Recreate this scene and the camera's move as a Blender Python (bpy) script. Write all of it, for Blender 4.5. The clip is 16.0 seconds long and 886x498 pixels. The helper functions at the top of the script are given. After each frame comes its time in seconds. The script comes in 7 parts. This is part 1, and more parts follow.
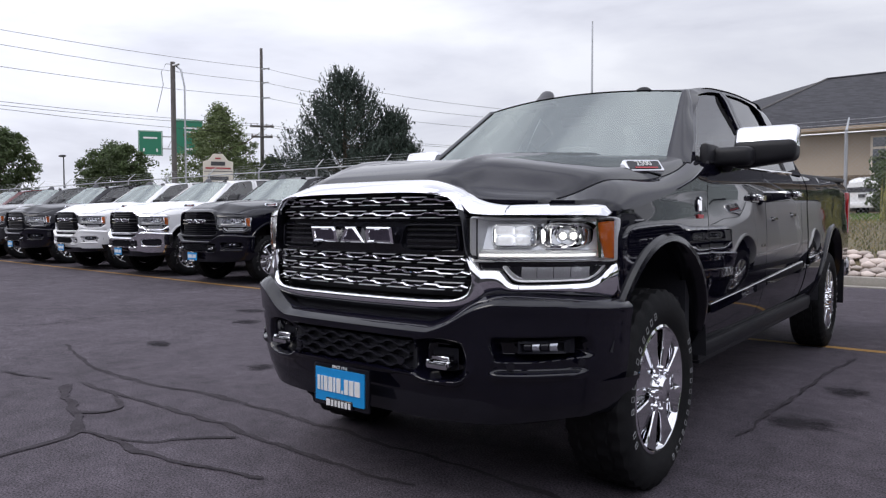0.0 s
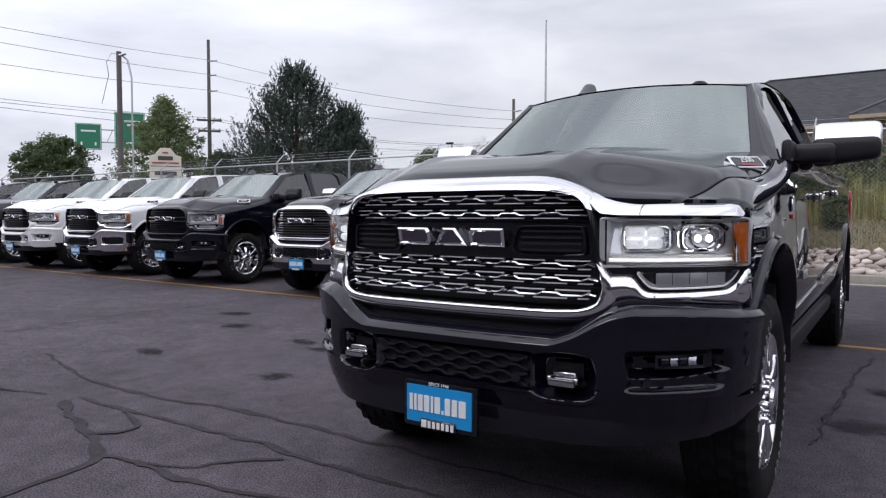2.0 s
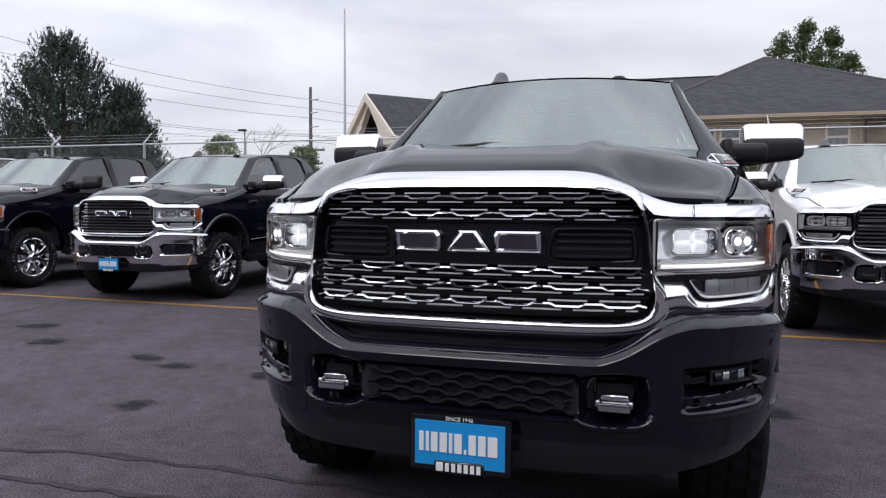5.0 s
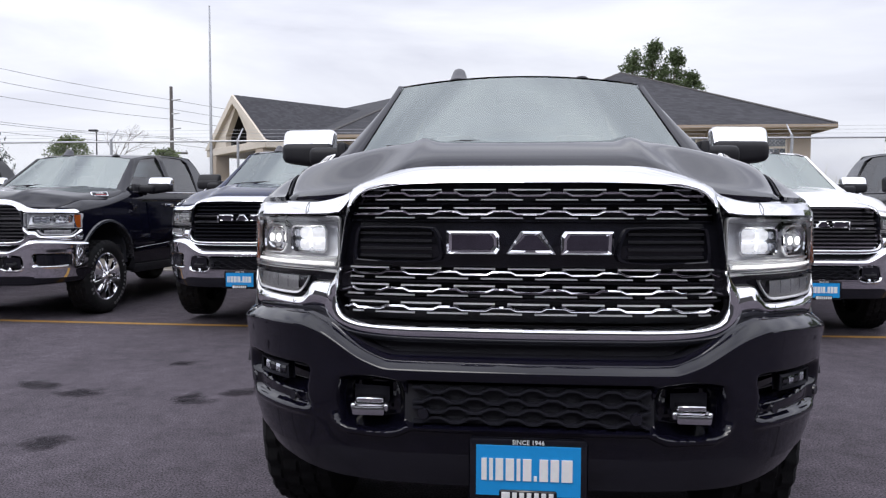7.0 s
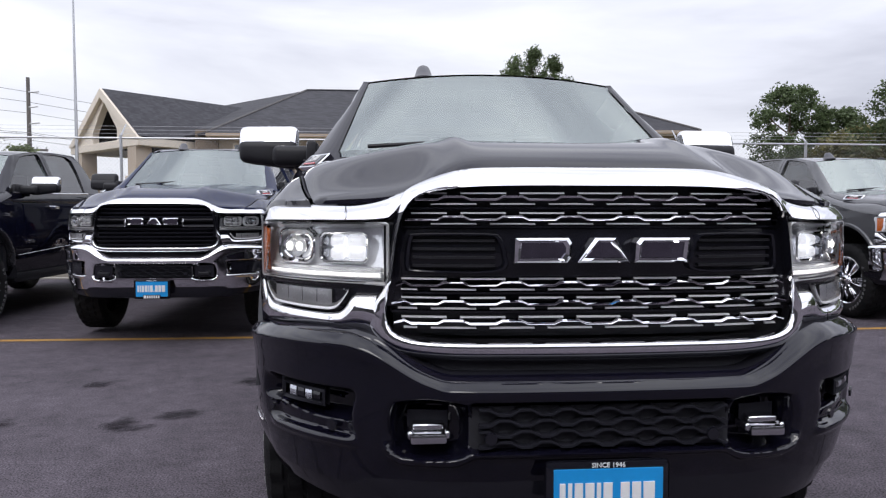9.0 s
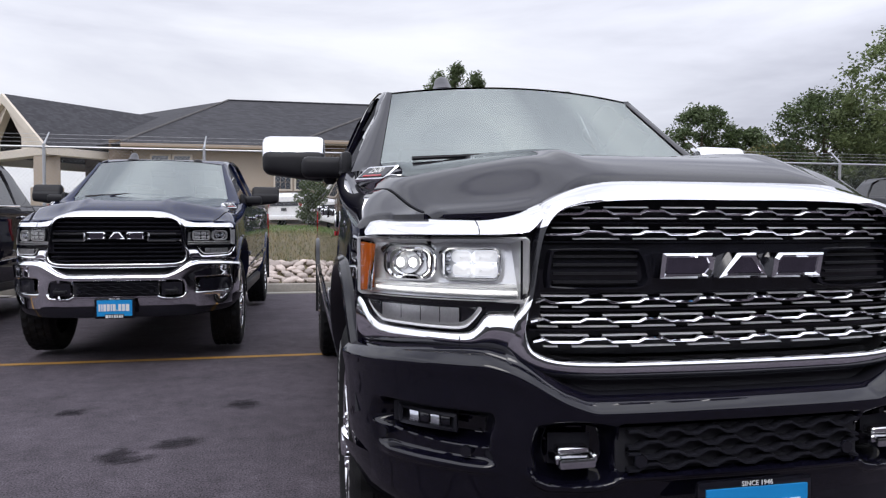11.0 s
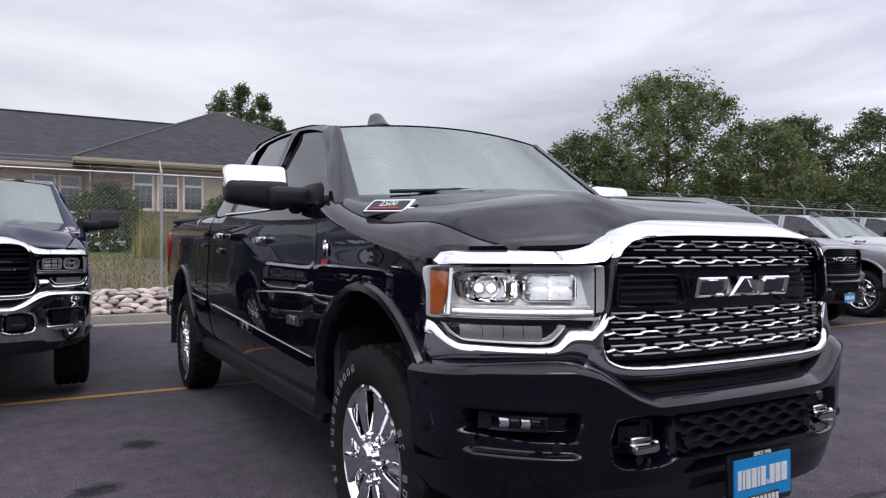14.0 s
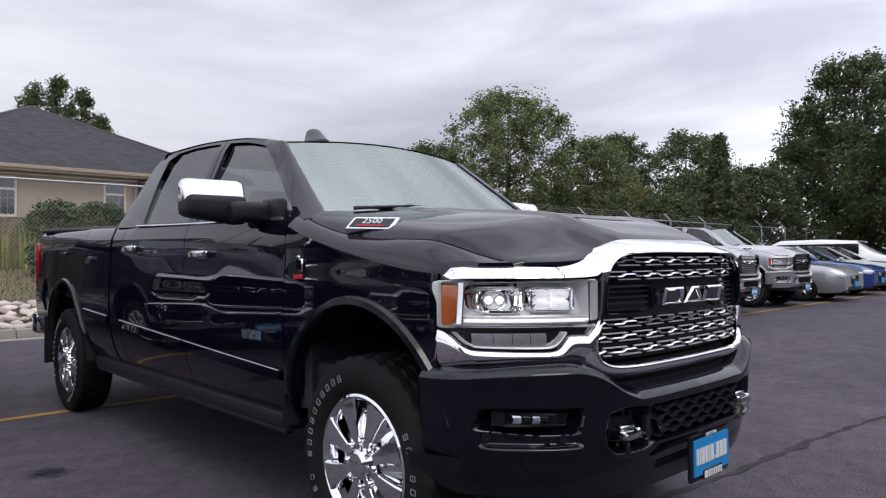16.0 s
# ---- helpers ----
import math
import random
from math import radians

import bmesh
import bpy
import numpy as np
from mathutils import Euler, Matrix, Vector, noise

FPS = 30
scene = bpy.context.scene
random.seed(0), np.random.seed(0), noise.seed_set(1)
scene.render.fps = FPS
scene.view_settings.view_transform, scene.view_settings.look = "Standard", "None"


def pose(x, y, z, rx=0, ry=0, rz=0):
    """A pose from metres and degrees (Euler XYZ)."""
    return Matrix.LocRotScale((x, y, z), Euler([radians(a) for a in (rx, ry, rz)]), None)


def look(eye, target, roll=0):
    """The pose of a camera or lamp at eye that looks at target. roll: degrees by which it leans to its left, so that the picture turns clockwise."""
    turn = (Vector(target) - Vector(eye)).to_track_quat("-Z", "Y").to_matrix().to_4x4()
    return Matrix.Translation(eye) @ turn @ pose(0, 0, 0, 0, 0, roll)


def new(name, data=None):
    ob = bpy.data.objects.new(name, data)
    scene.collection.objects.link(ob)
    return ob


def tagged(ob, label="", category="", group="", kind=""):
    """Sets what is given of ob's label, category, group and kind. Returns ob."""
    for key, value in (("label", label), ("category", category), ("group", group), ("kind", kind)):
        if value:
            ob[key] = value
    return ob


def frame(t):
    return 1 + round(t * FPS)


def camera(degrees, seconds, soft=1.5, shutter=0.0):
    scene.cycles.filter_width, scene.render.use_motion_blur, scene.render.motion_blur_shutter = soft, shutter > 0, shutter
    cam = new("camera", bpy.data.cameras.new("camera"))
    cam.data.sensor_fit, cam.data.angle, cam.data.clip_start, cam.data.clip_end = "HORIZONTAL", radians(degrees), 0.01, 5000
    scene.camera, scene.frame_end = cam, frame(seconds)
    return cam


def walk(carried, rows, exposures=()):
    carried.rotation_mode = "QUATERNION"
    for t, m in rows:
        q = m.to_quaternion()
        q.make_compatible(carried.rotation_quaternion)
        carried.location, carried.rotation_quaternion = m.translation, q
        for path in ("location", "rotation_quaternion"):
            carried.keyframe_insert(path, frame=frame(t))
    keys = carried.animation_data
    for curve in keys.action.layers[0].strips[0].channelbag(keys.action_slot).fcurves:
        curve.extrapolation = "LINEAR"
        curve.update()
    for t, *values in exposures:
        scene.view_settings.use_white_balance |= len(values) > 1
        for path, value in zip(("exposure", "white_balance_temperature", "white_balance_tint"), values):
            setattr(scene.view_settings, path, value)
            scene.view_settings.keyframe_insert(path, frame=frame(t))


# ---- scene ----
cam = camera(65.5, 16.0, 1.25)
PATH = [
    (0, (1.963, -2.832, 1.135), (0.737, -1.254, 1.05), -0.0),
    (0.5, (1.803, -2.869, 1.148), (0.602, -1.272, 1.053), -0.0),
    (1, (1.626, -2.919, 1.167), (0.453, -1.301, 1.069), 0.0),
    (1.5, (1.469, -2.957, 1.176), (0.331, -1.315, 1.08), 0.1),
    (2, (1.329, -2.955, 1.147), (0.229, -1.287, 1.053), 0.1),
    (2.5, (1.192, -2.918, 1.137), (0.148, -1.215, 1.041), -0.1),
    (3, (1.056, -2.894, 1.151), (0.087, -1.148, 1.043), -0.1),
    (3.5, (0.91, -2.892, 1.145), (0.028, -1.101, 1.035), 0.0),
    (4, (0.768, -2.904, 1.165), (-0.008, -1.064, 1.058), 0.0),
    (4.5, (0.638, -2.901, 1.174), (-0.024, -1.017, 1.058), 0.2),
    (7, (-0.065, -2.753, 1.149), (-0.244, -0.763, 1.051), 0.2),
    (7.5, (-0.186, -2.72, 1.136), (-0.275, -0.724, 1.039), 0.3),
    (8, (-0.302, -2.653, 1.121), (-0.297, -0.656, 1.024), 0.1),
    (8.5, (-0.408, -2.598, 1.147), (-0.315, -0.603, 1.048), 0.0),
    (9, (-0.536, -2.581, 1.16), (-0.375, -0.59, 1.066), 0.0),
    (11.5, (-1.214, -2.389, 1.165), (-0.766, -0.441, 1.119), 0.0),
    (12, (-1.377, -2.364, 1.174), (-0.879, -0.428, 1.136), -0.0),
    (12.5, (-1.552, -2.36, 1.192), (-1.013, -0.435, 1.168), -0.0),
    (13, (-1.704, -2.377, 1.199), (-1.068, -0.481, 1.198), 0.1),
    (13.5, (-1.823, -2.381, 1.187), (-1.034, -0.543, 1.2), 0.1),
    (14, (-1.942, -2.365, 1.176), (-0.959, -0.623, 1.195), -0.1),
    (14.5, (-2.066, -2.336, 1.184), (-0.893, -0.717, 1.213), -0.3),
    (15, (-2.213, -2.285, 1.188), (-0.917, -0.762, 1.221), -0.5),
    (15.5, (-2.374, -2.229, 1.191), (-1.031, -0.748, 1.226), -0.5),
    (16, (-2.516, -2.202, 1.212), (-1.158, -0.734, 1.247), -0.5),
]
EXPOSURES = ((0, 0.02), (2, -0.04), (4, -0.02), (7, 0.24), (9, 0.26), (11.5, 0.15), (13, 0.07), (16, 0.0))
walk(cam, [(t, look(eye, target, roll)) for t, eye, target, roll in PATH], EXPOSURES)

# ---- world and light: an overcast noon ----
SUN_EL, SUN_ROT = radians(52), radians(200)
world = bpy.data.worlds.new("overcast_sky")
scene.world = world
world.use_nodes = True
wn = world.node_tree.nodes
wl = world.node_tree.links
wn.clear()
w_out = wn.new("ShaderNodeOutputWorld")
w_bg = wn.new("ShaderNodeBackground")
w_sky = wn.new("ShaderNodeTexSky")
w_sky.sky_type = "NISHITA"
w_sky.sun_disc = False
w_sky.sun_elevation, w_sky.sun_rotation = SUN_EL, SUN_ROT
w_sky.dust_density = 4.0
w_co = wn.new("ShaderNodeTexCoord")
w_map = wn.new("ShaderNodeMapping")
w_map.inputs["Scale"].default_value = (1.0, 1.0, 4.2)
w_map.inputs["Rotation"].default_value = (0.05, 0.09, -0.27)
w_n1 = wn.new("ShaderNodeTexNoise")
w_n1.inputs["Scale"].default_value = 1.5
w_n1.inputs["Detail"].default_value = 7.0
w_n1.inputs["Roughness"].default_value = 0.52
w_n1.inputs["Distortion"].default_value = 0.35
w_ramp = wn.new("ShaderNodeValToRGB")
w_ramp.color_ramp.elements[0].position = 0.34
w_ramp.color_ramp.elements[0].color = (0.455, 0.467, 0.548, 1)
w_ramp.color_ramp.elements[1].position = 0.66
w_ramp.color_ramp.elements[1].color = (0.865, 0.882, 0.955, 1)
w_mid = w_ramp.color_ramp.elements.new(0.5)
w_mid.color = (0.69, 0.706, 0.797, 1)
w_gain = wn.new("ShaderNodeVectorMath")
w_gain.operation = "SCALE"
w_gain.inputs["Scale"].default_value = 11.1
w_mix = wn.new("ShaderNodeMix")
w_mix.data_type = "RGBA"
w_mix.inputs["Factor"].default_value = 0.93
wl.new(w_co.outputs["Generated"], w_map.inputs["Vector"])
wl.new(w_map.outputs["Vector"], w_n1.inputs["Vector"])
wl.new(w_n1.outputs["Fac"], w_ramp.inputs["Fac"])
wl.new(w_ramp.outputs["Color"], w_gain.inputs[0])
# an overcast sky grows brighter towards the zenith
w_sep = wn.new("ShaderNodeSeparateXYZ")
w_zen = wn.new("ShaderNodeMapRange")
w_zen.inputs["From Min"].default_value, w_zen.inputs["From Max"].default_value = 0.0, 1.0
w_zen.inputs["To Min"].default_value, w_zen.inputs["To Max"].default_value = 0.89, 1.80
w_rise = wn.new("ShaderNodeVectorMath")
w_rise.operation = "SCALE"
wl.new(w_co.outputs["Generated"], w_sep.inputs["Vector"])
wl.new(w_sep.outputs["Z"], w_zen.inputs["Value"])
# thinner cloud to the east and the west than straight ahead, and thinnest towards the sun in the south
w_sq = wn.new("ShaderNodeMath")
w_sq.operation = "MULTIPLY"
w_side = wn.new("ShaderNodeMapRange")
w_side.inputs["To Min"].default_value, w_side.inputs["To Max"].default_value = 0.96, 1.28
w_both = wn.new("ShaderNodeMath")
w_both.operation = "MULTIPLY"
wl.new(w_sep.outputs["X"], w_sq.inputs[0])
wl.new(w_sep.outputs["X"], w_sq.inputs[1])
wl.new(w_sq.outputs[0], w_side.inputs["Value"])
w_south = wn.new("ShaderNodeMapRange")
w_south.inputs["From Min"].default_value, w_south.inputs["From Max"].default_value = -1.0, 1.0
w_south.inputs["To Min"].default_value, w_south.inputs["To Max"].default_value = 1.38, 0.86
w_prod = wn.new("ShaderNodeMath")
w_prod.operation = "MULTIPLY"
wl.new(w_sep.outputs["Y"], w_south.inputs["Value"])
wl.new(w_side.outputs["Result"], w_prod.inputs[0])
wl.new(w_south.outputs["Result"], w_prod.inputs[1])
wl.new(w_prod.outputs[0], w_both.inputs[0])
wl.new(w_zen.outputs["Result"], w_both.inputs[1])
wl.new(w_gain.outputs["Vector"], w_rise.inputs[0])
wl.new(w_both.outputs[0], w_rise.inputs["Scale"])
wl.new(w_sky.outputs["Color"], w_mix.inputs["A"])
wl.new(w_rise.outputs["Vector"], w_mix.inputs["B"])
wl.new(w_mix.outputs["Result"], w_bg.inputs["Color"])
w_bg.inputs["Strength"].default_value = 0.1
wl.new(w_bg.outputs["Background"], w_out.inputs["Surface"])
sun = new("sun", bpy.data.lights.new("sun", "SUN"))
sun.data.energy, sun.data.angle, sun.data.color = 0.8, radians(25), (1.0, 0.97, 0.93)
sun.matrix_world = look((0, 0, 30), (-math.sin(SUN_ROT) * math.cos(SUN_EL), math.cos(SUN_ROT) * math.cos(SUN_EL) * -1, 30 - math.sin(SUN_EL)))
scene.view_settings.exposure = 0.1


# ---- materials ----
def material(name, color, rough=0.5, metal=0.0, vary=0.12, scale=6.0, bump=0.0, bump_scale=60.0, coat=0.0,
             spec=0.5, dust=0.0, by_object=0.0, by_island=0.0):
    """A surface with colour variation at two scales, a fine relief, and dust where wanted."""
    m = bpy.data.materials.new(name)
    m.use_nodes = True
    n, l = m.node_tree.nodes, m.node_tree.links
    b = n["Principled BSDF"]
    b.inputs["Roughness"].default_value = rough
    b.inputs["Metallic"].default_value = metal
    b.inputs["Coat Weight"].default_value = coat
    b.inputs["Coat Roughness"].default_value = 0.02
    b.inputs["Coat IOR"].default_value = 1.5
    b.inputs["Specular IOR Level"].default_value = spec
    co = n.new("ShaderNodeTexCoord")
    big = n.new("ShaderNodeTexNoise")
    big.inputs["Scale"].default_value = scale
    big.inputs["Detail"].default_value = 4.0
    fine = n.new("ShaderNodeTexNoise")
    fine.inputs["Scale"].default_value = scale * 14
    fine.inputs["Detail"].default_value = 3.0
    l.new(co.outputs["Object"], big.inputs["Vector"])
    l.new(co.outputs["Object"], fine.inputs["Vector"])
    add = n.new("ShaderNodeMath")
    add.operation = "ADD"
    l.new(big.outputs["Fac"], add.inputs[0])
    l.new(fine.outputs["Fac"], add.inputs[1])
    span = n.new("ShaderNodeMapRange")
    span.inputs["From Min"].default_value, span.inputs["From Max"].default_value = 0.6, 1.4
    span.inputs["To Min"].default_value, span.inputs["To Max"].default_value = 1 - vary, 1 + vary
    l.new(add.outputs[0], span.inputs["Value"])
    last = span.outputs["Result"]
    for amount, kind in ((by_object, "Object"), (by_island, "Island")):
        if amount:
            if kind == "Object":
                source = n.new("ShaderNodeObjectInfo").outputs["Random"]
            else:
                source = n.new("ShaderNodeNewGeometry").outputs["Random Per Island"]
            r = n.new("ShaderNodeMapRange")
            r.inputs["To Min"].default_value, r.inputs["To Max"].default_value = 1 - amount, 1 + amount
            l.new(source, r.inputs["Value"])
            mul = n.new("ShaderNodeMath")
            mul.operation = "MULTIPLY"
            l.new(last, mul.inputs[0])
            l.new(r.outputs["Result"], mul.inputs[1])
            last = mul.outputs[0]
    tint = n.new("ShaderNodeVectorMath")
    tint.operation = "SCALE"
    tint.inputs[0].default_value = color
    l.new(last, tint.inputs["Scale"])
    out = tint.outputs["Vector"]
    if dust:
        d = n.new("ShaderNodeTexNoise")
        d.inputs["Scale"].default_value = 3.0
        d.inputs["Detail"].default_value = 8.0
        l.new(co.outputs["Object"], d.inputs["Vector"])
        dr = n.new("ShaderNodeMapRange")
        dr.inputs["From Min"].default_value, dr.inputs["From Max"].default_value = 0.45, 0.75
        dr.inputs["To Max"].default_value = dust
        l.new(d.outputs["Fac"], dr.inputs["Value"])
        mx = n.new("ShaderNodeMix")
        mx.data_type = "RGBA"
        l.new(dr.outputs["Result"], mx.inputs["Factor"])
        l.new(out, mx.inputs["A"])
        mx.inputs["B"].default_value = (0.22, 0.2, 0.18, 1)
        out = mx.outputs["Result"]
    l.new(out, b.inputs["Base Color"])
    if bump:
        f = n.new("ShaderNodeTexNoise")
        f.inputs["Scale"].default_value = bump_scale
        f.inputs["Detail"].default_value = 5.0
        l.new(co.outputs["Object"], f.inputs["Vector"])
        bp = n.new("ShaderNodeBump")
        bp.inputs["Strength"].default_value = bump
        bp.inputs["Distance"].default_value = 0.01
        l.new(f.outputs["Fac"], bp.inputs["Height"])
        l.new(bp.outputs["Normal"], b.inputs["Normal"])
    return m


def glass(name, tint, gloss=0.03, ior=1.5, sheen=(1, 1, 1)):
    """A thin pane: it lets light through, tinted, and mirrors by Fresnel."""
    m = bpy.data.materials.new(name)
    m.use_nodes = True
    n, l = m.node_tree.nodes, m.node_tree.links
    n.remove(n["Principled BSDF"])
    tr = n.new("ShaderNodeBsdfTransparent")
    tr.inputs["Color"].default_value = (*tint, 1)
    gl = n.new("ShaderNodeBsdfGlossy")
    gl.inputs["Roughness"].default_value = gloss
    gl.inputs["Color"].default_value = (*sheen, 1)
    fr = n.new("ShaderNodeFresnel")
    fr.inputs["IOR"].default_value = ior
    mx = n.new("ShaderNodeMixShader")
    l.new(fr.outputs["Fac"], mx.inputs["Fac"])
    l.new(tr.outputs["BSDF"], mx.inputs[1])
    l.new(gl.outputs["BSDF"], mx.inputs[2])
    l.new(mx.outputs["Shader"], n["Material Output"].inputs["Surface"])
    return m


def leafy(m, share=0.4):
    """Thin leaves let part of the light through."""
    n, l = m.node_tree.nodes, m.node_tree.links
    b = n["Principled BSDF"]
    tr = n.new("ShaderNodeBsdfTranslucent")
    mx = n.new("ShaderNodeMixShader")
    mx.inputs["Fac"].default_value = share
    l.new(b.inputs["Base Color"].links[0].from_socket, tr.inputs["Color"])
    l.new(b.outputs["BSDF"], mx.inputs[1])
    l.new(tr.outputs["BSDF"], mx.inputs[2])
    l.new(mx.outputs["Shader"], n["Material Output"].inputs["Surface"])
    return m


def lit(name, color, strength):
    m = bpy.data.materials.new(name)
    m.use_nodes = True
    b = m.node_tree.nodes["Principled BSDF"]
    b.inputs["Base Color"].default_value = (*color, 1)
    b.inputs["Emission Color"].default_value = (*color, 1)
    b.inputs["Emission Strength"].default_value = strength
    return m


PAINT_BLACK = material("black_paint", (0.0038, 0.0036, 0.0085), 0.5, vary=0.2, scale=3, coat=1.0, spec=0.0)
PAINT_NAVY = material("navy_black_paint", (0.007, 0.012, 0.042), 0.5, vary=0.2, scale=3, coat=1.0, spec=0.0)
PAINT_GREY = material("dark_grey_paint", (0.04, 0.041, 0.046), 0.25, metal=0.3, scale=3, coat=1.0)
PAINT_WHITE = material("white_paint", (0.78, 0.78, 0.79), 0.3, vary=0.03, scale=3, coat=1.0)
PAINT_SILVER = material("silver_paint", (0.38, 0.38, 0.40), 0.3, metal=0.55, vary=0.05, scale=3, coat=1.0)
PAINT_MAROON = material("maroon_paint", (0.09, 0.008, 0.012), 0.25, vary=0.1, scale=3, coat=1.0)
PAINT_BLUE = material("blue_paint", (0.012, 0.045, 0.21), 0.25, vary=0.08, scale=3, coat=1.0)
CHROME = material("chrome", (0.88, 0.88, 0.9), 0.04, metal=1.0, vary=0.02, scale=4)
DULL_CHROME = material("satin_chrome", (0.62, 0.62, 0.64), 0.16, metal=1.0, vary=0.05, scale=8)
BRIGHT_TRIM = material("satin_bright_trim", (0.64, 0.64, 0.67), 0.35, metal=0.45, vary=0.04, scale=12)
REFLECTION_CHROME = material("chrome_dark_reflection", (0.20, 0.19, 0.23), 0.08, metal=1.0, vary=0.2, scale=30)
PLASTIC = material("black_plastic", (0.012, 0.012, 0.015), 0.5, vary=0.2, scale=9, bump=0.1, bump_scale=400, spec=0.3)
GLOSS_BLACK = material("gloss_black_plastic", (0.008, 0.008, 0.012), 0.12, vary=0.2, scale=9)
FLARE = material("flare_plastic", (0.006, 0.006, 0.009), 0.13, vary=0.15, scale=9)
RUBBER = material("tyre_rubber", (0.008, 0.008, 0.009), 0.75, vary=0.3, scale=14, bump=0.25, bump_scale=220, dust=0.04, spec=0.2)
DARK = material("underbody", (0.013, 0.013, 0.018), 0.8, vary=0.3)
INTERIOR = material("interior_trim", (0.07, 0.068, 0.066), 0.65, vary=0.2)
SEAT_MAT = material("seat_leather", (0.14, 0.13, 0.12), 0.5, vary=0.2, scale=10)
WHITE_LETTER = material("white_lettering", (0.72, 0.72, 0.72), 0.5, vary=0.06)
TYRE_MARK = material("raised_tyre_marks", (0.25, 0.25, 0.26), 0.7, vary=0.3, scale=40)
BLUE_PLATE = material("blue_plate", (0.01, 0.26, 0.62), 0.35, vary=0.04)
AMBER = material("amber_lens", (0.62, 0.15, 0.018), 0.15, vary=0.1, coat=1.0)
RED_LENS = material("red_lens", (0.35, 0.008, 0.01), 0.15, vary=0.1, coat=1.0)
RED_BADGE = material("red_badge", (0.5, 0.02, 0.03), 0.3)
ANTENNA = material("antenna_plastic", (0.075, 0.075, 0.085), 0.4, vary=0.12)
MIRROR = material("mirror_glass", (0.8, 0.82, 0.84), 0.02, metal=1.0, vary=0.01)
REFLECTOR = material("lamp_reflector", (0.62, 0.63, 0.65), 0.2, metal=0.6, vary=0.06)
LAMP_SILVER = material("lamp_silver", (0.93, 0.94, 0.96), 0.22, metal=0.4, vary=0.06)
COMB = material("matt_black_plastic", (0.013, 0.013, 0.018), 0.6, vary=0.2, spec=0.15)
SMOKE = material("smoked_lamp_housing", (0.42, 0.42, 0.44), 0.3, metal=0.5, vary=0.2, scale=12)
LAMP_CELL = material("lamp_cell_lens", (0.50, 0.52, 0.57), 0.12, metal=0.7, vary=0.1, coat=1.0)
LAMP_GREY = material("lamp_housing", (0.66, 0.66, 0.68), 0.25, metal=0.2, vary=0.1)
WINDSCREEN = glass("windscreen_glass", (0.76, 0.84, 0.82), 0.0, 3.7, (0.92, 1.0, 0.97))
SIDE_GLASS = glass("tinted_side_glass", (0.13, 0.15, 0.16), 0.015, 1.9)
DOOR_GLASS = glass("door_glass", (0.66, 0.72, 0.71), 0.0, 1.9)
LENS = glass("clear_lens", (0.97, 0.975, 0.98), 0.01, 1.45)
LED_WHITE = lit("headlamp_beam", (1.0, 0.97, 0.9), 4.0)
LED_STRIP = lit("daytime_strip", (1.0, 0.98, 0.95), 0.85)
LED_OFF = lit("dim_led", (0.95, 0.96, 1.0), 0.38)
ASPHALT = material("asphalt", (0.071, 0.061, 0.074), 0.86, vary=0.30, scale=0.45, bump=0.8, bump_scale=150, spec=0.25)
an, al = ASPHALT.node_tree.nodes, ASPHALT.node_tree.links
a_in = an["Principled BSDF"].inputs["Base Color"]
a_old = a_in.links[0].from_socket
a_co = an.new("ShaderNodeTexCoord")
for a_scale, a_lo, a_hi, a_min, a_max in ((110.0, 0.36, 0.66, 0.45, 1.85), (2.3, 0.3, 0.7, 0.84, 1.14), (14.0, 0.3, 0.7, 0.85, 1.16)):
    a_n = an.new("ShaderNodeTexNoise")
    a_n.inputs["Scale"].default_value, a_n.inputs["Detail"].default_value = a_scale, 3.0
    a_r = an.new("ShaderNodeMapRange")
    a_r.inputs["From Min"].default_value, a_r.inputs["From Max"].default_value = a_lo, a_hi
    a_r.inputs["To Min"].default_value, a_r.inputs["To Max"].default_value = a_min, a_max
    a_m = an.new("ShaderNodeVectorMath")
    a_m.operation = "SCALE"
    al.new(a_co.outputs["Object"], a_n.inputs["Vector"])
    al.new(a_n.outputs["Fac"], a_r.inputs["Value"])
    al.new(a_old, a_m.inputs[0])
    al.new(a_r.outputs["Result"], a_m.inputs["Scale"])
    a_old = a_m.outputs["Vector"]
al.new(a_old, a_in)
TAR = material("crack_sealant", (0.052, 0.046, 0.053), 0.9, vary=0.45, scale=7, bump=0.5, bump_scale=90, spec=0.08)
STAIN = material("oil_stain", (0.036, 0.032, 0.038), 0.85, vary=0.3, scale=3, bump=0.4, bump_scale=120, spec=0.1)
# a stain fades out unevenly towards its rim
STAIN.surface_render_method = "BLENDED"
sn, sl = STAIN.node_tree.nodes, STAIN.node_tree.links
s_co = sn.new("ShaderNodeTexCoord")
s_len = sn.new("ShaderNodeVectorMath")
s_len.operation = "LENGTH"
s_noise = sn.new("ShaderNodeTexNoise")
s_noise.inputs["Scale"].default_value, s_noise.inputs["Detail"].default_value = 2.6, 6.0
s_info = sn.new("ShaderNodeObjectInfo")
s_shift = sn.new("ShaderNodeVectorMath")
s_shift.operation = "ADD"
s_add = sn.new("ShaderNodeMath")
s_add.operation = "ADD"
s_alpha = sn.new("ShaderNodeMapRange")
s_alpha.inputs["From Min"].default_value, s_alpha.inputs["From Max"].default_value = 1.25, 0.80
s_alpha.inputs["To Max"].default_value = 0.75
sl.new(s_co.outputs["Object"], s_len.inputs[0])
sl.new(s_co.outputs["Object"], s_shift.inputs[0])
sl.new(s_info.outputs["Location"], s_shift.inputs[1])
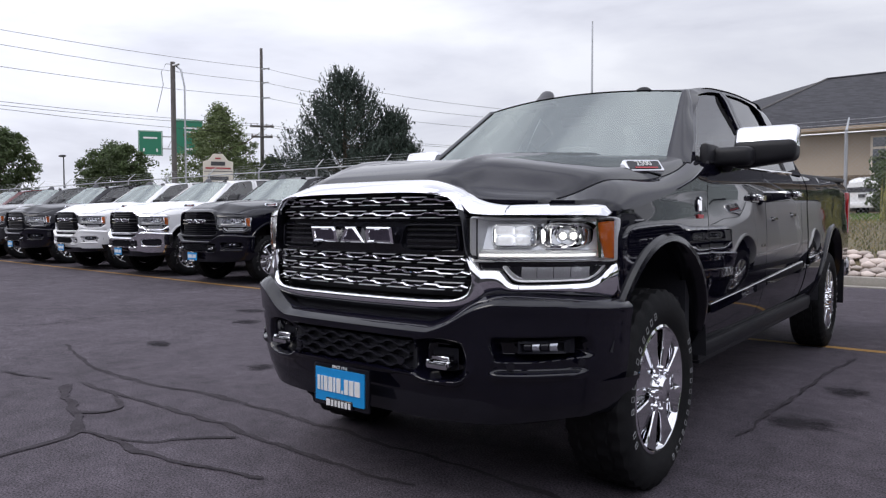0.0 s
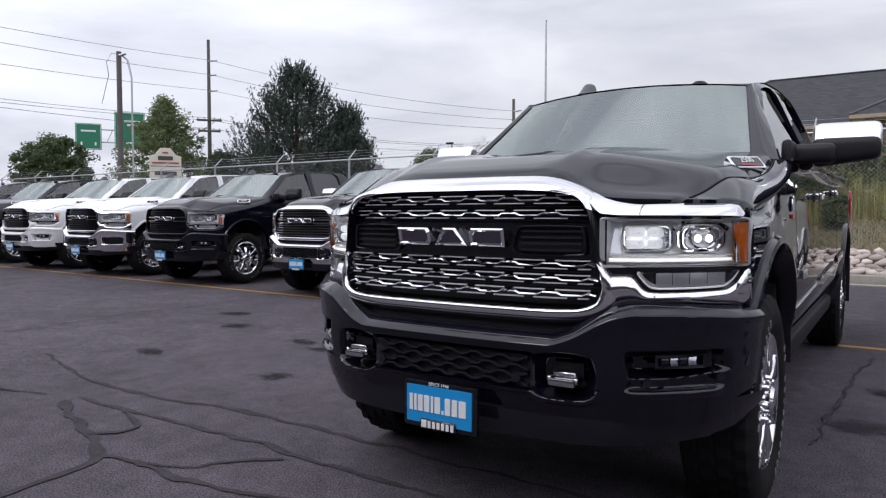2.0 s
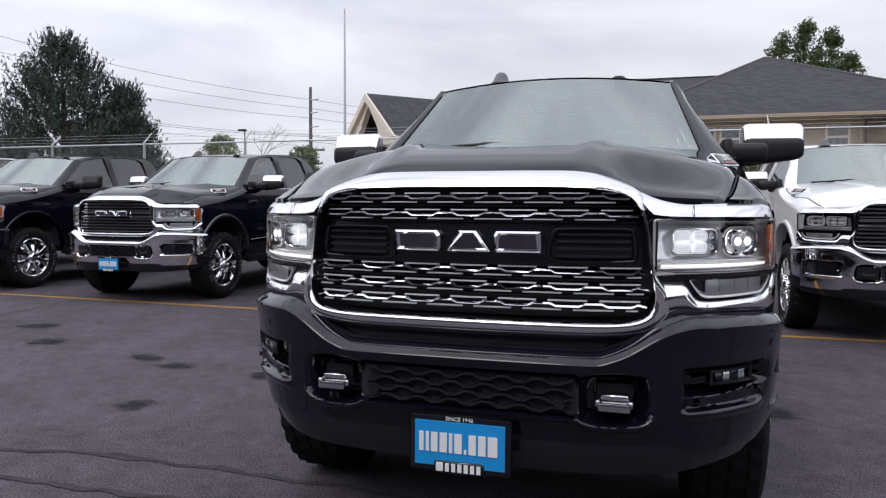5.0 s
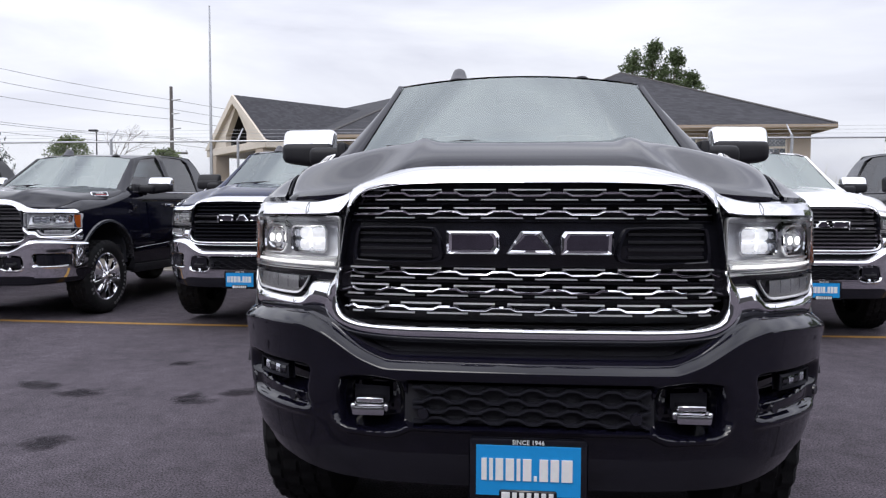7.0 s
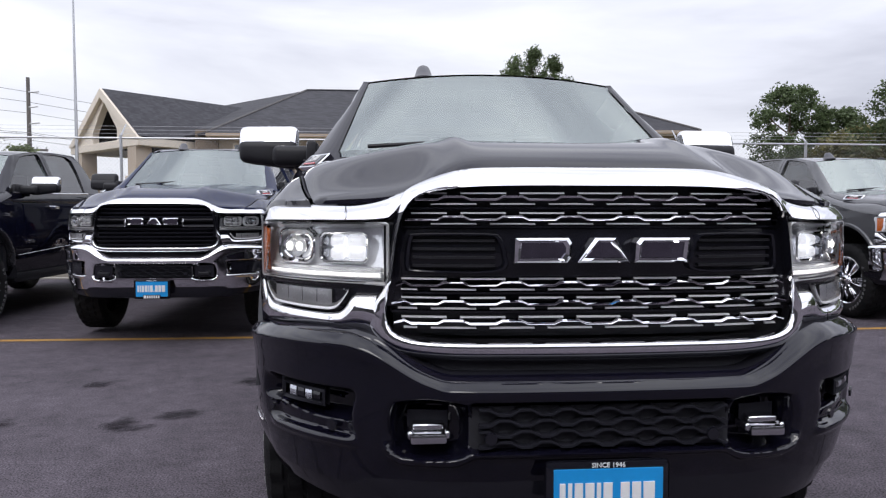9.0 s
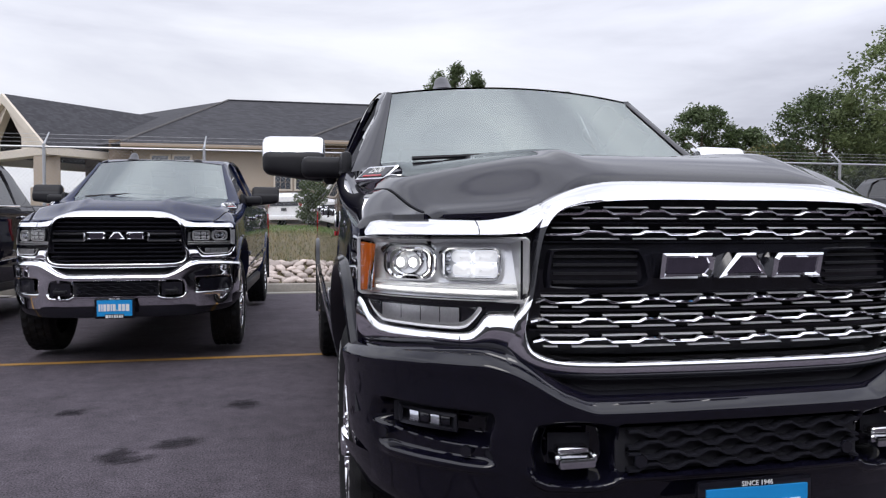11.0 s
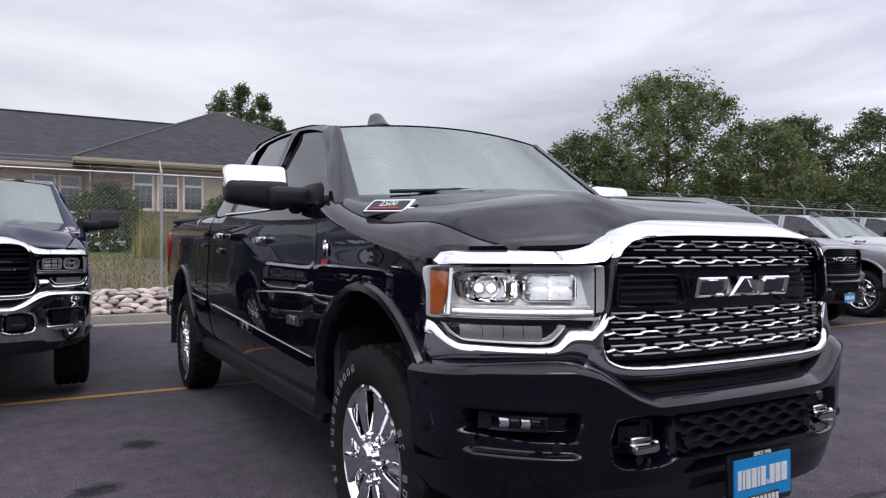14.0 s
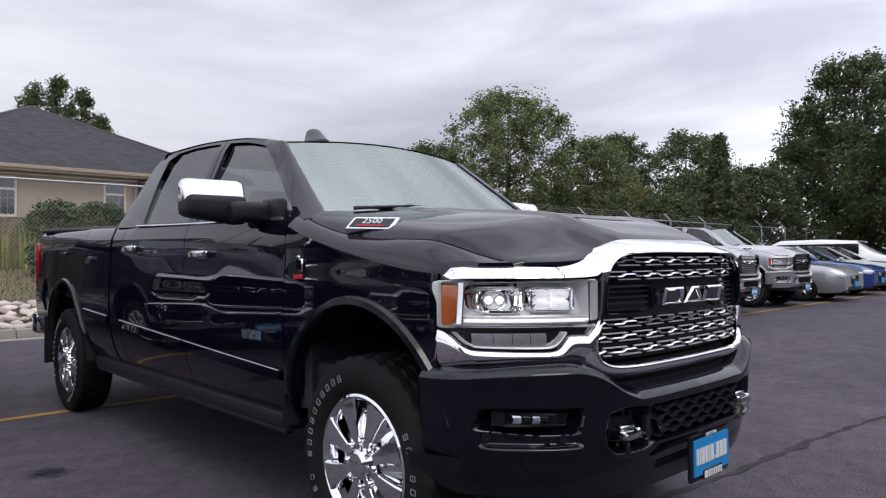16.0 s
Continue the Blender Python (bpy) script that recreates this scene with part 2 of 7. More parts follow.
sl.new(s_shift.outputs["Vector"], s_noise.inputs["Vector"])
sl.new(s_len.outputs["Value"], s_add.inputs[0])
sl.new(s_noise.outputs["Fac"], s_add.inputs[1])
sl.new(s_add.outputs[0], s_alpha.inputs["Value"])
sl.new(s_alpha.outputs["Result"], sn["Principled BSDF"].inputs["Alpha"])
YELLOW = material("worn_yellow_paint", (0.33, 0.18, 0.035), 0.75, vary=0.35, scale=5, bump=0.3, bump_scale=120)
CONCRETE = material("kerb_concrete", (0.30, 0.28, 0.25), 0.85, vary=0.16, scale=2.5, bump=0.3, bump_scale=90)
COBBLE = material("river_cobble", (0.44, 0.375, 0.34), 0.75, vary=0.14, scale=5, bump=0.2, bump_scale=50, by_object=0.4, by_island=0.4)
SOIL = material("dry_soil_and_grass", (0.12, 0.10, 0.055), 0.95, vary=0.35, scale=0.8, bump=0.6, bump_scale=30)
GRASS = material("green_grass", (0.105, 0.115, 0.042), 0.85, vary=0.3, scale=0.6, by_island=0.45)
DRY_GRASS = material("dry_grass", (0.24, 0.185, 0.085), 0.85, vary=0.3, scale=0.6, by_island=0.4)
LAWN = material("lawn_grass", (0.10, 0.17, 0.035), 0.8, vary=0.25, scale=0.6, by_island=0.4)
GALV = material("galvanised_steel", (0.42, 0.43, 0.45), 0.42, metal=0.8, vary=0.12, scale=8)
BARK = material("bark", (0.09, 0.065, 0.045), 0.9, vary=0.35, scale=5, bump=0.8, bump_scale=25)
POLE_WOOD = material("weathered_pole", (0.115, 0.105, 0.10), 0.9, vary=0.25, scale=3, bump=0.5, bump_scale=20)


# ---- mesh helpers: a shape is a pair (points, faces) ----
def join(*shapes):
    v, f = [], []
    for sv, sf in shapes:
        k = len(v)
        v += list(sv)
        f += [tuple(i + k for i in q) for q in sf]
    return v, f


def moved(shape, m):
    return [tuple(m @ Vector(p)) for p in shape[0]], shape[1]


def mirrored(shape):
    return [(-p[0], p[1], p[2]) for p in shape[0]], [tuple(reversed(q)) for q in shape[1]]


def side(shape, s):
    return shape if s > 0 else mirrored(shape)


def spline(xs, ys):
    """A smooth curve through a few points, without overshoot."""
    xs, ys = np.array(xs, float), np.array(ys, float)
    d = np.diff(ys) / np.diff(xs)
    m = np.zeros(len(xs))
    m[0], m[-1] = d[0], d[-1]
    for i in range(1, len(xs) - 1):
        if d[i - 1] * d[i] > 0:
            m[i] = 2 * d[i - 1] * d[i] / (d[i - 1] + d[i])

    def at(x):
        x = min(max(x, xs[0]), xs[-1])
        i = min(max(int(np.searchsorted(xs, x)) - 1, 0), len(xs) - 2)
        h = xs[i + 1] - xs[i]
        t = (x - xs[i]) / h
        return float((2 * t**3 - 3 * t**2 + 1) * ys[i] + (t**3 - 2 * t**2 + t) * h * m[i]
                     + (3 * t**2 - 2 * t**3) * ys[i + 1] + (t**3 - t**2) * h * m[i + 1])

    return at


def smooth(a, b, x):
    t = min(max((x - a) / (b - a), 0.0), 1.0)
    return t * t * (3 - 2 * t)


def grid(nu, nv, fn, flip=False):
    """A sheet of nu by nv cells, fn(u, v) with u and v from 0 to 1."""
    v = [fn(i / nu, j / nv) for j in range(nv + 1) for i in range(nu + 1)]
    w = nu + 1
    f = [(j * w + i, j * w + i + 1, (j + 1) * w + i + 1, (j + 1) * w + i) for j in range(nv) for i in range(nu)]
    return v, [tuple(reversed(q)) for q in f] if flip else f


def box(cx, cy, cz, sx, sy, sz, bevel=0.0, segments=1):
    bm = bmesh.new()
    bmesh.ops.create_cube(bm, size=1.0)
    bmesh.ops.scale(bm, vec=(sx, sy, sz), verts=bm.verts)
    if bevel:
        bmesh.ops.bevel(bm, geom=list(bm.edges), offset=bevel, segments=segments, profile=0.5, affect="EDGES")
    bmesh.ops.translate(bm, vec=(cx, cy, cz), verts=bm.verts)
    bm.verts.index_update()
    out = [tuple(p.co) for p in bm.verts], [tuple(p.index for p in q.verts) for q in bm.faces]
    bm.free()
    return out


def tube(points, radius, n=10, cap=True):
    """A round bar along points; radius is a number or one for each point."""
    pts = [Vector(p) for p in points]
    rs = radius if isinstance(radius, (list, tuple)) else [radius] * len(pts)
    v, f = [], []
    for i, p in enumerate(pts):
        way = (pts[min(i + 1, len(pts) - 1)] - pts[max(i - 1, 0)]).normalized()
        a = way.cross(Vector((0, 0, 1)) if abs(way.z) < 0.95 else Vector((1, 0, 0))).normalized()
        b = way.cross(a)
        v += [tuple(p + rs[i] * (math.cos(2 * math.pi * k / n) * a + math.sin(2 * math.pi * k / n) * b)) for k in range(n)]
    for i in range(len(pts) - 1):
        f += [(i * n + k, i * n + (k + 1) % n, (i + 1) * n + (k + 1) % n, (i + 1) * n + k) for k in range(n)]
    if cap:
        f += [tuple(reversed(range(n))), tuple(range((len(pts) - 1) * n, len(pts) * n))]
    return v, f


def lathe(profile, n=48):
    """Turned about the x axis: profile of (x, radius)."""
    v = [(x, r * math.cos(2 * math.pi * k / n), r * math.sin(2 * math.pi * k / n)) for x, r in profile for k in range(n)]
    f = [(i * n + k, i * n + (k + 1) % n, (i + 1) * n + (k + 1) % n, (i + 1) * n + k) for i in range(len(profile) - 1) for k in range(n)]
    return v, f


def prism(outline, y0, y1, chamfer=0.0):
    """A flat outline of (x, z), counter-clockwise seen from the front, made thick from y0 (front) to y1."""
    n = len(outline)
    cx, cz = sum(p[0] for p in outline) / n, sum(p[1] for p in outline) / n
    rings = [(y0, chamfer), (y0 + chamfer, 0.0), (y1, 0.0)] if chamfer else [(y0, 0.0), (y1, 0.0)]
    v, f = [], []
    for y, c in rings:
        for x, z in outline:
            d = math.hypot(x - cx, z - cz) or 1
            v.append((x - c * (x - cx) / d, y, z - c * (z - cz) / d))
    for r in range(len(rings) - 1):
        f += [(r * n + k, (r + 1) * n + k, (r + 1) * n + (k + 1) % n, r * n + (k + 1) % n) for k in range(n)]
    f += [tuple(range(n)), tuple(reversed(range((len(rings) - 1) * n, len(rings) * n)))]
    return v, f


def ring(*loops, closed=True):
    """Bands between loops of equally many points."""
    n = len(loops[0])
    v = [tuple(p) for q in loops for p in q]
    last = n if closed else n - 1
    f = [(r * n + k, r * n + (k + 1) % n, (r + 1) * n + (k + 1) % n, (r + 1) * n + k) for r in range(len(loops) - 1) for k in range(last)]
    return v, f


def resample(points, n, closed=False):
    """n points evenly spaced along a smooth line through points."""
    pts = [np.array(p, float) for p in points]
    if closed:
        pts = pts + [pts[0]]
    fine = []
    for i in range(len(pts) - 1):
        p0 = pts[i - 1] if i > 0 else (pts[-2] if closed else 2 * pts[0] - pts[1])
        p3 = pts[i + 2] if i + 2 < len(pts) else (pts[1] if closed else 2 * pts[-1] - pts[-2])
        p1, p2 = pts[i], pts[i + 1]
        for t in np.linspace(0, 1, 12, endpoint=False):
            fine.append(0.5 * (2 * p1 + (p2 - p0) * t + (2 * p0 - 5 * p1 + 4 * p2 - p3) * t**2 + (3 * p1 - p0 - 3 * p2 + p3) * t**3))
    fine.append(pts[-1])
    fine = np.array(fine)
    s = np.r_[0, np.cumsum(np.linalg.norm(np.diff(fine, axis=0), axis=1))]
    want = np.linspace(0, s[-1], n, endpoint=not closed)
    return [tuple(float(np.interp(w, s, fine[:, c])) for c in range(fine.shape[1])) for w in want]


MESHES = {}


def mesh(name, shape, angle=38):
    data = bpy.data.meshes.new(name)
    data.from_pydata([tuple(map(float, p)) for p in shape[0]], [], shape[1])
    data.shade_smooth()
    data.set_sharp_from_angle(angle=radians(angle))
    return data


def part(name, shape, mat, parent=None, label="", m=None, key=None, angle=38):
    """One mesh object, under a thing or a part. Alike parts share their mesh by key."""
    if key is None or key not in MESHES:
        data = mesh(name, shape() if callable(shape) else shape, angle)
        data.materials.append(mat)
        if key is not None:
            MESHES[key] = data
    else:
        data = MESHES[key]
    ob = new(name, data)
    if data.materials[0] is not mat:
        ob.material_slots[0].link = "OBJECT"
        ob.material_slots[0].material = mat
    if parent is not None:
        ob.parent = parent
    if m is not None:
        ob.matrix_basis = m
    if label:
        ob["label"] = label
    return ob


def thing(name, m, label, category, group="", kind=""):
    ob = new(name)
    ob.empty_display_size = 0.2
    ob.matrix_basis = m
    return tagged(ob, label, category, group, kind)


def lettering(text, size, m, mat, parent, name, depth=0.002, label=""):
    """Words in the built-in font, as a mesh; centred, standing in the x-z plane and read from -y."""
    c = bpy.data.curves.new("letters", "FONT")
    c.body, c.size, c.extrude, c.align_x, c.align_y, c.resolution_u = text, size, depth, "CENTER", "CENTER", 2
    tmp = bpy.data.objects.new("letters", c)
    scene.collection.objects.link(tmp)
    deps = bpy.context.evaluated_depsgraph_get()
    data = bpy.data.meshes.new_from_object(tmp.evaluated_get(deps))
    bpy.data.objects.remove(tmp)
    data.transform(Matrix.Rotation(radians(90), 4, "X"))
    data.materials.clear()
    data.materials.append(mat)
    ob = new(name, data)
    ob.parent, ob.matrix_basis = parent, m
    ob["kind"] = "stuff"
    if label:
        ob["label"] = label
    return ob


# ---- the pickup trucks: x across, y rearwards from the front axle, z up ----
PLAN_X = (0, 0.30, 0.50, 0.65, 0.76, 0.85, 0.915, 0.95, 0.962)
PLAN_Y = (-0.935, -0.928, -0.90, -0.845, -0.765, -0.665, -0.56, -0.46, -0.39)
BUMPER_TOP = spline((0, 0.38, 0.44, 0.60, 0.66, 0.80, 0.962), (0.752, 0.752, 0.768, 0.850, 0.862, 0.858, 0.838))
BUMPER_LOW = spline((0, 0.5, 0.8, 0.962), (0.475, 0.472, 0.465, 0.470))
FRONT_Y = spline((0, 0.30, 0.50, 0.60, 0.72, 0.82, 0.885, 0.912, 0.93), (-0.885, -0.875, -0.84, -0.80, -0.72, -0.62, -0.52, -0.455, -0.40))
HALF_W = spline((-0.56, -0.40, 0.0, 0.5, 1.5, 3.0, 4.5, 5.12), (0.905, 0.925, 0.942, 0.95, 0.955, 0.955, 0.95, 0.935))
SECTION = spline((0.46, 0.55, 0.66, 0.80, 0.95, 1.12, 1.22, 1.30, 1.37, 1.43, 1.47), (-0.125, -0.072, -0.030, -0.006, 0, -0.006, -0.014, -0.014, -0.026, -0.055, -0.10))
ARCH = ((0.03, 0.47, 0.56, 0.60), (4.12, 0.47, 0.57, 0.62))
BELT = spline((0.4, 1.5, 2.9, 5.1), (1.405, 1.425, 1.465, 1.53))
FENDER_TOP = spline((-0.56, -0.3, 0.0, 0.3, 0.6), (1.158, 1.180, 1.232, 1.300, 1.385))


def body_x(y, z):
    return HALF_W(y) + SECTION(z - 0.012 * max(y, 0) * smooth(1.0, 1.5, z))


def body_low(y):
    z = 0.50
    for cy, cz, ry, rz in ARCH:
        if abs(y - cy) < ry - 0.02:
            z = max(z, cz + (rz - 0.02) * math.sqrt(1 - ((y - cy) / (ry - 0.02)) ** 2))
    return z


def side_panel(y0, y1, top, n, rows=14):
    """A pressed side panel between two seams, with its edges turned in."""
    ys = list(np.linspace(y0, y1, n + 1))
    for cy, cz, ry, rz in ARCH:
        for a in np.linspace(0, math.pi, 41):
            y = cy + (ry - 0.02) * math.cos(a)
            if y0 < y < y1:
                ys.append(y)
    ys = sorted(set(round(float(y), 4) for y in ys))
    ys = [ys[0]] + ys + [ys[-1]]
    v, w = [], rows + 3
    for i, y in enumerate(ys):
        edge = 0.035 if i in (0, len(ys) - 1) else 0.0
        lo, hi = body_low(y), top(y)
        column = []
        for j in range(rows + 1):
            z = lo + (hi - lo) * j / rows
            column.append((body_x(y, z) - edge, y, z))
        v += [(column[0][0] - 0.05, y, lo + 0.004)] + column + [(column[-1][0] - 0.03, y, hi + 0.004)]
    f = [(i * w + j, (i + 1) * w + j, (i + 1) * w + j + 1, i * w + j + 1) for i in range(len(ys) - 1) for j in range(w - 1)]
    return v, f


HOOD_FRONT = spline((0, 0.30, 0.50, 0.60, 0.75, 0.80), (-0.785, -0.785, -0.775, -0.745, -0.640, -0.592))
HOOD_MID = spline((-0.79, -0.70, -0.60, -0.50, 0.0, 0.55), (1.293, 1.335, 1.367, 1.388, 1.437, 1.475))
HOOD_EDGE = spline((-0.79, -0.5, -0.2, 0.1, 0.6), (1.188, 1.204, 1.258, 1.313, 1.440))


DOME_FRONT = spline((0, 0.26, 0.33, 0.40, 0.44, 0.50, 0.57, 0.70, 0.875), (1, 1, 0.94, 0.73, 0.50, 0.32, 0.22, 0.12, 0))
DOME_REAR = spline((0, 0.32, 0.42, 0.50, 0.58, 0.70, 0.78, 0.82, 0.86, 0.90), (1, 1, 0.955, 0.88, 0.79, 0.63, 0.47, 0.28, 0.06, -0.1))


def hood_z(x, y):
    a = abs(x)
    k = smooth(0.0, 0.32, y - HOOD_FRONT(min(a, 0.80)))
    dome = DOME_FRONT(a) * (1 - k) + DOME_REAR(a) * k
    crease = 0.014 * math.exp(-(((a - 0.33 - 0.05 * smooth(-0.6, 0.4, y)) / 0.030) ** 2)) * smooth(-0.75, -0.45, y)
    scoop = -0.010 * math.exp(-((a / 0.13) ** 2)) * smooth(-0.6, -0.2, y)
    roll = -0.012 * smooth(0.83, 0.875, a)
    return HOOD_EDGE(y) + dome * (HOOD_MID(y) - HOOD_EDGE(y)) + crease + scoop + roll


BADGE, BADGE_N = (0.808, 0.068, 1.364), (0.62, -0.30, 0.70)
SEAM = spline((-0.66, -0.45, -0.2, 0.0, 0.3, 0.6), (0.735, 0.785, 0.825, 0.848, 0.860, 0.842))


def hood_shape():
    def at(u, v):
        a = u * 2 - 1
        y0, y1 = HOOD_FRONT(abs(a) * 0.745), 0.50 + 0.08 * abs(a) ** 2
        y = y0 + (y1 - y0) * max(v - 0.06, 0.0) / 0.94
        x = a * SEAM(y)
        drop = max(0.06 - v, 0.0) / 0.06
        edge = smooth(0.988, 1.0, abs(a)) * 0.008
        return x, y + 0.012 * drop, hood_z(x, y) - 0.045 * drop - edge
    return grid(80, 40, at)


def fender_shape():
    def roll(u, v):
        t = min(v / 0.92, 1.0)
        lip = 0.07 if u == 0 else 0.0
        u = max(u - 1 / 30, 0.0) * 30 / 29
        y0 = FRONT_Y(0.912 - 0.170 * t ** 1.7) + 0.05
        y = y0 + (0.545 - y0) * u
        z0, z1 = FENDER_TOP(max(y, -0.56)), hood_z(SEAM(y), y) - 0.004
        x0, x1 = body_x(max(y, -0.56), z0), SEAM(y) + 0.006
        if v > 0.92:
            return x1 - 0.002, y, z1 - 0.03 - lip
        return x0 + (x1 - x0) * t ** 1.45, y, z0 + (z1 - z0) * (1 - (1 - t) ** 1.35) - lip
    return join(side_panel(-0.44, 0.545, FENDER_TOP, 30), grid(30, 18, roll, True))


def plan_path(n):
    half = resample(list(zip(PLAN_X, PLAN_Y)), n)
    return [(-x, y) for x, y in reversed(half[1:])] + half


def pocket(a, z, ca, cz, ha, hz, depth, soft=0.014):
    return depth * smooth(-soft, 0, ha - abs(a - ca)) * smooth(-soft, 0, hz - abs(z - cz)) if depth else 0.0


BUMPER_BULGE = spline((0.45, 0.50, 0.56, 0.60, 0.68, 0.71, 0.735, 0.76, 0.80, 0.90), (0.066, 0.042, 0.022, 0.016, 0.009, 0.004, 0.002, 0.010, 0.02, 0.03))
LIP_Z = spline((0, 0.315, 0.345, 0.375, 0.50, 0.53, 0.56), (0.573, 0.573, 0.560, 0.548, 0.548, 0.560, 0.590))


def bumper_shape(cols, rows, shelf=False):
    path = plan_path(cols)
    pts = []
    for i, (x, y) in enumerate(path):
        p, q = path[max(i - 1, 0)], path[min(i + 1, len(path) - 1)]
        tx, ty = q[0] - p[0], q[1] - p[1]
        d = math.hypot(tx, ty)
        pts.append((x, y, ty / d, -tx / d))
    v, w = [], rows + 4
    for x, y, nx, ny in pts:
        a = abs(x)
        lo, hi = BUMPER_LOW(a), BUMPER_TOP(a)
        for j in range(rows + 1):
            z = lo + (hi - lo) * j / rows
            rel = 0.75 - (hi - z) if z > hi - 0.09 else 0.66 + (z - (hi - 0.09)) * (0.66 - 0.475) / max(hi - 0.09 - lo, 0.01)
            depth = BUMPER_BULGE(min(max(rel, 0.45), 0.9)) + 0.024 * max(0.0, 1 - (hi - z) / 0.024)
            depth += pocket(a, z, 0, 0.637, 0.322, 0.052, 0.045)
            depth += 0.070 * smooth(1.22, 0.80, math.hypot((a - 0.436) / 0.094, (z - 0.630) / 0.066) * 0.45 + 0.55 * max(abs(a - 0.436) / 0.094, abs(z - 0.630) / 0.066))
            # a raised lip runs under the openings
            depth -= 0.016 * smooth(0.020, 0.004, abs(z - LIP_Z(min(a, 0.56)))) * smooth(0.565, 0.535, a)
            # the fog lamp's recess, with a sill below the lamp and a lip at its foot
            wide = smooth(0.632, 0.672, a + 0.25 * abs(z - 0.655)) * smooth(0.912, 0.872, a + 0.15 * abs(z - 0.655))
            sill = 0.655 + 0.10 * max(a - 0.76, 0.0)
            depth += wide * (0.072 * smooth(0.728, 0.694, z) * smooth(sill - 0.026, sill, z) + 0.020 * smooth(0.590, 0.606, z) * smooth(sill, sill - 0.022, z))
            depth -= 0.010 * wide * smooth(0.018, 0.004, abs(z - 0.582))
            v.append((x - nx * depth, y - ny * depth, z))
        for back, up in ((0.05, 0.010), (0.11, 0.014), (0.18, 0.014)):
            v.append((x - nx * back, y - ny * back, hi + up))
    n = len(pts)
    f = [(i * w + j, (i + 1) * w + j, (i + 1) * w + j + 1, i * w + j + 1) for i in range(n - 1) for j in range(w - 1) if (j >= rows + 1) == shelf]
    return v, f


def valance_shape():
    path = plan_path(30)
    prof = ((0.05, 0.53), (0.045, 0.48), (0.055, 0.425), (0.065, 0.395), (0.10, 0.385), (0.35, 0.39))
    rows = [[(x * (1 - 0.4 * max(0.53 - z, 0)), y + b + 0.02 * smooth(0.5, 0.95, abs(x)), z + 0.02 * smooth(0.55, 0.95, abs(x))) for x, y in path] for b, z in prof]
    v, f = ring(*rows, closed=False)
    return v, [tuple(reversed(q)) for q in f]


OPENING = ((0, 1.234), (0.20, 1.234), (0.36, 1.229), (0.435, 1.218), (0.475, 1.196), (0.498, 1.160), (0.512, 1.10), (0.526, 0.99), (0.538, 0.93),
           (0.530, 0.885), (0.505, 0.862), (0.43, 0.848), (0.20, 0.846), (0, 0.846))
SURROUND = ((0, 1.288), (0.20, 1.288), (0.335, 1.283), (0.43, 1.257), (0.494, 1.222), (0.513, 1.175), (0.524, 1.11), (0.543, 0.99), (0.585, 0.93),
            (0.598, 0.87), (0.555, 0.822), (0.45, 0.800), (0.20, 0.796), (0, 0.796))


def full_loop(half, n):
    right = resample(half, n)
    return right + [(-x, z) for x, z in reversed(right[1:-1])]


def surround_shape(dark=False):
    inner, outer = full_loop(OPENING, 70), full_loop(SURROUND, 70)
    loops = []
    for t, lift in ((0, 0.05), (0, 0.004), (0.08, -0.014), (0.22, -0.021), (0.6, -0.015), (1, 0.006), (1, 0.06)):
        row = []
        for (ax, az), (bx, bz) in zip(inner, outer):
            x, z = ax + (bx - ax) * t, az + (bz - az) * t
            lean = 0.075 * smooth(1.215, 1.288, z)
            row.append((x, FRONT_Y(abs(x)) + lift + lean, z))
        loops.append(row)
    v, f = ring(*loops)
    flank = [0.995 < np.mean([v[i][2] for i in q]) < 1.178 for q in f]
    return v, [q for q, k in zip(f, flank) if k == dark]


def brow_shape():
    """The chrome strip from the grille over one headlamp."""
    rows = []
    for j in range(6):
        rows.append([])
    n = 30
    for i in range(n + 1):
        a = 0.46 + (0.900 - 0.46) * i / n
        top = spline((0.46, 0.52, 0.58, 0.64, 0.85, 0.885, 0.900), (1.240, 1.219, 1.202, 1.194, 1.192, 1.184, 1.160))(a)
        low = spline((0.46, 0.50, 0.535, 0.60, 0.92), (1.216, 1.190, 1.152, 1.148, 1.148))(a)
        y = FRONT_Y(a)
        for j, (t, back) in enumerate(((1.08, (0.16 - 0.03 * smooth(0.5, 0.7, a)) * (1 - 0.75 * smooth(0.83, 0.90, a))), (1, (0.10 - 0.045 * smooth(0.5, 0.7, a)) * (1 - 0.6 * smooth(0.83, 0.90, a))), (0.75, 0.022), (0.4, 0.003), (0.1, -0.006), (0, 0.02))):
            rows[j].append((a, y + back, low + (top - low) * t))
    return ring(*rows, closed=False)


def lamp_panel(a0, a1, lo, hi, back, n=18, rows=4, lift=0.0, plan=FRONT_Y):
    """A sheet that follows the lamp's curve; lo and hi are heights or functions of a."""
    lo_at = lo if callable(lo) else lambda a: lo
    hi_at = hi if callable(hi) else lambda a: hi

    def at(u, v):
        a = a0 + (a1 - a0) * u
        z = lo_at(a) + (hi_at(a) - lo_at(a)) * v
        return a, plan(a) + back - lift * math.sin(math.pi * v), z
    return grid(n, rows, at)


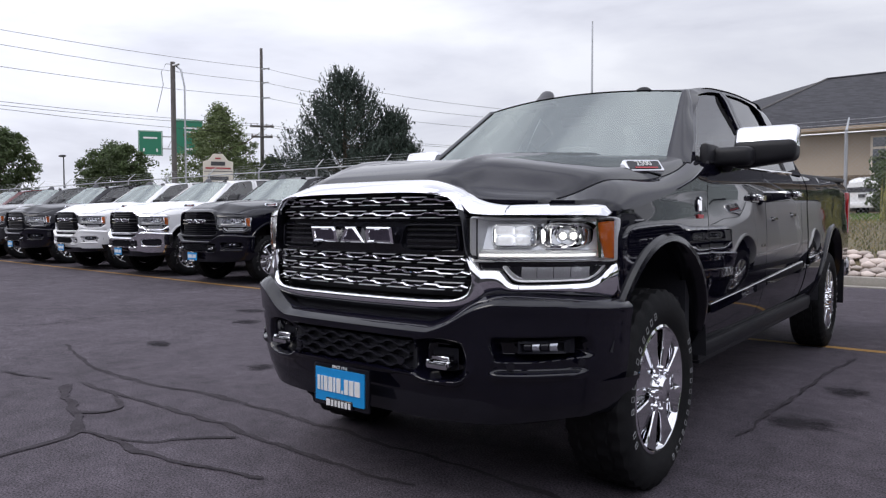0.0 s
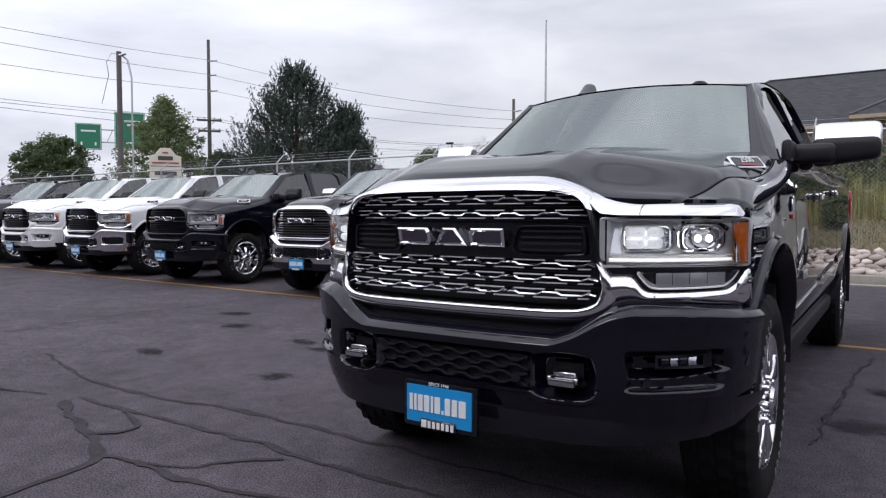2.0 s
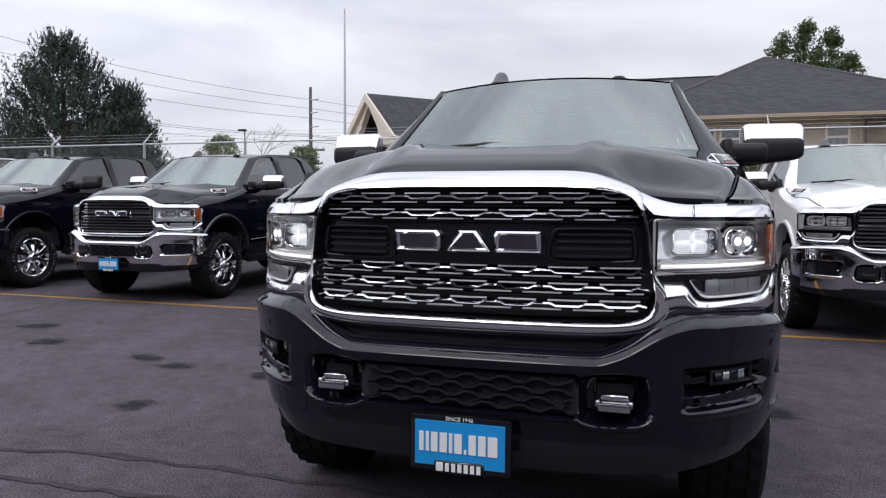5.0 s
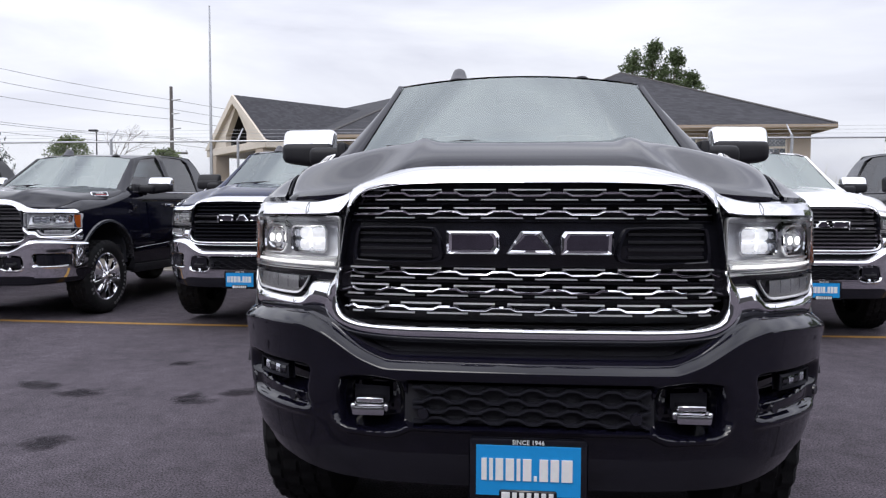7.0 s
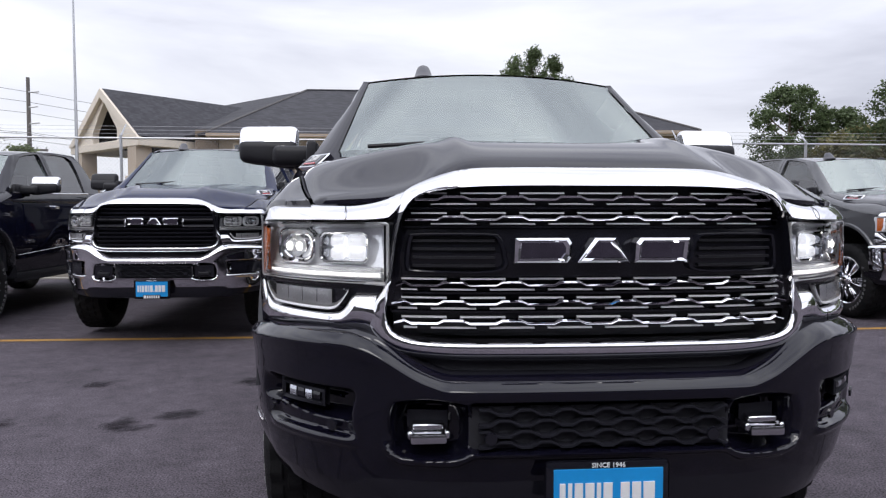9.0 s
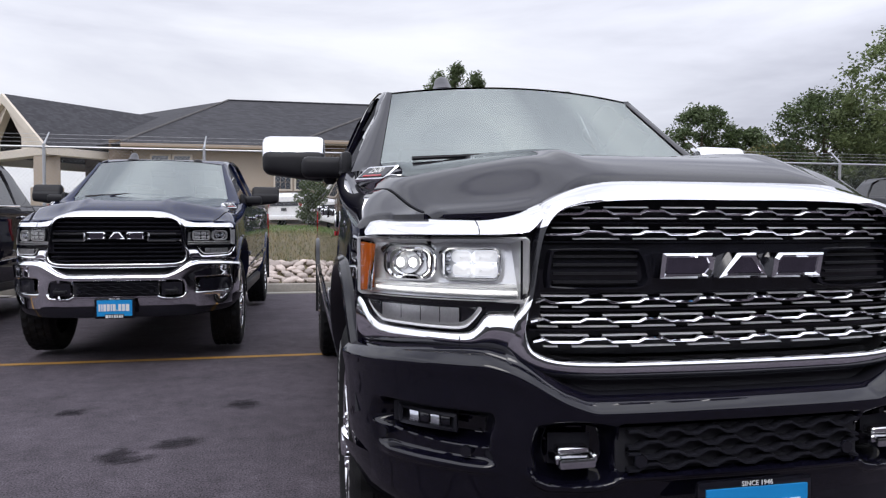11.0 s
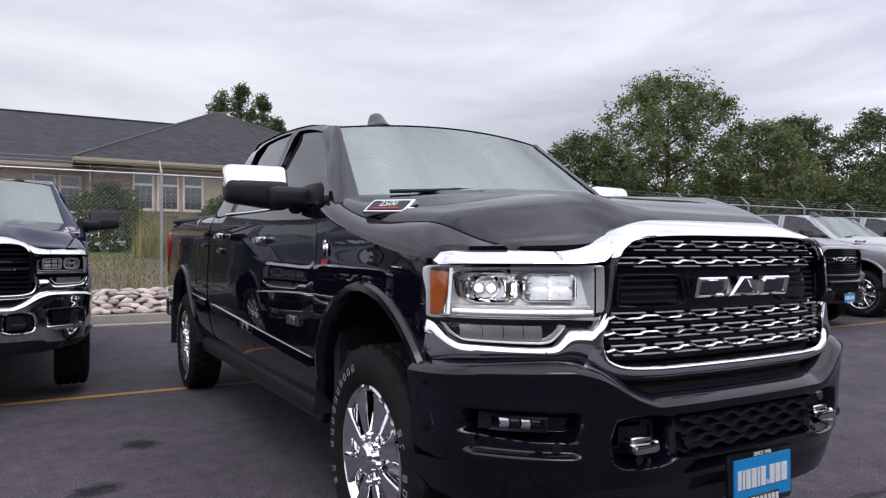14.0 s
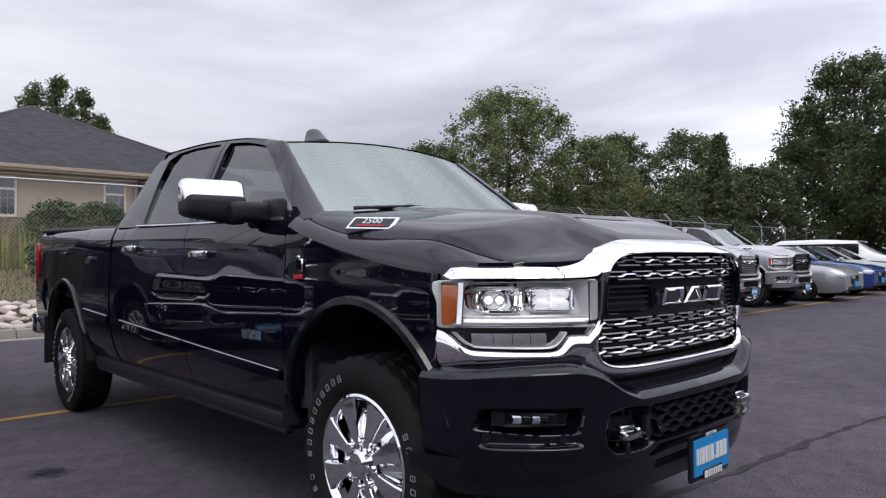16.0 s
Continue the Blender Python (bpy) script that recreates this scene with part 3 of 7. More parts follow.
def lamp_frame(a0, a1, lo, hi, wide, back, deep, n=14, plan=FRONT_Y):
    """A raised rim round a lamp opening."""
    out = [(a0 + (a1 - a0) * k / n, hi) for k in range(n + 1)] + [(a1 - (a1 - a0) * k / n, lo) for k in range(n + 1)]
    cx, cz = (a0 + a1) / 2, (lo + hi) / 2
    rows = []
    for inset, b in ((0, back + deep), (0, back), (wide, back), (wide, back + deep)):
        rows.append([(x + (inset if x < cx else -inset) * (abs(x - cx) / (a1 - a0) * 2), plan(x) + b, z + (inset if z < cz else -inset)) for x, z in out])
    return ring(*rows)


def lamp_ring(a0, a1, z0, z1, r, profile, plan=FRONT_Y):
    """A rounded oblong band on the lamp's curve; profile of (inset, depth)."""
    loops = []
    for inset, b in profile:
        q = max(r - inset, 0.002)
        pts = []
        for cx, cz, start in ((a1 - inset - q, z1 - inset - q, 0), (a0 + inset + q, z1 - inset - q, 90), (a0 + inset + q, z0 + inset + q, 180), (a1 - inset - q, z0 + inset + q, 270)):
            for k in range(6):
                w = radians(start + 18 * k)
                pts.append((cx + q * math.cos(w), cz + q * math.sin(w)))
        loops.append([(x, plan(x) + b, z) for x, z in pts])
    return ring(*loops)


BUMP_Y = spline(PLAN_X, PLAN_Y)
HL_LOW = spline((0.525, 0.60, 0.70, 0.905), (0.990, 0.988, 0.984, 0.980))


RUNG = 0.148


def step_line(z, half, shift):
    """One continuous chrome line of a grille row, low for half its pitch and raised for the rest."""
    pts = []
    for k in range(math.floor(-half / RUNG) - 1, math.ceil(half / RUNG) + 1):
        for s, dz in ((0.0, 0.0), (0.225, 0.0), (0.335, 0.0075), (0.665, 0.0075), (0.775, 0.0)):
            x = (k + s) * RUNG + shift
            if -half < x < half:
                pts.append((x, z + dz))
    pts = [(-half, z)] + pts + [(half, z)]
    return [p for i, p in enumerate(pts) if i == 0 or p[0] - pts[i - 1][0] > 1e-4]


def bright_bar(pts, tall, front, deep=0.03):
    rows = []
    for dy, dz in ((deep, tall * 1.5), (min(0.011, deep * 0.6), tall * 1.3), (0.004, tall * 0.6), (0.0, -tall * 0.55), (0.001, -tall), (deep, -tall)):
        rows.append([(x, FRONT_Y(abs(x)) + front + dy, zz + dz) for x, zz in pts])
    return ring(*rows, closed=False)


def dashes(z, half, shift, a, b, tall, front):
    """The short lines that close the cells of a grille row."""
    shapes = []
    for k in range(math.floor(-half / RUNG) - 1, math.ceil(half / RUNG) + 1):
        x0, x1 = max((k + a) * RUNG + shift, -half), min((k + b) * RUNG + shift, half)
        if x1 - x0 > 0.02:
            shapes.append(bright_bar([(x0, z), ((x0 + x1) / 2, z), (x1, z)], tall, front, 0.012))
    return shapes


def rail_bar(z, half, tall=0.005, front=0.016, n=36):
    rows = []
    for dy, dz in ((0.03, tall), (0.0, tall * 0.7), (0.0, -tall * 0.7), (0.03, -tall)):
        rows.append([(-half + 2 * half * i / n, FRONT_Y(abs(-half + 2 * half * i / n)) + front + dy, z + dz) for i in range(n + 1)])
    return ring(*rows, closed=False)


def half_at(z):
    """Half of the grille opening's width at a height."""
    return spline((0.846, 0.862, 0.885, 0.93, 0.99, 1.10, 1.165, 1.202, 1.226, 1.238), (0.44, 0.50, 0.525, 0.532, 0.52, 0.507, 0.493, 0.47, 0.43, 0.36))(z) - 0.006


def mark_shapes(w, h):
    """Three plain chrome emblem blocks: two chamfered bars and a wedge between them."""
    c = h * 0.2
    one = [(0, 0), (w * 0.30, 0), (w * 0.32, c), (w * 0.32, h - c), (w * 0.30, h), (0, h)]
    two = [(w * 0.36, 0), (w * 0.66, 0), (w * 0.57, h), (w * 0.45, h)]
    three = [(w * 0.69, 0), (w, 0), (w, h), (w * 0.71, h), (w * 0.69, h - c)]
    return [[(x - w / 2, z - h / 2) for x, z in o] for o in (one, two, three)]


def framed_block(outline, front, back, rim, face=False):
    """An emblem block with a bright bevelled rim round a sunken face."""
    n = len(outline)
    cx, cz = sum(p[0] for p in outline) / n, sum(p[1] for p in outline) / n

    def inset(c):
        return [(x + (cx - x) * min(1.3 * c / max(abs(x - cx), 0.012), 0.9), z + (cz - z) * min(c / max(abs(z - cz), 0.012), 0.9)) for x, z in outline]
    loops = [[(x, y, z) for x, z in inset(c)] for y, c in ((back, 0.0), (front + 0.008, 0.0), (front, rim * 0.5), (front + 0.006, rim), (front + 0.012, rim * 1.15))]
    v, f = ring(*loops)
    return (v, [tuple(reversed(q)) for q in f]) if not face else ([(x, front + 0.010, z) for x, z in inset(rim)], [tuple(range(n))])


EMBLEM_LEAN = Matrix(((1, 0, 0, 0), (0, 1, -0.22, 0.22 * 1.073), (0, 0, 1, 0), (0, 0, 0, 1)))


def facing_out(shape):
    """Faces of a turned ring made to look away from its x axis."""
    v, f = shape
    score = 0.0
    for q in f[::17]:
        p, r, w = (Vector(v[i]) for i in q[:3])
        nrm = (r - p).cross(w - p)
        score += nrm.y * p.y + nrm.z * p.z
    return (v, f) if score > 0 else (v, [tuple(reversed(q)) for q in f])


def facing_out_x(shape):
    """Faces of a turned sheet made to look along +x."""
    return facing(shape, (1, 0, 0))


def wheel(parent, m, key_side, letters=True):
    """Tyre, rim with eight spokes, hub and nuts; its outer face looks to +x."""
    def tyre_shape():
        """One moulded ring; the tread blocks stand proud in four staggered rows."""
        n = 128
        sides = [(-0.022, 0.276), (-0.004, 0.305), (0.0, 0.35), (-0.008, 0.382)]
        tread = [(-0.018, 0.400, 0, 1), (-0.030, 0.412, 0, 1), (-0.066, 0.413, 0, 1), (-0.072, 0.411, 0, 0), (-0.082, 0.411, 0, 0), (-0.087, 0.413, 2, 1), (-0.128, 0.413, 2, 1), (-0.133, 0.411, 0, 0),
                 (-0.141, 0.411, 0, 0), (-0.146, 0.413, 1, 1), (-0.187, 0.413, 1, 1), (-0.192, 0.411, 0, 0), (-0.202, 0.411, 0, 0), (-0.208, 0.413, 3, 1), (-0.244, 0.412, 3, 1), (-0.256, 0.400, 3, 1)]
        profile = [(-0.03, 0.262, 0, 0)] + [(x, r, 0, 0) for x, r in sides] + tread + [(-0.266, 0.382, 0, 0), (-0.272, 0.345, 0, 0), (-0.262, 0.30, 0, 0), (-0.235, 0.262, 0, 0)]
        loops = []
        for x, r, shift, block in profile:
            loop = []
            for k in range(n):
                a = 2 * math.pi * k / n
                q = r + (0.010 if block and (k + shift) % 4 < 2 else 0.0) - (0.002 if block else 0.0)
                loop.append((x, q * math.cos(a), q * math.sin(a)))
            loops.append(loop)
        return facing_out(ring(*loops))

    tyre = part("tyre", tyre_shape, RUBBER, parent, "black all-terrain tyre with raised sidewall marks", m, "tyre")
    if letters:
        def marks():
            shapes = []
            for start in (20, 200):
                for k in range(13):
                    if k == 10:
                        continue
                    a = radians(start + k * 8.2)
                    for o in (-0.0095, 0.0095):
                        shapes.append(moved(box(0.0, o, 0.340, 0.003, 0.0024, 0.024), Matrix.Rotation(a, 4, "X")))
                    for o in (-0.0125, 0.0125) if k % 3 else (-0.0125, 0.0, 0.0125):
                        shapes.append(moved(box(0.0, 0, 0.340 + o, 0.003, 0.019, 0.0024), Matrix.Rotation(a, 4, "X")))
            return join(*shapes)
        part("lettering", marks, TYRE_MARK, tyre, "white outlined sidewall marks", None, "tyre_marks")["kind"] = "stuff"

    def rim_shape():
        return lathe([(-0.225, 0.270), (-0.20, 0.255), (-0.10, 0.235), (-0.05, 0.240), (-0.022, 0.252), (-0.016, 0.262), (-0.020, 0.272), (-0.03, 0.268)], 56)
    rim = part("rim", rim_shape, CHROME, parent, "chrome alloy rim", m, "rim")
    part("brake_drum", lambda: lathe([(-0.13, 0.0), (-0.13, 0.232), (-0.20, 0.235)], 36), DARK, rim, "dark brake behind the spokes", None, "drum")

    def spoke_shape():
        sections = ((0.052, 0.014, -0.022), (0.10, 0.022, -0.020), (0.16, 0.034, -0.020), (0.215, 0.050, -0.019), (0.252, 0.064, -0.018))
        loops = []
        for r, h, x in sections:
            loops.append([(x - 0.050, -h * 0.9, r), (x - 0.010, -h, r), (x - 0.004, -h * 0.97, r), (x, -h * 0.84, r), (x, h * 0.84, r), (x - 0.004, h * 0.97, r), (x - 0.010, h, r), (x - 0.050, h * 0.9, r)])
        v, f = ring(*loops)
        return v, [tuple(reversed(q)) for q in f]
    part("wheel_floor", lambda: facing_out_x(lathe([(-0.036, 0.05), (-0.044, 0.11), (-0.062, 0.17), (-0.086, 0.205)], 48)), CHROME, rim, "", None, "wfloor")
    for k in range(8):
        part("spoke", spoke_shape, CHROME, rim, "", Matrix.Rotation(2 * math.pi * (k + 0.5) / 8, 4, "X"), "spoke", 25)
    part("hub_cap", lambda: lathe([(-0.06, 0.062), (-0.006, 0.058), (0.006, 0.046), (0.009, 0.02), (0.009, 0.0)], 28), CHROME, rim, "chrome hub cap", None, "hubcap")
    for k in range(8):
        part("wheel_nut", lambda: lathe([(-0.05, 0.013), (-0.012, 0.013), (-0.006, 0.008), (-0.006, 0.0)], 8), CHROME, rim, "",
             Matrix.Rotation(2 * math.pi * k / 8, 4, "X") @ Matrix.Translation((0, 0, 0.088)), "nut")
    return tyre


def flare_shape(cy, cz, ry, rz):
    """The wide lip round one wheel opening."""
    rows = [[], [], [], [], []]
    for k in range(41):
        a = math.pi * ((0.07 + 0.75 * k / 40) if cy < 1 else (0.0 + 1.0 * k / 40))
        c, s = math.cos(a), math.sin(a)
        for j, (grow, out) in enumerate(((-0.034, -0.09), (-0.032, 0.008), (-0.024, 0.019), (0.000, 0.017), (0.014, -0.010))):
            y, z = cy + (ry + grow) * c, cz + (rz + grow) * s
            rows[j].append((body_x(min(max(y, -0.55), 5.1), min(max(z, 0.5), 1.2)) + out, y, z))
    return ring(*rows, closed=False)


def inside_arch(cy, cz, ry, rz):
    rows = [[], []]
    for k in range(25):
        a = math.pi * (0.0 + (0.90 if cy < 1 else 1.0) * k / 24)
        y, z = cy + (ry + 0.0) * math.cos(a), cz + rz * math.sin(a)
        rows[0].append((0.93, y, z))
        rows[1].append((0.52, y, z))
    return ring(*rows, closed=False)


ROOF_RAIL = spline((0.98, 1.10, 1.25, 1.6, 2.2, 2.62, 2.85), (1.80, 1.858, 1.898, 1.945, 1.980, 1.984, 1.935))


def cab_side(y, s):
    """The slanting side of the cab: s 0 at the belt, 1 at the roof rail."""
    hi = ROOF_RAIL(y)
    lo = BELT(y)
    t = 1 - max(1 - s, 0.0) ** 0.98
    inset = 0.03 * smooth(1.0, 0.5, y) * max(1 - s, 0.0)
    return 0.905 + (0.668 - 0.905) * t - 0.02 * smooth(0.85, 1.0, s) - inset, y, lo + (hi - lo) * s


def window_loops():
    """Outline pairs (frame, glass) in (y, s) of the front and the rear door window."""
    front_out = [(0.49, 0.0), (0.58, 0.13), (0.68, 0.28), (0.82, 0.53), (0.96, 0.76), (1.14, 1.0), (1.40, 1.0), (1.70, 1.0), (1.68, 0.6), (1.67, 0.25), (1.665, 0.0), (1.2, 0.0), (0.8, 0.0)]
    front_in = [(0.58, 0.04), (0.65, 0.18), (0.74, 0.33), (0.905, 0.61), (1.05, 0.80), (1.20, 0.92), (1.42, 0.945), (1.645, 0.95), (1.630, 0.6), (1.620, 0.25), (1.61, 0.04), (1.2, 0.04), (0.85, 0.04)]
    rear_out = [(1.675, 0.0), (1.68, 0.3), (1.69, 0.6), (1.71, 1.0), (1.95, 1.0), (2.35, 1.0), (2.70, 1.0), (2.80, 0.75), (2.87, 0.35), (2.92, 0.0), (2.5, 0.0), (2.0, 0.0)]
    rear_in = [(1.73, 0.04), (1.735, 0.3), (1.745, 0.6), (1.765, 0.95), (1.95, 0.955), (2.20, 0.955), (2.40, 0.94), (2.50, 0.85), (2.505, 0.55), (2.47, 0.25), (2.44, 0.04), (2.1, 0.04)]
    return (front_out, front_in), (rear_out, rear_in)


def divided(loop, n=5):
    """Each side of a closed outline cut into n."""
    return [(a[0] + (b[0] - a[0]) * k / n, a[1] + (b[1] - a[1]) * k / n) for a, b in zip(loop, loop[1:] + loop[:1]) for k in range(n)]


def windscreen_at(u, v):
    """u from -1 to 1 across, v from 0 at the cowl to 1 at the roof."""
    half = 0.775 + (0.651 - 0.775) * v
    bow = 1 - u * u
    y = (0.502 - 0.09 * bow) + (1.070 - 0.502 + 0.01 * bow) * v
    z = 1.430 + 0.025 * bow + (1.851 - 1.430 + 0.012 * bow) * v
    return u * half, y, z


def facing(shape, way):
    """The shape with its faces turned to look along way."""
    v, f = shape
    total = Vector()
    for q in f:
        a, b, c = (Vector(v[i]) for i in q[:3])
        total += (b - a).cross(c - a)
    return (v, f) if total.dot(Vector(way)) > 0 else (v, [tuple(reversed(q)) for q in f])


def truck(m, paint, label, grille="rungs", bumper="paint", mirrors="chrome", flares=None, lit_lamps=False, group="", detail=False,
          lamp="clear", number="2500", surround=None, bumper_mat=None):
    t = thing("pickup_truck", m, label, "truck", group)
    surround_mat = surround or CHROME
    face = bumper_mat or (paint if bumper == "paint" else CHROME)
    # sheet metal
    part("hood", hood_shape, paint, t, "", None, "hood", 60)
    for s in (1, -1):
        e = str(s)
        part("front_fender", lambda: side(fender_shape(), s), paint, t, "", None, "fender" + e, 60)
        # a dark tube drawn in for the shutline, the narrow gap beside the hood
        part("hood_seal", lambda: side(tube([(SEAM(y) + 0.003, y, hood_z(SEAM(y), y) - 0.0035) for y in np.linspace(-0.60, 0.50, 30)], 0.0032, 6), s), COMB, t, "", None, "hoodshut" + e)
        front_door = part("front_door", lambda: side(side_panel(0.553, 1.662, BELT, 14), s), paint, t, "", None, "fdoor" + e, 60)
        rear_door = part("rear_door", lambda: side(side_panel(1.670, 2.72, BELT, 14), s), paint, t, "", None, "rdoor" + e, 60)
        part("cab_corner", lambda: side(side_panel(2.728, 2.925, BELT, 4), s), paint, t, "", None, "corner" + e, 60)
        part("bed_side", lambda: side(side_panel(2.965, 5.12, BELT, 30), s), paint, t, "", None, "bedside" + e, 60)
        for door, y, z in ((front_door, 1.42, 1.262), (rear_door, 2.50, 1.312)):
            x = body_x(y, z)
            part("door_handle", lambda: side(join(box(x + 0.030, y, z, 0.022, 0.19, 0.036, 0.009, 2), box(x + 0.012, y - 0.08, z, 0.03, 0.03, 0.03, 0.006),
                 box(x + 0.012, y + 0.08, z, 0.03, 0.03, 0.03, 0.006)), s), CHROME, door, "chrome door handle", None, f"handle{y}{e}")
            part("handle_recess", lambda: side(box(x - 0.002, y, z, 0.012, 0.16, 0.062, 0.005), s), GLOSS_BLACK, door, "", None, f"recess{y}{e}")

        def moulding(y0, y1):
            rows = [[], [], [], []]
            for k in range(13):
                y = y0 + (y1 - y0) * k / 12
                z = 0.70 + 0.052 * (y - 0.65)
                x = body_x(y, z)
                for j, (dx, dz) in enumerate(((0.0, 0.030), (0.014, 0.022), (0.014, -0.022), (0.0, -0.030))):
                    rows[j].append((x + dx, y, z + dz))
            return ring(*rows, closed=False)

        def bright_line(y0, y1):
            rows = [[], [], []]
            for k in range(13):
                y = y0 + (y1 - y0) * k / 12
                z = 0.70 + 0.052 * (y - 0.65) + 0.026
                x = body_x(y, z) + 0.012
                for j, (dx, dz) in enumerate(((0.0, 0.003), (0.002, 0.001), (0.0, -0.002))):
                    rows[j].append((x + dx, y, z + dz))
            return ring(*rows, closed=False)
        for door, y0, y1 in ((front_door, 0.60, 1.65), (rear_door, 1.68, 2.715)):
            part("side_moulding", lambda: side(moulding(y0, y1), s), paint, door, "", None, f"mould{y0}{e}")
            part("moulding_trim", lambda: side(bright_line(y0, y1), s), DULL_CHROME, door, "thin chrome strip", None, f"bright{y0}{e}")
        part("side_moulding", lambda: side(moulding(2.98, 3.52), s), paint, t, "", None, "mouldbed" + e)
        part("moulding_trim", lambda: side(bright_line(2.98, 3.52), s), DULL_CHROME, t, "thin chrome strip", None, "brightbed" + e)
        # emblem blocks on the door and the fender
        for k, o in enumerate(mark_shapes(0.19, 0.042)):
            part("door_emblem", lambda: side(moved(prism(o, -0.004, 0.004), pose(body_x(0.83, 0.87) + 0.006, 0.83, 0.87, 0, 0, 90)), s), DULL_CHROME,
                 front_door, "plain chrome emblem block", None, f"doormark{k}{e}")
        if detail:
            part("fender_badge", lambda: side(join(box(body_x(0.42, 1.19) + 0.005, 0.415, 1.200, 0.010, 0.05, 0.055, 0.004), box(body_x(0.42, 1.19) + 0.005, 0.43, 1.232, 0.010, 0.03, 0.02, 0.004)), s), CHROME, t, "small chrome fender badge", None, "fbadge" + e)
            part("fender_nameplate", lambda: side(box(body_x(0.43, 1.15) + 0.004, 0.425, 1.150, 0.005, 0.075, 0.018, 0.001), s), RED_BADGE, t, "small red nameplate bar", None, "fname" + e)
        part("rocker_panel", lambda: side(join(box(0.835, 2.04, 0.475, 0.11, 2.86, 0.085, 0.02, 2), box(0.86, 2.04, 0.430, 0.05, 2.80, 0.035, 0.012, 2)), s), PLASTIC, t, "black sill under the doors", None, "rocker" + e)
        # hood badge with the model number
        normal = Vector((BADGE_N[0] * s, BADGE_N[1], BADGE_N[2])).normalized()
        along = Vector((0.29, 0.955 * s, -0.08 * s))
        along = (along - along.dot(normal) * normal).normalized()
        up = along.cross(-normal)
        place_ = Matrix.Translation((BADGE[0] * s, BADGE[1], BADGE[2])) @ Matrix((along, -normal, up)).transposed().to_4x4()
        out = [(-0.114, -0.036), (0.094, -0.036), (0.102, -0.030), (0.114, 0.036), (-0.094, 0.036), (-0.102, 0.030)]
        badge = part("hood_badge", lambda: prism(out, -0.010, 0.040, 0.004), CHROME, t, "chrome model number badge", place_, "hbadge")
        part("badge_face", lambda: prism([(x * 0.86, z * 0.72) for x, z in out], -0.012, -0.004), GLOSS_BLACK, badge, "", None, "hbadge_face")
        part("badge_bar", lambda: box(0, -0.0125, -0.019, 0.13, 0.003, 0.006), RED_BADGE, badge, "red strip", None, "hbadge_bar")
        lettering(number, 0.046, Matrix.Translation((0, -0.013, 0.008)), WHITE_LETTER, badge, "badge_number", 0.001)
        # wheel openings
        fm = flares or paint
        for k, arch in enumerate(ARCH):
            part("wheel_flare", lambda: side(flare_shape(*arch), s), fm, t, "", None, f"flare{k}{e}", 50)
            part("wheel_liner", lambda: side(inside_arch(*arch), s), DARK, t, "", None, f"liner{k}{e}")
        wheel(t, Matrix.Translation((0.938 * s, 0.010, 0.421)) @ (Matrix.Identity(4) if s > 0 else Matrix.Rotation(math.pi, 4, "Z")), e, True)
        wheel(t, Matrix.Translation((0.938 * s, 4.14, 0.421)) @ (Matrix.Identity(4) if s > 0 else Matrix.Rotation(math.pi, 4, "Z")), e, True)
        part("mud_flap", lambda: side(box(0.86, 4.70, 0.55, 0.20, 0.012, 0.42, 0.005), s), PLASTIC, t, "", None, "flap" + e)
        # cab side: frames and panes
        for k, (outer, inner) in enumerate(window_loops()):
            def frame_shape():
                o3 = [cab_side(*p) for p in divided(outer)]
                i3 = [cab_side(*p) for p in divided(inner)]
                return side(ring([(x - 0.02, y, z) for x, y, z in o3], o3, i3, [(x - 0.022, y, z) for x, y, z in i3]), s)
            part("window_frame", frame_shape, paint, t, "", None, f"wframe{k}{e}", 50)

            def pane_shape():
                i3 = [cab_side(*p) for p in divided(inner)]
                n = len(i3)
                fit = np.linalg.lstsq(np.array([(y, z, 1) for x, y, z in i3]), np.array([x for x, y, z in i3]), rcond=None)[0]
                i3 = [(float(fit @ (y, z, 1)) - 0.018, y, z) for x, y, z in i3]
                c = np.mean(np.array(i3), axis=0)
                return facing(side((i3 + [tuple(c)], [(q, (q + 1) % n, n) for q in range(n)]), s), (s, 0, 0))
            part("side_window", pane_shape, DOOR_GLASS if k == 0 else SIDE_GLASS, t, "tinted side window", None, f"pane{k}{e}", 80)
        part("belt_trim", lambda: side(tube([(0.912, y, BELT(y) + 0.006) for y in np.linspace(0.62, 2.5, 12)], 0.008, 6), s), CHROME if mirrors == "chrome" else PLASTIC, t, "bright strip under the windows", None, "belt" + e)
        def pillar():
            edge = lambda q: float(np.interp(q, (0, 0.13, 0.28, 0.53, 0.76, 1.0), (0.49, 0.58, 0.68, 0.82, 0.96, 1.14)))
            rows = [[], [], [], []]
            for v in np.linspace(-0.05, 1.0, 18):
                p = Vector(windscreen_at(1.0, v))
                q = Vector(cab_side(edge(max(v, 0.0)), max(v, 0.0)))
                mid = p.lerp(q, 0.55) + Vector((0.008, -0.007, 0.004))
                for row, c in zip(rows, (p + Vector((-0.022, -0.002, 0.010)), p + Vector((0.005, -0.012, 0.010)), mid, q)):
                    row.append(tuple(c))
            return ring(*rows, closed=False)
        part("window_pillar", lambda: side(pillar(), s), paint, t, "", None, "apillar" + e, 70)
        # towing mirror
        mirror_mat = CHROME if mirrors == "chrome" else PLASTIC
        arm = part("door_mirror", lambda: side(join(box(0.97, 0.80, 1.450, 0.22, 0.12, 0.095, 0.03, 3), box(0.885, 0.74, 1.44, 0.05, 0.19, 0.15, 0.022, 2), box(0.95, 0.81, 1.40, 0.06, 0.05, 0.05, 0.015)), s), PLASTIC, t, "black towing mirror with chrome cap", None, "mirrorarm" + e)

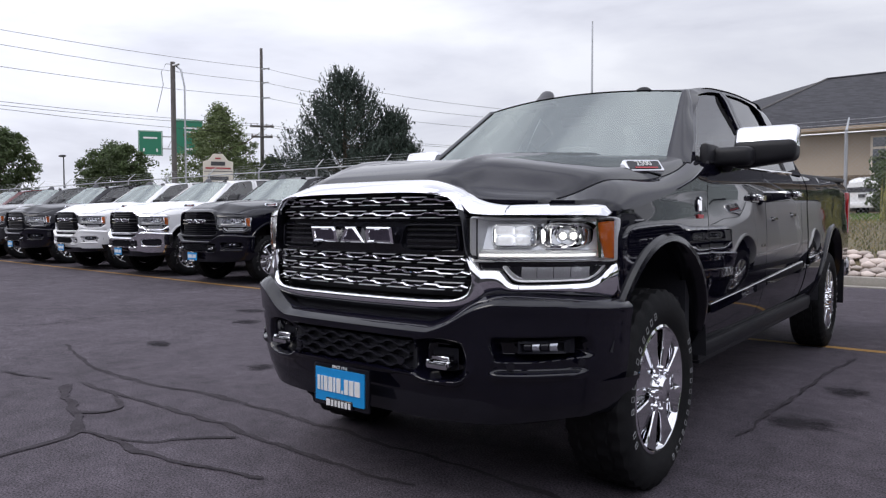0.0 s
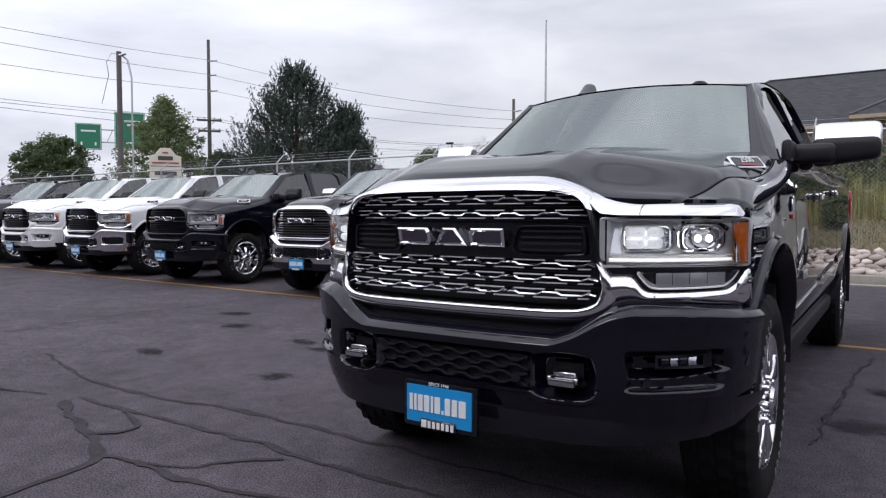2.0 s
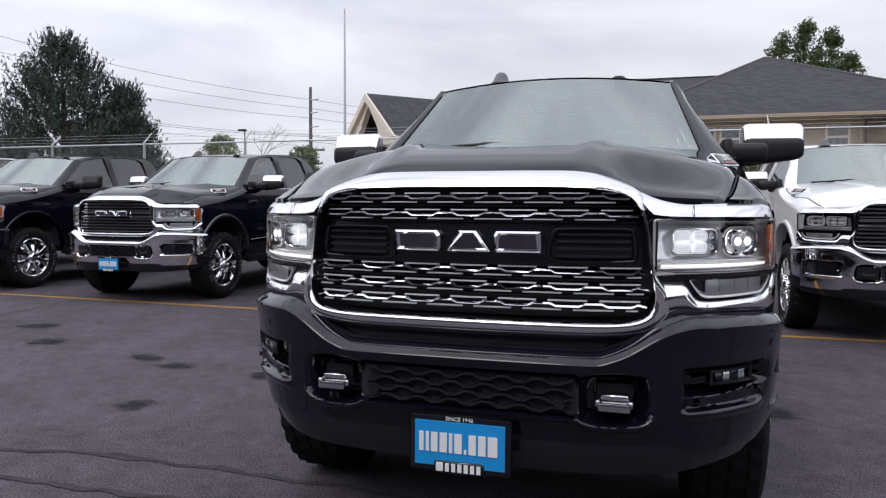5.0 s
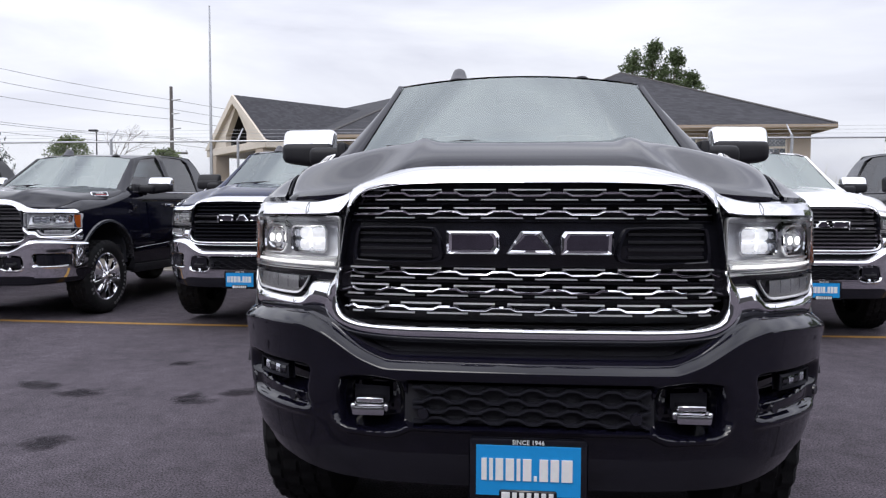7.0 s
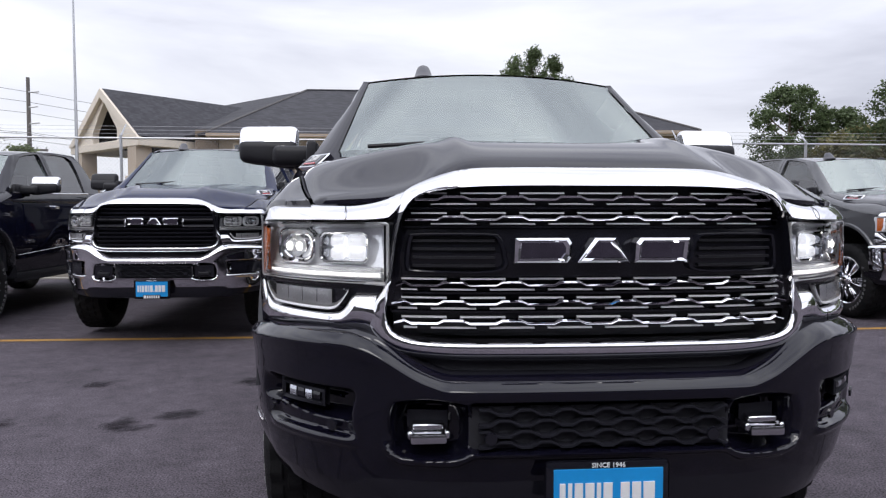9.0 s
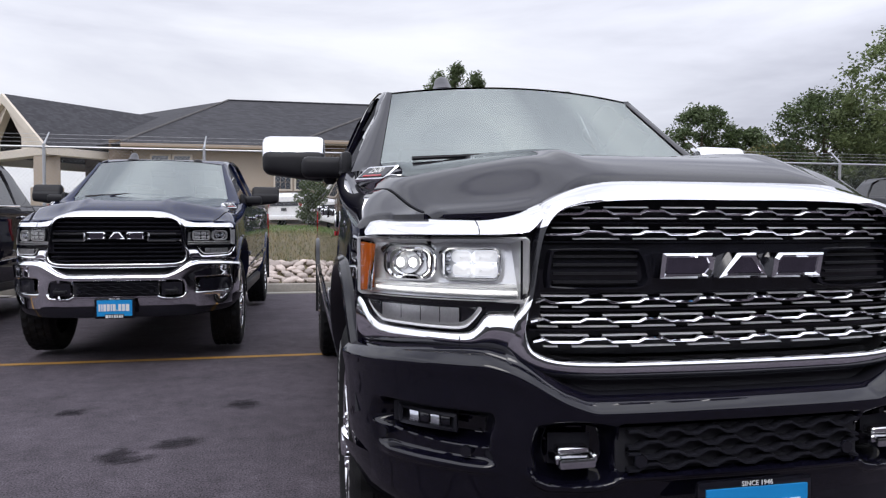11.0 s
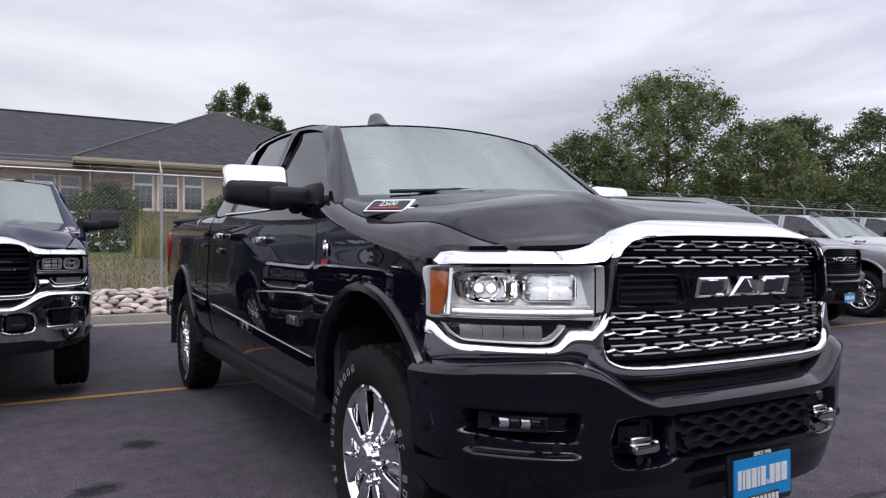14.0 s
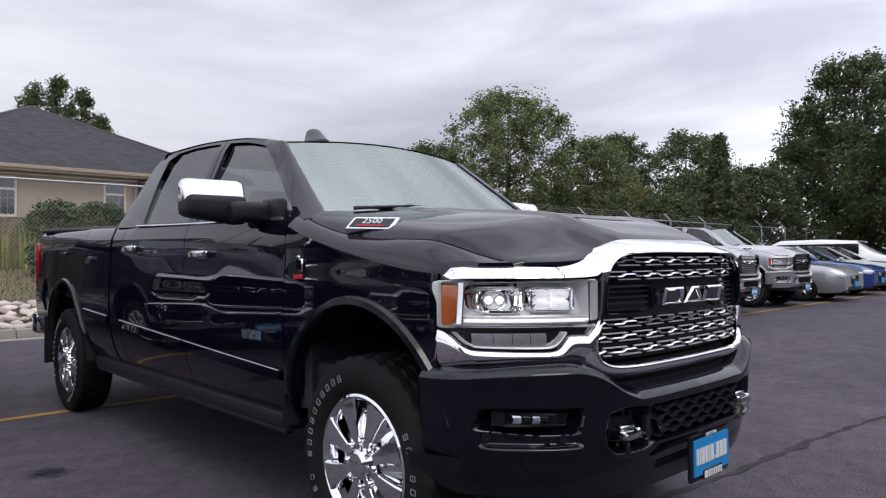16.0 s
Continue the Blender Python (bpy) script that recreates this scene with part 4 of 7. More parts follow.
        def head(z0, z1, grow, b):
            bm = bmesh.new()
            bmesh.ops.create_cube(bm, size=1.0)
            for p in bm.verts:
                p.co = Vector((1.115 + p.co.x * (0.285 + grow), 0.885 + p.co.y * (0.135 + grow) + (0.03 if p.co.x > 0 else 0), (z0 + z1) / 2 + p.co.z * (z1 - z0)))
                if grow and p.co.z > (z0 + z1) / 2 and p.co.y < 0.87:
                    p.co.y += 0.050
                if p.co.z < 1.45 and p.co.x > 1.1:
                    p.co.z += 0.038
            bmesh.ops.bevel(bm, geom=list(bm.edges), offset=b, segments=3, profile=0.55, affect="EDGES")
            bm.verts.index_update()
            outv = [tuple(p.co) for p in bm.verts], [tuple(p.index for p in q.verts) for q in bm.faces]
            bm.free()
            return outv
        part("mirror_housing", lambda: side(head(1.390, 1.53, 0.0, 0.034), s), PLASTIC, arm, "", None, "mhouse" + e, 60)
        part("mirror_cap", lambda: side(head(1.474, 1.606, 0.004, 0.036), s), mirror_mat, arm, "polished mirror cap" if mirrors == "chrome" else "", None, "mcap" + e, 60)
        part("mirror_glass", lambda: side(box(1.115, 0.972, 1.50, 0.23, 0.006, 0.13, 0.01), s), MIRROR, arm, "", None, "mglass" + e)
        # headlamp
        clear = lamp == "clear"
        lamp_box = part("headlamp", lambda: side(join(grid(18, 6, lambda u, v: (0.545 + 0.355 * u, FRONT_Y(0.545 + 0.355 * u) + 0.040 + 0.045 * v, 0.988 + 0.147 * v)), lamp_panel(0.545, 0.880, lambda a: 1.000, lambda a: 1.022, 0.050, rows=3, lift=0.012),
                        *[ring([(a, FRONT_Y(a) + 0.085, zi) for a in np.linspace(0.545, 0.900, 19)], [(a, FRONT_Y(a) + 0.012, zo) for a in np.linspace(0.536, 0.908, 19)], closed=False) for zi, zo in ((1.128, 1.140), (0.996, 0.986))],
                        ring([(0.552, FRONT_Y(0.552) + 0.085, z) for z in np.linspace(0.99, 1.135, 6)], [(0.538, FRONT_Y(0.538) + 0.014, z) for z in np.linspace(0.986, 1.142, 6)], closed=False)), s),
                        LAMP_SILVER if clear else GLOSS_BLACK, t, "clear headlamp with two lens units" if clear else "dark headlamp", None, "lampbox" + e, 50)
        trim = CHROME if clear else LAMP_GREY
        part("lamp_rim", lambda: side(lamp_ring(0.531, 0.918, 0.983, 1.146, 0.012, ((0.0, 0.02), (0.0, -0.002), (0.003, -0.004), (0.007, 0.002), (0.009, 0.030))), s), LAMP_GREY if clear else GLOSS_BLACK, lamp_box, "", None, "lamprim" + e, 40)
        part("lamp_ledge", lambda: side(ring(*[[(a, FRONT_Y(a) + b, z) for a in np.linspace(0.552, 0.876, 22)] for b, z in ((0.075, 1.030), (0.030, 1.026), (0.026, 1.021), (0.045, 1.016), (0.020, 1.008), (0.016, 1.002), (0.030, 0.996))], closed=False), s), LAMP_SILVER if clear else LAMP_GREY, lamp_box, "", None, "ledge" + e, 30)
        part("light_strip", lambda: side(lamp_panel(0.556, 0.874, 1.006, 1.0135, 0.012, 18, 2, 0.004), s), LED_STRIP if lit_lamps else REFLECTOR, lamp_box, "", None, "strip" + e)
        part("lamp_unit", lambda: side(lamp_ring(0.584, 0.722, 1.034, 1.122, 0.022, ((0.0, 0.080), (0.0, 0.036), (0.004, 0.030), (0.009, 0.034), (0.013, 0.075))), s), trim, lamp_box, "", None, "unit_in" + e, 40)
        part("lamp_unit", lambda: side(lamp_ring(0.732, 0.852, 1.030, 1.124, 0.034, ((0.0, 0.080), (0.0, 0.030), (0.005, 0.022), (0.012, 0.028), (0.020, 0.075))), s), trim, lamp_box, "", None, "unit_out" + e, 40)
        part("lamp_shadow", lambda: side(lamp_ring(0.722, 0.864, 1.022, 1.130, 0.040, ((0.0, 0.078), (0.012, 0.074))), s), GLOSS_BLACK, lamp_box, "", None, "unit_gap" + e)
        for row in range(2):
            for col in range(3):
                a0, z0 = (0.594, 0.648, 0.694)[col], 1.046 + row * 0.033
                wide = (0.050, 0.042, 0.020)[col]
                part("lamp_cell", lambda: side(lamp_ring(a0, a0 + wide, z0, z0 + 0.030, 0.010, ((0.0, 0.070), (0.0, 0.056), (0.003, 0.046), (0.009, 0.040), (0.0149, 0.038))), s),
                     LED_OFF if lit_lamps and col < 2 else LAMP_CELL if clear else LAMP_GREY, lamp_box, "", None, f"cell{col}{row}{e}", 60)
        ly = FRONT_Y(0.792)
        lm = Matrix.Translation((0.792 * s, ly + 0.062, 1.077)) @ Matrix.Rotation(radians(38) * s, 4, "Z") @ Matrix.Rotation(radians(-90), 4, "Z")
        part("projector", lambda: moved(lathe([(-0.02, 0.040), (0.0, 0.038), (0.010, 0.034), (0.008, 0.030), (-0.004, 0.028)], 28), Matrix.Diagonal((1, 1.35, 1, 1))), trim, lamp_box, "", lm, "projector")
        for dy in (-0.019, 0.019):
            lens_at = lm @ Matrix.Translation((0, dy, 0))
            part("projector_lens", lambda: lathe([(-0.004, 0.020), (0.004, 0.019), (0.010, 0.015), (0.012, 0.0105)], 20), LAMP_SILVER if clear else LAMP_CELL, lamp_box, "", lens_at, "projlens", 50)
            part("projector_led", lambda: lathe([(0.0112, 0.0125), (0.015, 0.007), (0.016, 0.0)], 18), LED_WHITE if lit_lamps else LAMP_CELL, lamp_box, "glowing headlamp projector" if lit_lamps else "", lens_at, "projled")
        part("side_marker", lambda: side(lamp_panel(0.878, 0.911, lambda a: 0.994 + 0.5 * max(0.902 - a, 0), lambda a: 1.130 - 0.25 * max(0.900 - a, 0), 0.010, 8, 4, 0.006), s), AMBER if clear else LAMP_GREY, lamp_box, "amber side marker" if clear else "", None, "amber" + e)
        part("lamp_divider", lambda: side(ring(*[[(a + 0.012 * (1.136 - z) / 0.14, FRONT_Y(a) + b, z) for z in np.linspace(0.998, 1.138, 8)] for a, b in ((0.872, 0.040), (0.874, 0.006), (0.880, 0.004), (0.884, 0.020))], closed=False), s), trim, lamp_box, "bright strip beside the side marker", None, "divider" + e, 30)
        part("lamp_lens", lambda: facing(side(lamp_panel(0.528, 0.918, lambda a: HL_LOW(a) - 0.004, 1.147, -0.006, 24, 5, 0.004), s), (s * 0.3, -1, 0)), LENS, lamp_box, "", None, "lens" + e, 80).visible_shadow = False
        low_at = spline((0.636, 0.648, 0.676, 0.70, 0.855, 0.875, 0.892), (0.970, 0.950, 0.920, 0.916, 0.920, 0.936, 0.968))
        low = part("lower_lamp", lambda: side(grid(24, 4, lambda u, v: (0.640 + 0.25 * u, FRONT_Y(0.640 + 0.25 * u) + 0.022 + 0.020 * v, low_at(0.640 + 0.25 * u) * (1 - v) + 0.970 * v)), s), SMOKE, t, "grey turn lamp under the headlamp", None, "lowlamp" + e)
        part("lamp_lens", lambda: facing(side(lamp_panel(0.640, 0.890, low_at, 0.971, 0.002, 24, 3, 0.004), s), (s * 0.3, -1, 0)), LENS, low, "", None, "lowlens" + e, 80).visible_shadow = False
        for k in range(4):
            a0 = 0.684 + k * 0.044
            part("lamp_fin", lambda: side(lamp_panel(a0, a0 + 0.0425, lambda a: low_at(a) + 0.005, 0.966, 0.020, 5, 3, 0.004), s), SMOKE, low, "", None, f"lowfin{k}{e}")
        part("lower_rim", lambda: side(ring(*[[(a, FRONT_Y(a) + b, low_at(a) + dz) for a in np.linspace(0.638, 0.891, 26)] for b, dz in ((0.03, 0.004), (0.0, 0.004), (-0.003, 0.001), (-0.003, -0.002), (0.006, -0.003))], closed=False), s), LAMP_GREY, low, "", None, "lowrim" + e)
        part("lower_surround", lambda: side(lamp_panel(0.545, 0.915, lambda a: 0.86, 0.990, 0.026, 20, 4), s), GLOSS_BLACK, low, "", None, "lowsurround" + e)
        part("lamp_brow", lambda: side(brow_shape(), s), surround_mat, t, "", None, "brow" + e, 60)

        def chin(n=48):
            rows = [[], [], [], [], [], [], []]
            top = spline((0.545, 0.612, 0.624, 0.654, 0.668, 0.70, 0.86, 0.885, 0.905, 0.922), (0.962, 0.961, 0.958, 0.918, 0.910, 0.907, 0.911, 0.930, 0.970, 0.985))
            for i in range(n + 1):
                a = 0.545 + (0.922 - 0.545) * i / n
                lo = spline((0.545, 0.60, 0.75, 0.922), (0.815, 0.852, 0.862, 0.850))(a)
                for j, (q, b) in enumerate(((1, 0.035), (0.97, 0.006), (0.90, -0.004), (0.62, -0.017), (0.55, -0.016), (0.2, -0.004), (0, 0.03))):
                    rows[j].append((a, FRONT_Y(a) + b, lo + (top(a) - lo) * q))
            return ring(*rows, closed=False)
        for q, (sa, z0, z1, b0, b1) in enumerate(((0.645, 1.152, 1.188, -0.006, 0.034), (0.690, 0.866, 0.900, -0.0165, -0.0165))):
            part("trim_seam", lambda: side(tube([(sa, FRONT_Y(sa) + b0 + (b1 - b0) * w ** 3, z0 + (z1 - z0) * w) for w in np.linspace(0, 1, 6)], 0.0011, 5), s), GLOSS_BLACK, t, "", None, f"seam{q}{e}")
        part("lamp_chin", lambda: side(chin(), s), surround_mat, t, "", None, "chin" + e, 60)
        # fog lamp in its pocket
        fog = part("fog_lamp", lambda: side(join(lamp_frame(0.700, 0.825, 0.664, 0.708, 0.007, 0.035, 0.04, 14, BUMP_Y), lamp_panel(0.690, 0.835, 0.660, 0.712, 0.070, 14, 3, 0.0, BUMP_Y)), s), COMB, t, "fog lamp in a black pocket", None, "fog" + e)
        for k in range(4):
            a0 = 0.715 + k * 0.023
            part("fog_lens", lambda: side(lamp_panel(a0, a0 + 0.019, 0.672, 0.701, 0.045, 4, 3, 0.008, BUMP_Y), s), LAMP_CELL if k % 2 else GLOSS_BLACK, fog, "", None, f"foglens{k}{e}")
        if bumper != "paint":
            part("fog_pocket", lambda: side(lamp_panel(0.655, 0.890, 0.604, 0.708, 0.022, 14, 4, 0.0, BUMP_Y), s), GLOSS_BLACK, t, "black fog lamp pocket in the bumper", None, "fogfill" + e)
            part("hook_cover", lambda: side(lamp_panel(0.355, 0.517, 0.578, 0.684, 0.024, 10, 4, 0.0, BUMP_Y), s), GLOSS_BLACK, t, "", None, "hookfill" + e)
        for a0, z0 in ((0.680, 0.620), (0.862, 0.630)):
            part("parking_sensor", lambda: side(moved(lathe([(0.0, 0.016), (0.006, 0.014), (0.006, 0.0)], 16), Matrix.Translation((a0, BUMP_Y(a0) + 0.034, z0)) @ Matrix.Rotation(radians(-55 if a0 < 0.8 else -42), 4, "Z")), s), GLOSS_BLACK, fog, "", None, f"sens{a0}{e}")
        part("hook_pocket", lambda: side(lamp_panel(0.385, 0.487, 0.592, 0.668, 0.064, 8, 4, 0.0, BUMP_Y), s), COMB, t, "", None, "hookpocket" + e)
        part("tow_hook", lambda: side(join(box(0.436, -0.888, 0.611, 0.092, 0.05, 0.026, 0.007, 2), box(0.436, -0.866, 0.634, 0.078, 0.04, 0.018, 0.004), box(0.388, -0.872, 0.618, 0.014, 0.06, 0.022, 0.004), box(0.480, -0.872, 0.618, 0.014, 0.06, 0.022, 0.004)), s),
             DULL_CHROME if bumper == "paint" else PLASTIC, t, "satin tow hook" if bumper == "paint" else "", None, "hook" + e)
        part("tail_lamp", lambda: side(box(0.905, 5.10, 1.20, 0.07, 0.10, 0.42, 0.02, 2), s), RED_LENS, t, "red tail lamp", None, "tail" + e)
    # front end
    for s in (1, -1):
        part("lamp_filler", lambda: side(lamp_panel(0.500, 0.545, 0.93, 1.19, 0.022, 4, 8), s), GLOSS_BLACK, t, "", None, f"filler{s}")
    part("grille_surround", surround_shape, surround_mat, t, "polished grille surround" if surround_mat is CHROME else "", None, "surround", 70)
    part("grille_flank", lambda: surround_shape(True), GLOSS_BLACK, t, "", None, "flank", 70)
    part("grille_backing", lambda: grid(24, 6, lambda u, v: ((u * 2 - 1) * (half_at(0.85 + 0.385 * v) + 0.006), FRONT_Y(abs(u * 2 - 1) * 0.52) + 0.06, 0.85 + 0.385 * v)), DARK, t, "", None, "gback")
    if grille == "rungs":
        for k, z in enumerate((1.206, 1.156, 0.990, 0.942, 0.893)):
            rung = part("grille_rung", lambda: bright_bar(step_line(z - 0.003, half_at(z - 0.006), 0.0), 0.0034, 0.004), CHROME, t, "stepped chrome grille bar", None, f"rung{k}", 20)
            for j, bar in enumerate(dashes(z + 0.0125, half_at(z + 0.012) - 0.010, 0.0, -0.385, 0.385, 0.0017, 0.007)):
                part("grille_rail", bar, BRIGHT_TRIM, rung, "", None, f"grail{k}{j}", 20)
            for j, bar in enumerate(dashes(z - 0.0145, half_at(max(z - 0.019, 0.868)) - 0.016, 0.0, 0.115, 0.885, 0.0017, 0.007)):
                part("grille_rail", bar, BRIGHT_TRIM, rung, "", None, f"glow{k}{j}", 20)
        for k, z in enumerate((1.181, 1.134, 0.966, 0.918)):
            part("grille_divider", lambda: rail_bar(z, half_at(z), 0.0035, 0.018), GLOSS_BLACK, t, "gloss black grille divider", None, f"gdiv{k}")
        part("grille_band", lambda: grid(30, 6, lambda u, v: ((u * 2 - 1) * 0.505, FRONT_Y(abs(u * 2 - 1) * 0.505) + 0.028 - 0.008 * math.sin(math.pi * v), 1.004 + 0.128 * v)), GLOSS_BLACK, t, "", None, "gband")
        for s in (1, -1):
            loop = [(0.255, 1.022), (0.46, 1.022), (0.488, 1.035), (0.482, 1.10), (0.465, 1.115), (0.275, 1.115), (0.252, 1.10), (0.24, 1.068)]
            vent = part("grille_vent", lambda: side(ring(*[[(0.365 + (x - 0.365) * k, FRONT_Y(x) + b, 1.068 + (z - 1.068) * k) for x, z in resample(loop, 40, True)] for k, b in ((1.04, 0.02), (1.0, 0.004), (0.94, 0.004), (0.90, 0.03))]), s), GLOSS_BLACK, t, "black vent frame", None, f"vent{s}", 30)
            for k in range(4):
                part("vent_slat", lambda: side(ring(*[[(a, FRONT_Y(a) + b, 1.036 + 0.021 * k + dz) for a in np.linspace(0.265, 0.472, 10)] for b, dz in ((0.03, 0.004), (0.012, 0.003), (0.012, -0.003), (0.03, -0.004))], closed=False), s), PLASTIC, vent, "", None, f"vslat{k}{s}")
    else:
        bars = 11
        bar_mat = CHROME if grille == "bright_bars" else GLOSS_BLACK
        for k in range(bars):
            z = 0.868 + k * 0.0355
            part("grille_bar", lambda: rail_bar(z, half_at(z), 0.009), bar_mat, t, "", None, f"gbar{k}")
        for s in (1, -1):
            for z in (1.035, 1.095):
                part("centre_bar", lambda: side(ring(*[[(a, FRONT_Y(a) + b, z + dz) for a in np.linspace(0.245, half_at(z), 12)] for b, dz in ((0.02, 0.010), (0.0, 0.007), (0.0, -0.007), (0.02, -0.010))], closed=False), s), CHROME, t, "", None, f"cbar{z}{s}")
            part("bar_end", lambda: side(box(0.250, -0.868, 1.065, 0.016, 0.03, 0.07, 0.004), s), CHROME, t, "", None, f"cend{s}")
    for k, o in enumerate(mark_shapes(0.444, 0.062)):
        raised = [(x, z + 1.076) for x, z in o]
        block = part("grille_emblem", lambda: moved(framed_block(raised, -0.910, -0.86, 0.011), EMBLEM_LEAN), CHROME, t, "plain chrome emblem block", None, f"gmark{k}", 20)
        # the chrome face's dark reflection of the ground is put into its colour
        part("emblem_face", lambda: moved(framed_block(raised, -0.910, -0.86, 0.011, True), EMBLEM_LEAN), REFLECTION_CHROME, block, "chrome face with its dark reflection coloured in", None, f"gface{k}", 20)
    part("front_bumper", lambda: bumper_shape(150, 88), face, t, "gloss black bumper" if bumper == "paint" and paint is PAINT_BLACK else "", None, "bumper", 50)
    part("bumper_pad", lambda: bumper_shape(40, 6, True), COMB, t, "matt black pad on the bumper top", None, "bumperpad", 50)
    part("air_dam", valance_shape, GLOSS_BLACK, t, "", None, "airdam")
    part("bumper_filler", lambda: grid(24, 3, lambda u, v: ((u * 2 - 1) * 0.62, FRONT_Y(abs(u * 2 - 1) * 0.62) + 0.03 + 0.02 * v, 0.74 + 0.09 * v)), DARK, t, "", None, "bfill")

    def comb():
        shapes = []
        for r in range(4):
            pts = []
            for k in range(-6, 7):
                x = k * 0.052
                pts.append((x, 0.588 + r * 0.027 + (0.013 if (k + r) % 2 else 0.0)))
                pts.append((x + 0.026, pts[-1][1]))
            rows = [[(min(max(x, -0.322), 0.322), -0.922 + b, z + dz) for x, z in pts] for b, dz in ((0.03, 0.004), (0.0, 0.003), (0.0, -0.003), (0.03, -0.004))]
            shapes.append(ring(*rows, closed=False))
        return join(*shapes)
    lower = part("lower_grille", comb, COMB, t, "black honeycomb lower grille", None, "comb", 20)
    part("lower_backing", lambda: box(0, -0.893, 0.63, 0.67, 0.006, 0.112), DARK, lower, "", None, "combback")
    for s in (1, -1):
        part("parking_sensor", lambda: moved(lathe([(0.0, 0.017), (0.008, 0.015), (0.008, 0.0)], 16), Matrix.Translation((0.283 * s, -0.920, 0.612)) @ Matrix.Rotation(radians(-90), 4, "Z")), GLOSS_BLACK, lower, "", None, f"csens{s}")
    # dealer plate with its frame
    plate = part("number_plate", lambda: join(box(0, -0.955, 0.478, 0.312, 0.018, 0.172, 0.012, 2)), GLOSS_BLACK, t, "blue dealer plate in a black frame", None, "plate")
    part("plate_face", lambda: box(0, -0.966, 0.480, 0.272, 0.006, 0.132, 0.0), BLUE_PLATE, plate, "blue plate face", None, "plateface")
    widths = (0.014, 0.010, 0.020, 0.022, 0.010, 0.022, 0.008, 0.022, 0.022, 0.028)
    x = -0.122
    for k, w in enumerate(widths):
        tall = 0.058 if k != 6 else 0.013
        part("plate_bar", lambda: box(x + w / 2, -0.9705, 0.455 + tall / 2, w, 0.003, tall), WHITE_LETTER, plate, "white bar in place of wording", None, f"pbar{k}")
        x += w + 0.0065
    part("frame_tab", lambda: box(0, -0.9695, 0.412, 0.15, 0.006, 0.036, 0.004), GLOSS_BLACK, plate, "", None, "ptab")
    for k in range(6):
        part("plate_bar", lambda: box(-0.035 + k * 0.019, -0.9735, 0.412, 0.012, 0.003, 0.024), WHITE_LETTER, plate, "", None, f"pbar2{k}")
    part("frame_mark", lambda: box(-0.058, -0.9735, 0.412, 0.022, 0.003, 0.026, 0.001), WHITE_LETTER, plate, "", None, "pmark")
    lettering("SINCE 1946", 0.017, Matrix.Translation((0, -0.9665, 0.5545)), WHITE_LETTER, plate, "frame_wording", 0.001)
    # cab
    part("windscreen", lambda: facing(grid(28, 14, lambda u, v: windscreen_at(u * 2 - 1, v)), (0, -1, 1)), WINDSCREEN, t, "clear windscreen", None, "screen", 80)

    def roof(u, v):
        y = 1.070 + (2.70 - 1.070) * v
        x = u * 2 - 1
        half = 0.655
        edge = ROOF_RAIL(y)
        crown = (1 - abs(x) ** 2.6)
        front = windscreen_at(x, 1.0)
        z = edge + 0.014 * crown * smooth(-0.3, 0.35, v) * (1 - 0.4 * smooth(0.7, 1.0, v))
        if v < 0.2:
            k = smooth(0, 0.2, v)
            return (front[0] * (1 - k) + x * half * k, front[1] + (y - 1.070), (front[2] + 0.006) * (1 - k) + z * k)
        return x * half, y, z
    part("roof", lambda: grid(30, 24, roof), paint, t, "", None, "roof", 60)
    def back_at(u, v):
        x = u * 2 - 1
        return x * (0.66 + 0.24 * v ** 0.8), 2.695 + 0.22 * v - 0.03 * x * x, ROOF_RAIL(2.7) + 0.03 * (1 - x * x) + (0.85 - 1.86) * v

    def back_shape():
        v, f = grid(20, 14, back_at)
        return v, [q for k, q in enumerate(f) if not (4 <= k % 20 < 16 and 1 <= k // 20 < 6)]
    part("cab_back", back_shape, paint, t, "", None, "cabback", 60)
    part("rear_window", lambda: grid(6, 4, lambda u, v: back_at(0.2 + 0.6 * u, (1 + 5 * v) / 14), True), SIDE_GLASS, t, "tinted rear window", None, "rearwin", 80)
    part("antenna_fin", lambda: moved(ring(*[[(1.2 * wide * math.cos(a), back + deep * math.sin(a), z) for a in np.linspace(0, 2 * math.pi, 24, endpoint=False)] for wide, deep, back, z in
         ((0.050, 0.105, 0.0, -0.004), (0.050, 0.105, 0.0, 0.010), (0.043, 0.096, 0.004, 0.016), (0.036, 0.078, 0.014, 0.040), (0.030, 0.062, 0.024, 0.064), (0.024, 0.050, 0.030, 0.078), (0.014, 0.030, 0.034, 0.086), (0.002, 0.004, 0.036, 0.088))]), Matrix.Translation((-0.335, 1.24, 1.905))), ANTENNA, t, "dark grey roof antenna", None, "fin", 60)
    part("roof_aerial", lambda: moved(lathe([(0.0, 0.05), (0.014, 0.045), (0.028, 0.025), (0.03, 0.0)], 20), Matrix.Translation((0.355, 1.20, 1.898)) @ Matrix.Rotation(radians(-90), 4, "Y")), PLASTIC, t, "small black roof aerial", None, "aerial", 60)
    for s, ang in ((1, 12), (-1, 12)):
        part("wiper", lambda: tube([(0.30 if s > 0 else -0.62, 0.46, 1.466), (0.02 if s > 0 else -0.34, 0.475, 1.486), (-0.28 if s > 0 else -0.18, 0.485, 1.498)], [0.010, 0.009, 0.005], 6), PLASTIC, t, "black wiper", None, f"wiper{s}")
    part("cowl", lambda: grid(20, 2, lambda u, v: ((u * 2 - 1) * 0.86, 0.43 + 0.10 * v + 0.07 * (u * 2 - 1) ** 2, 1.446 - 0.030 * (u * 2 - 1) ** 2 - 0.006 * v)), PLASTIC, t, "", None, "cowl")
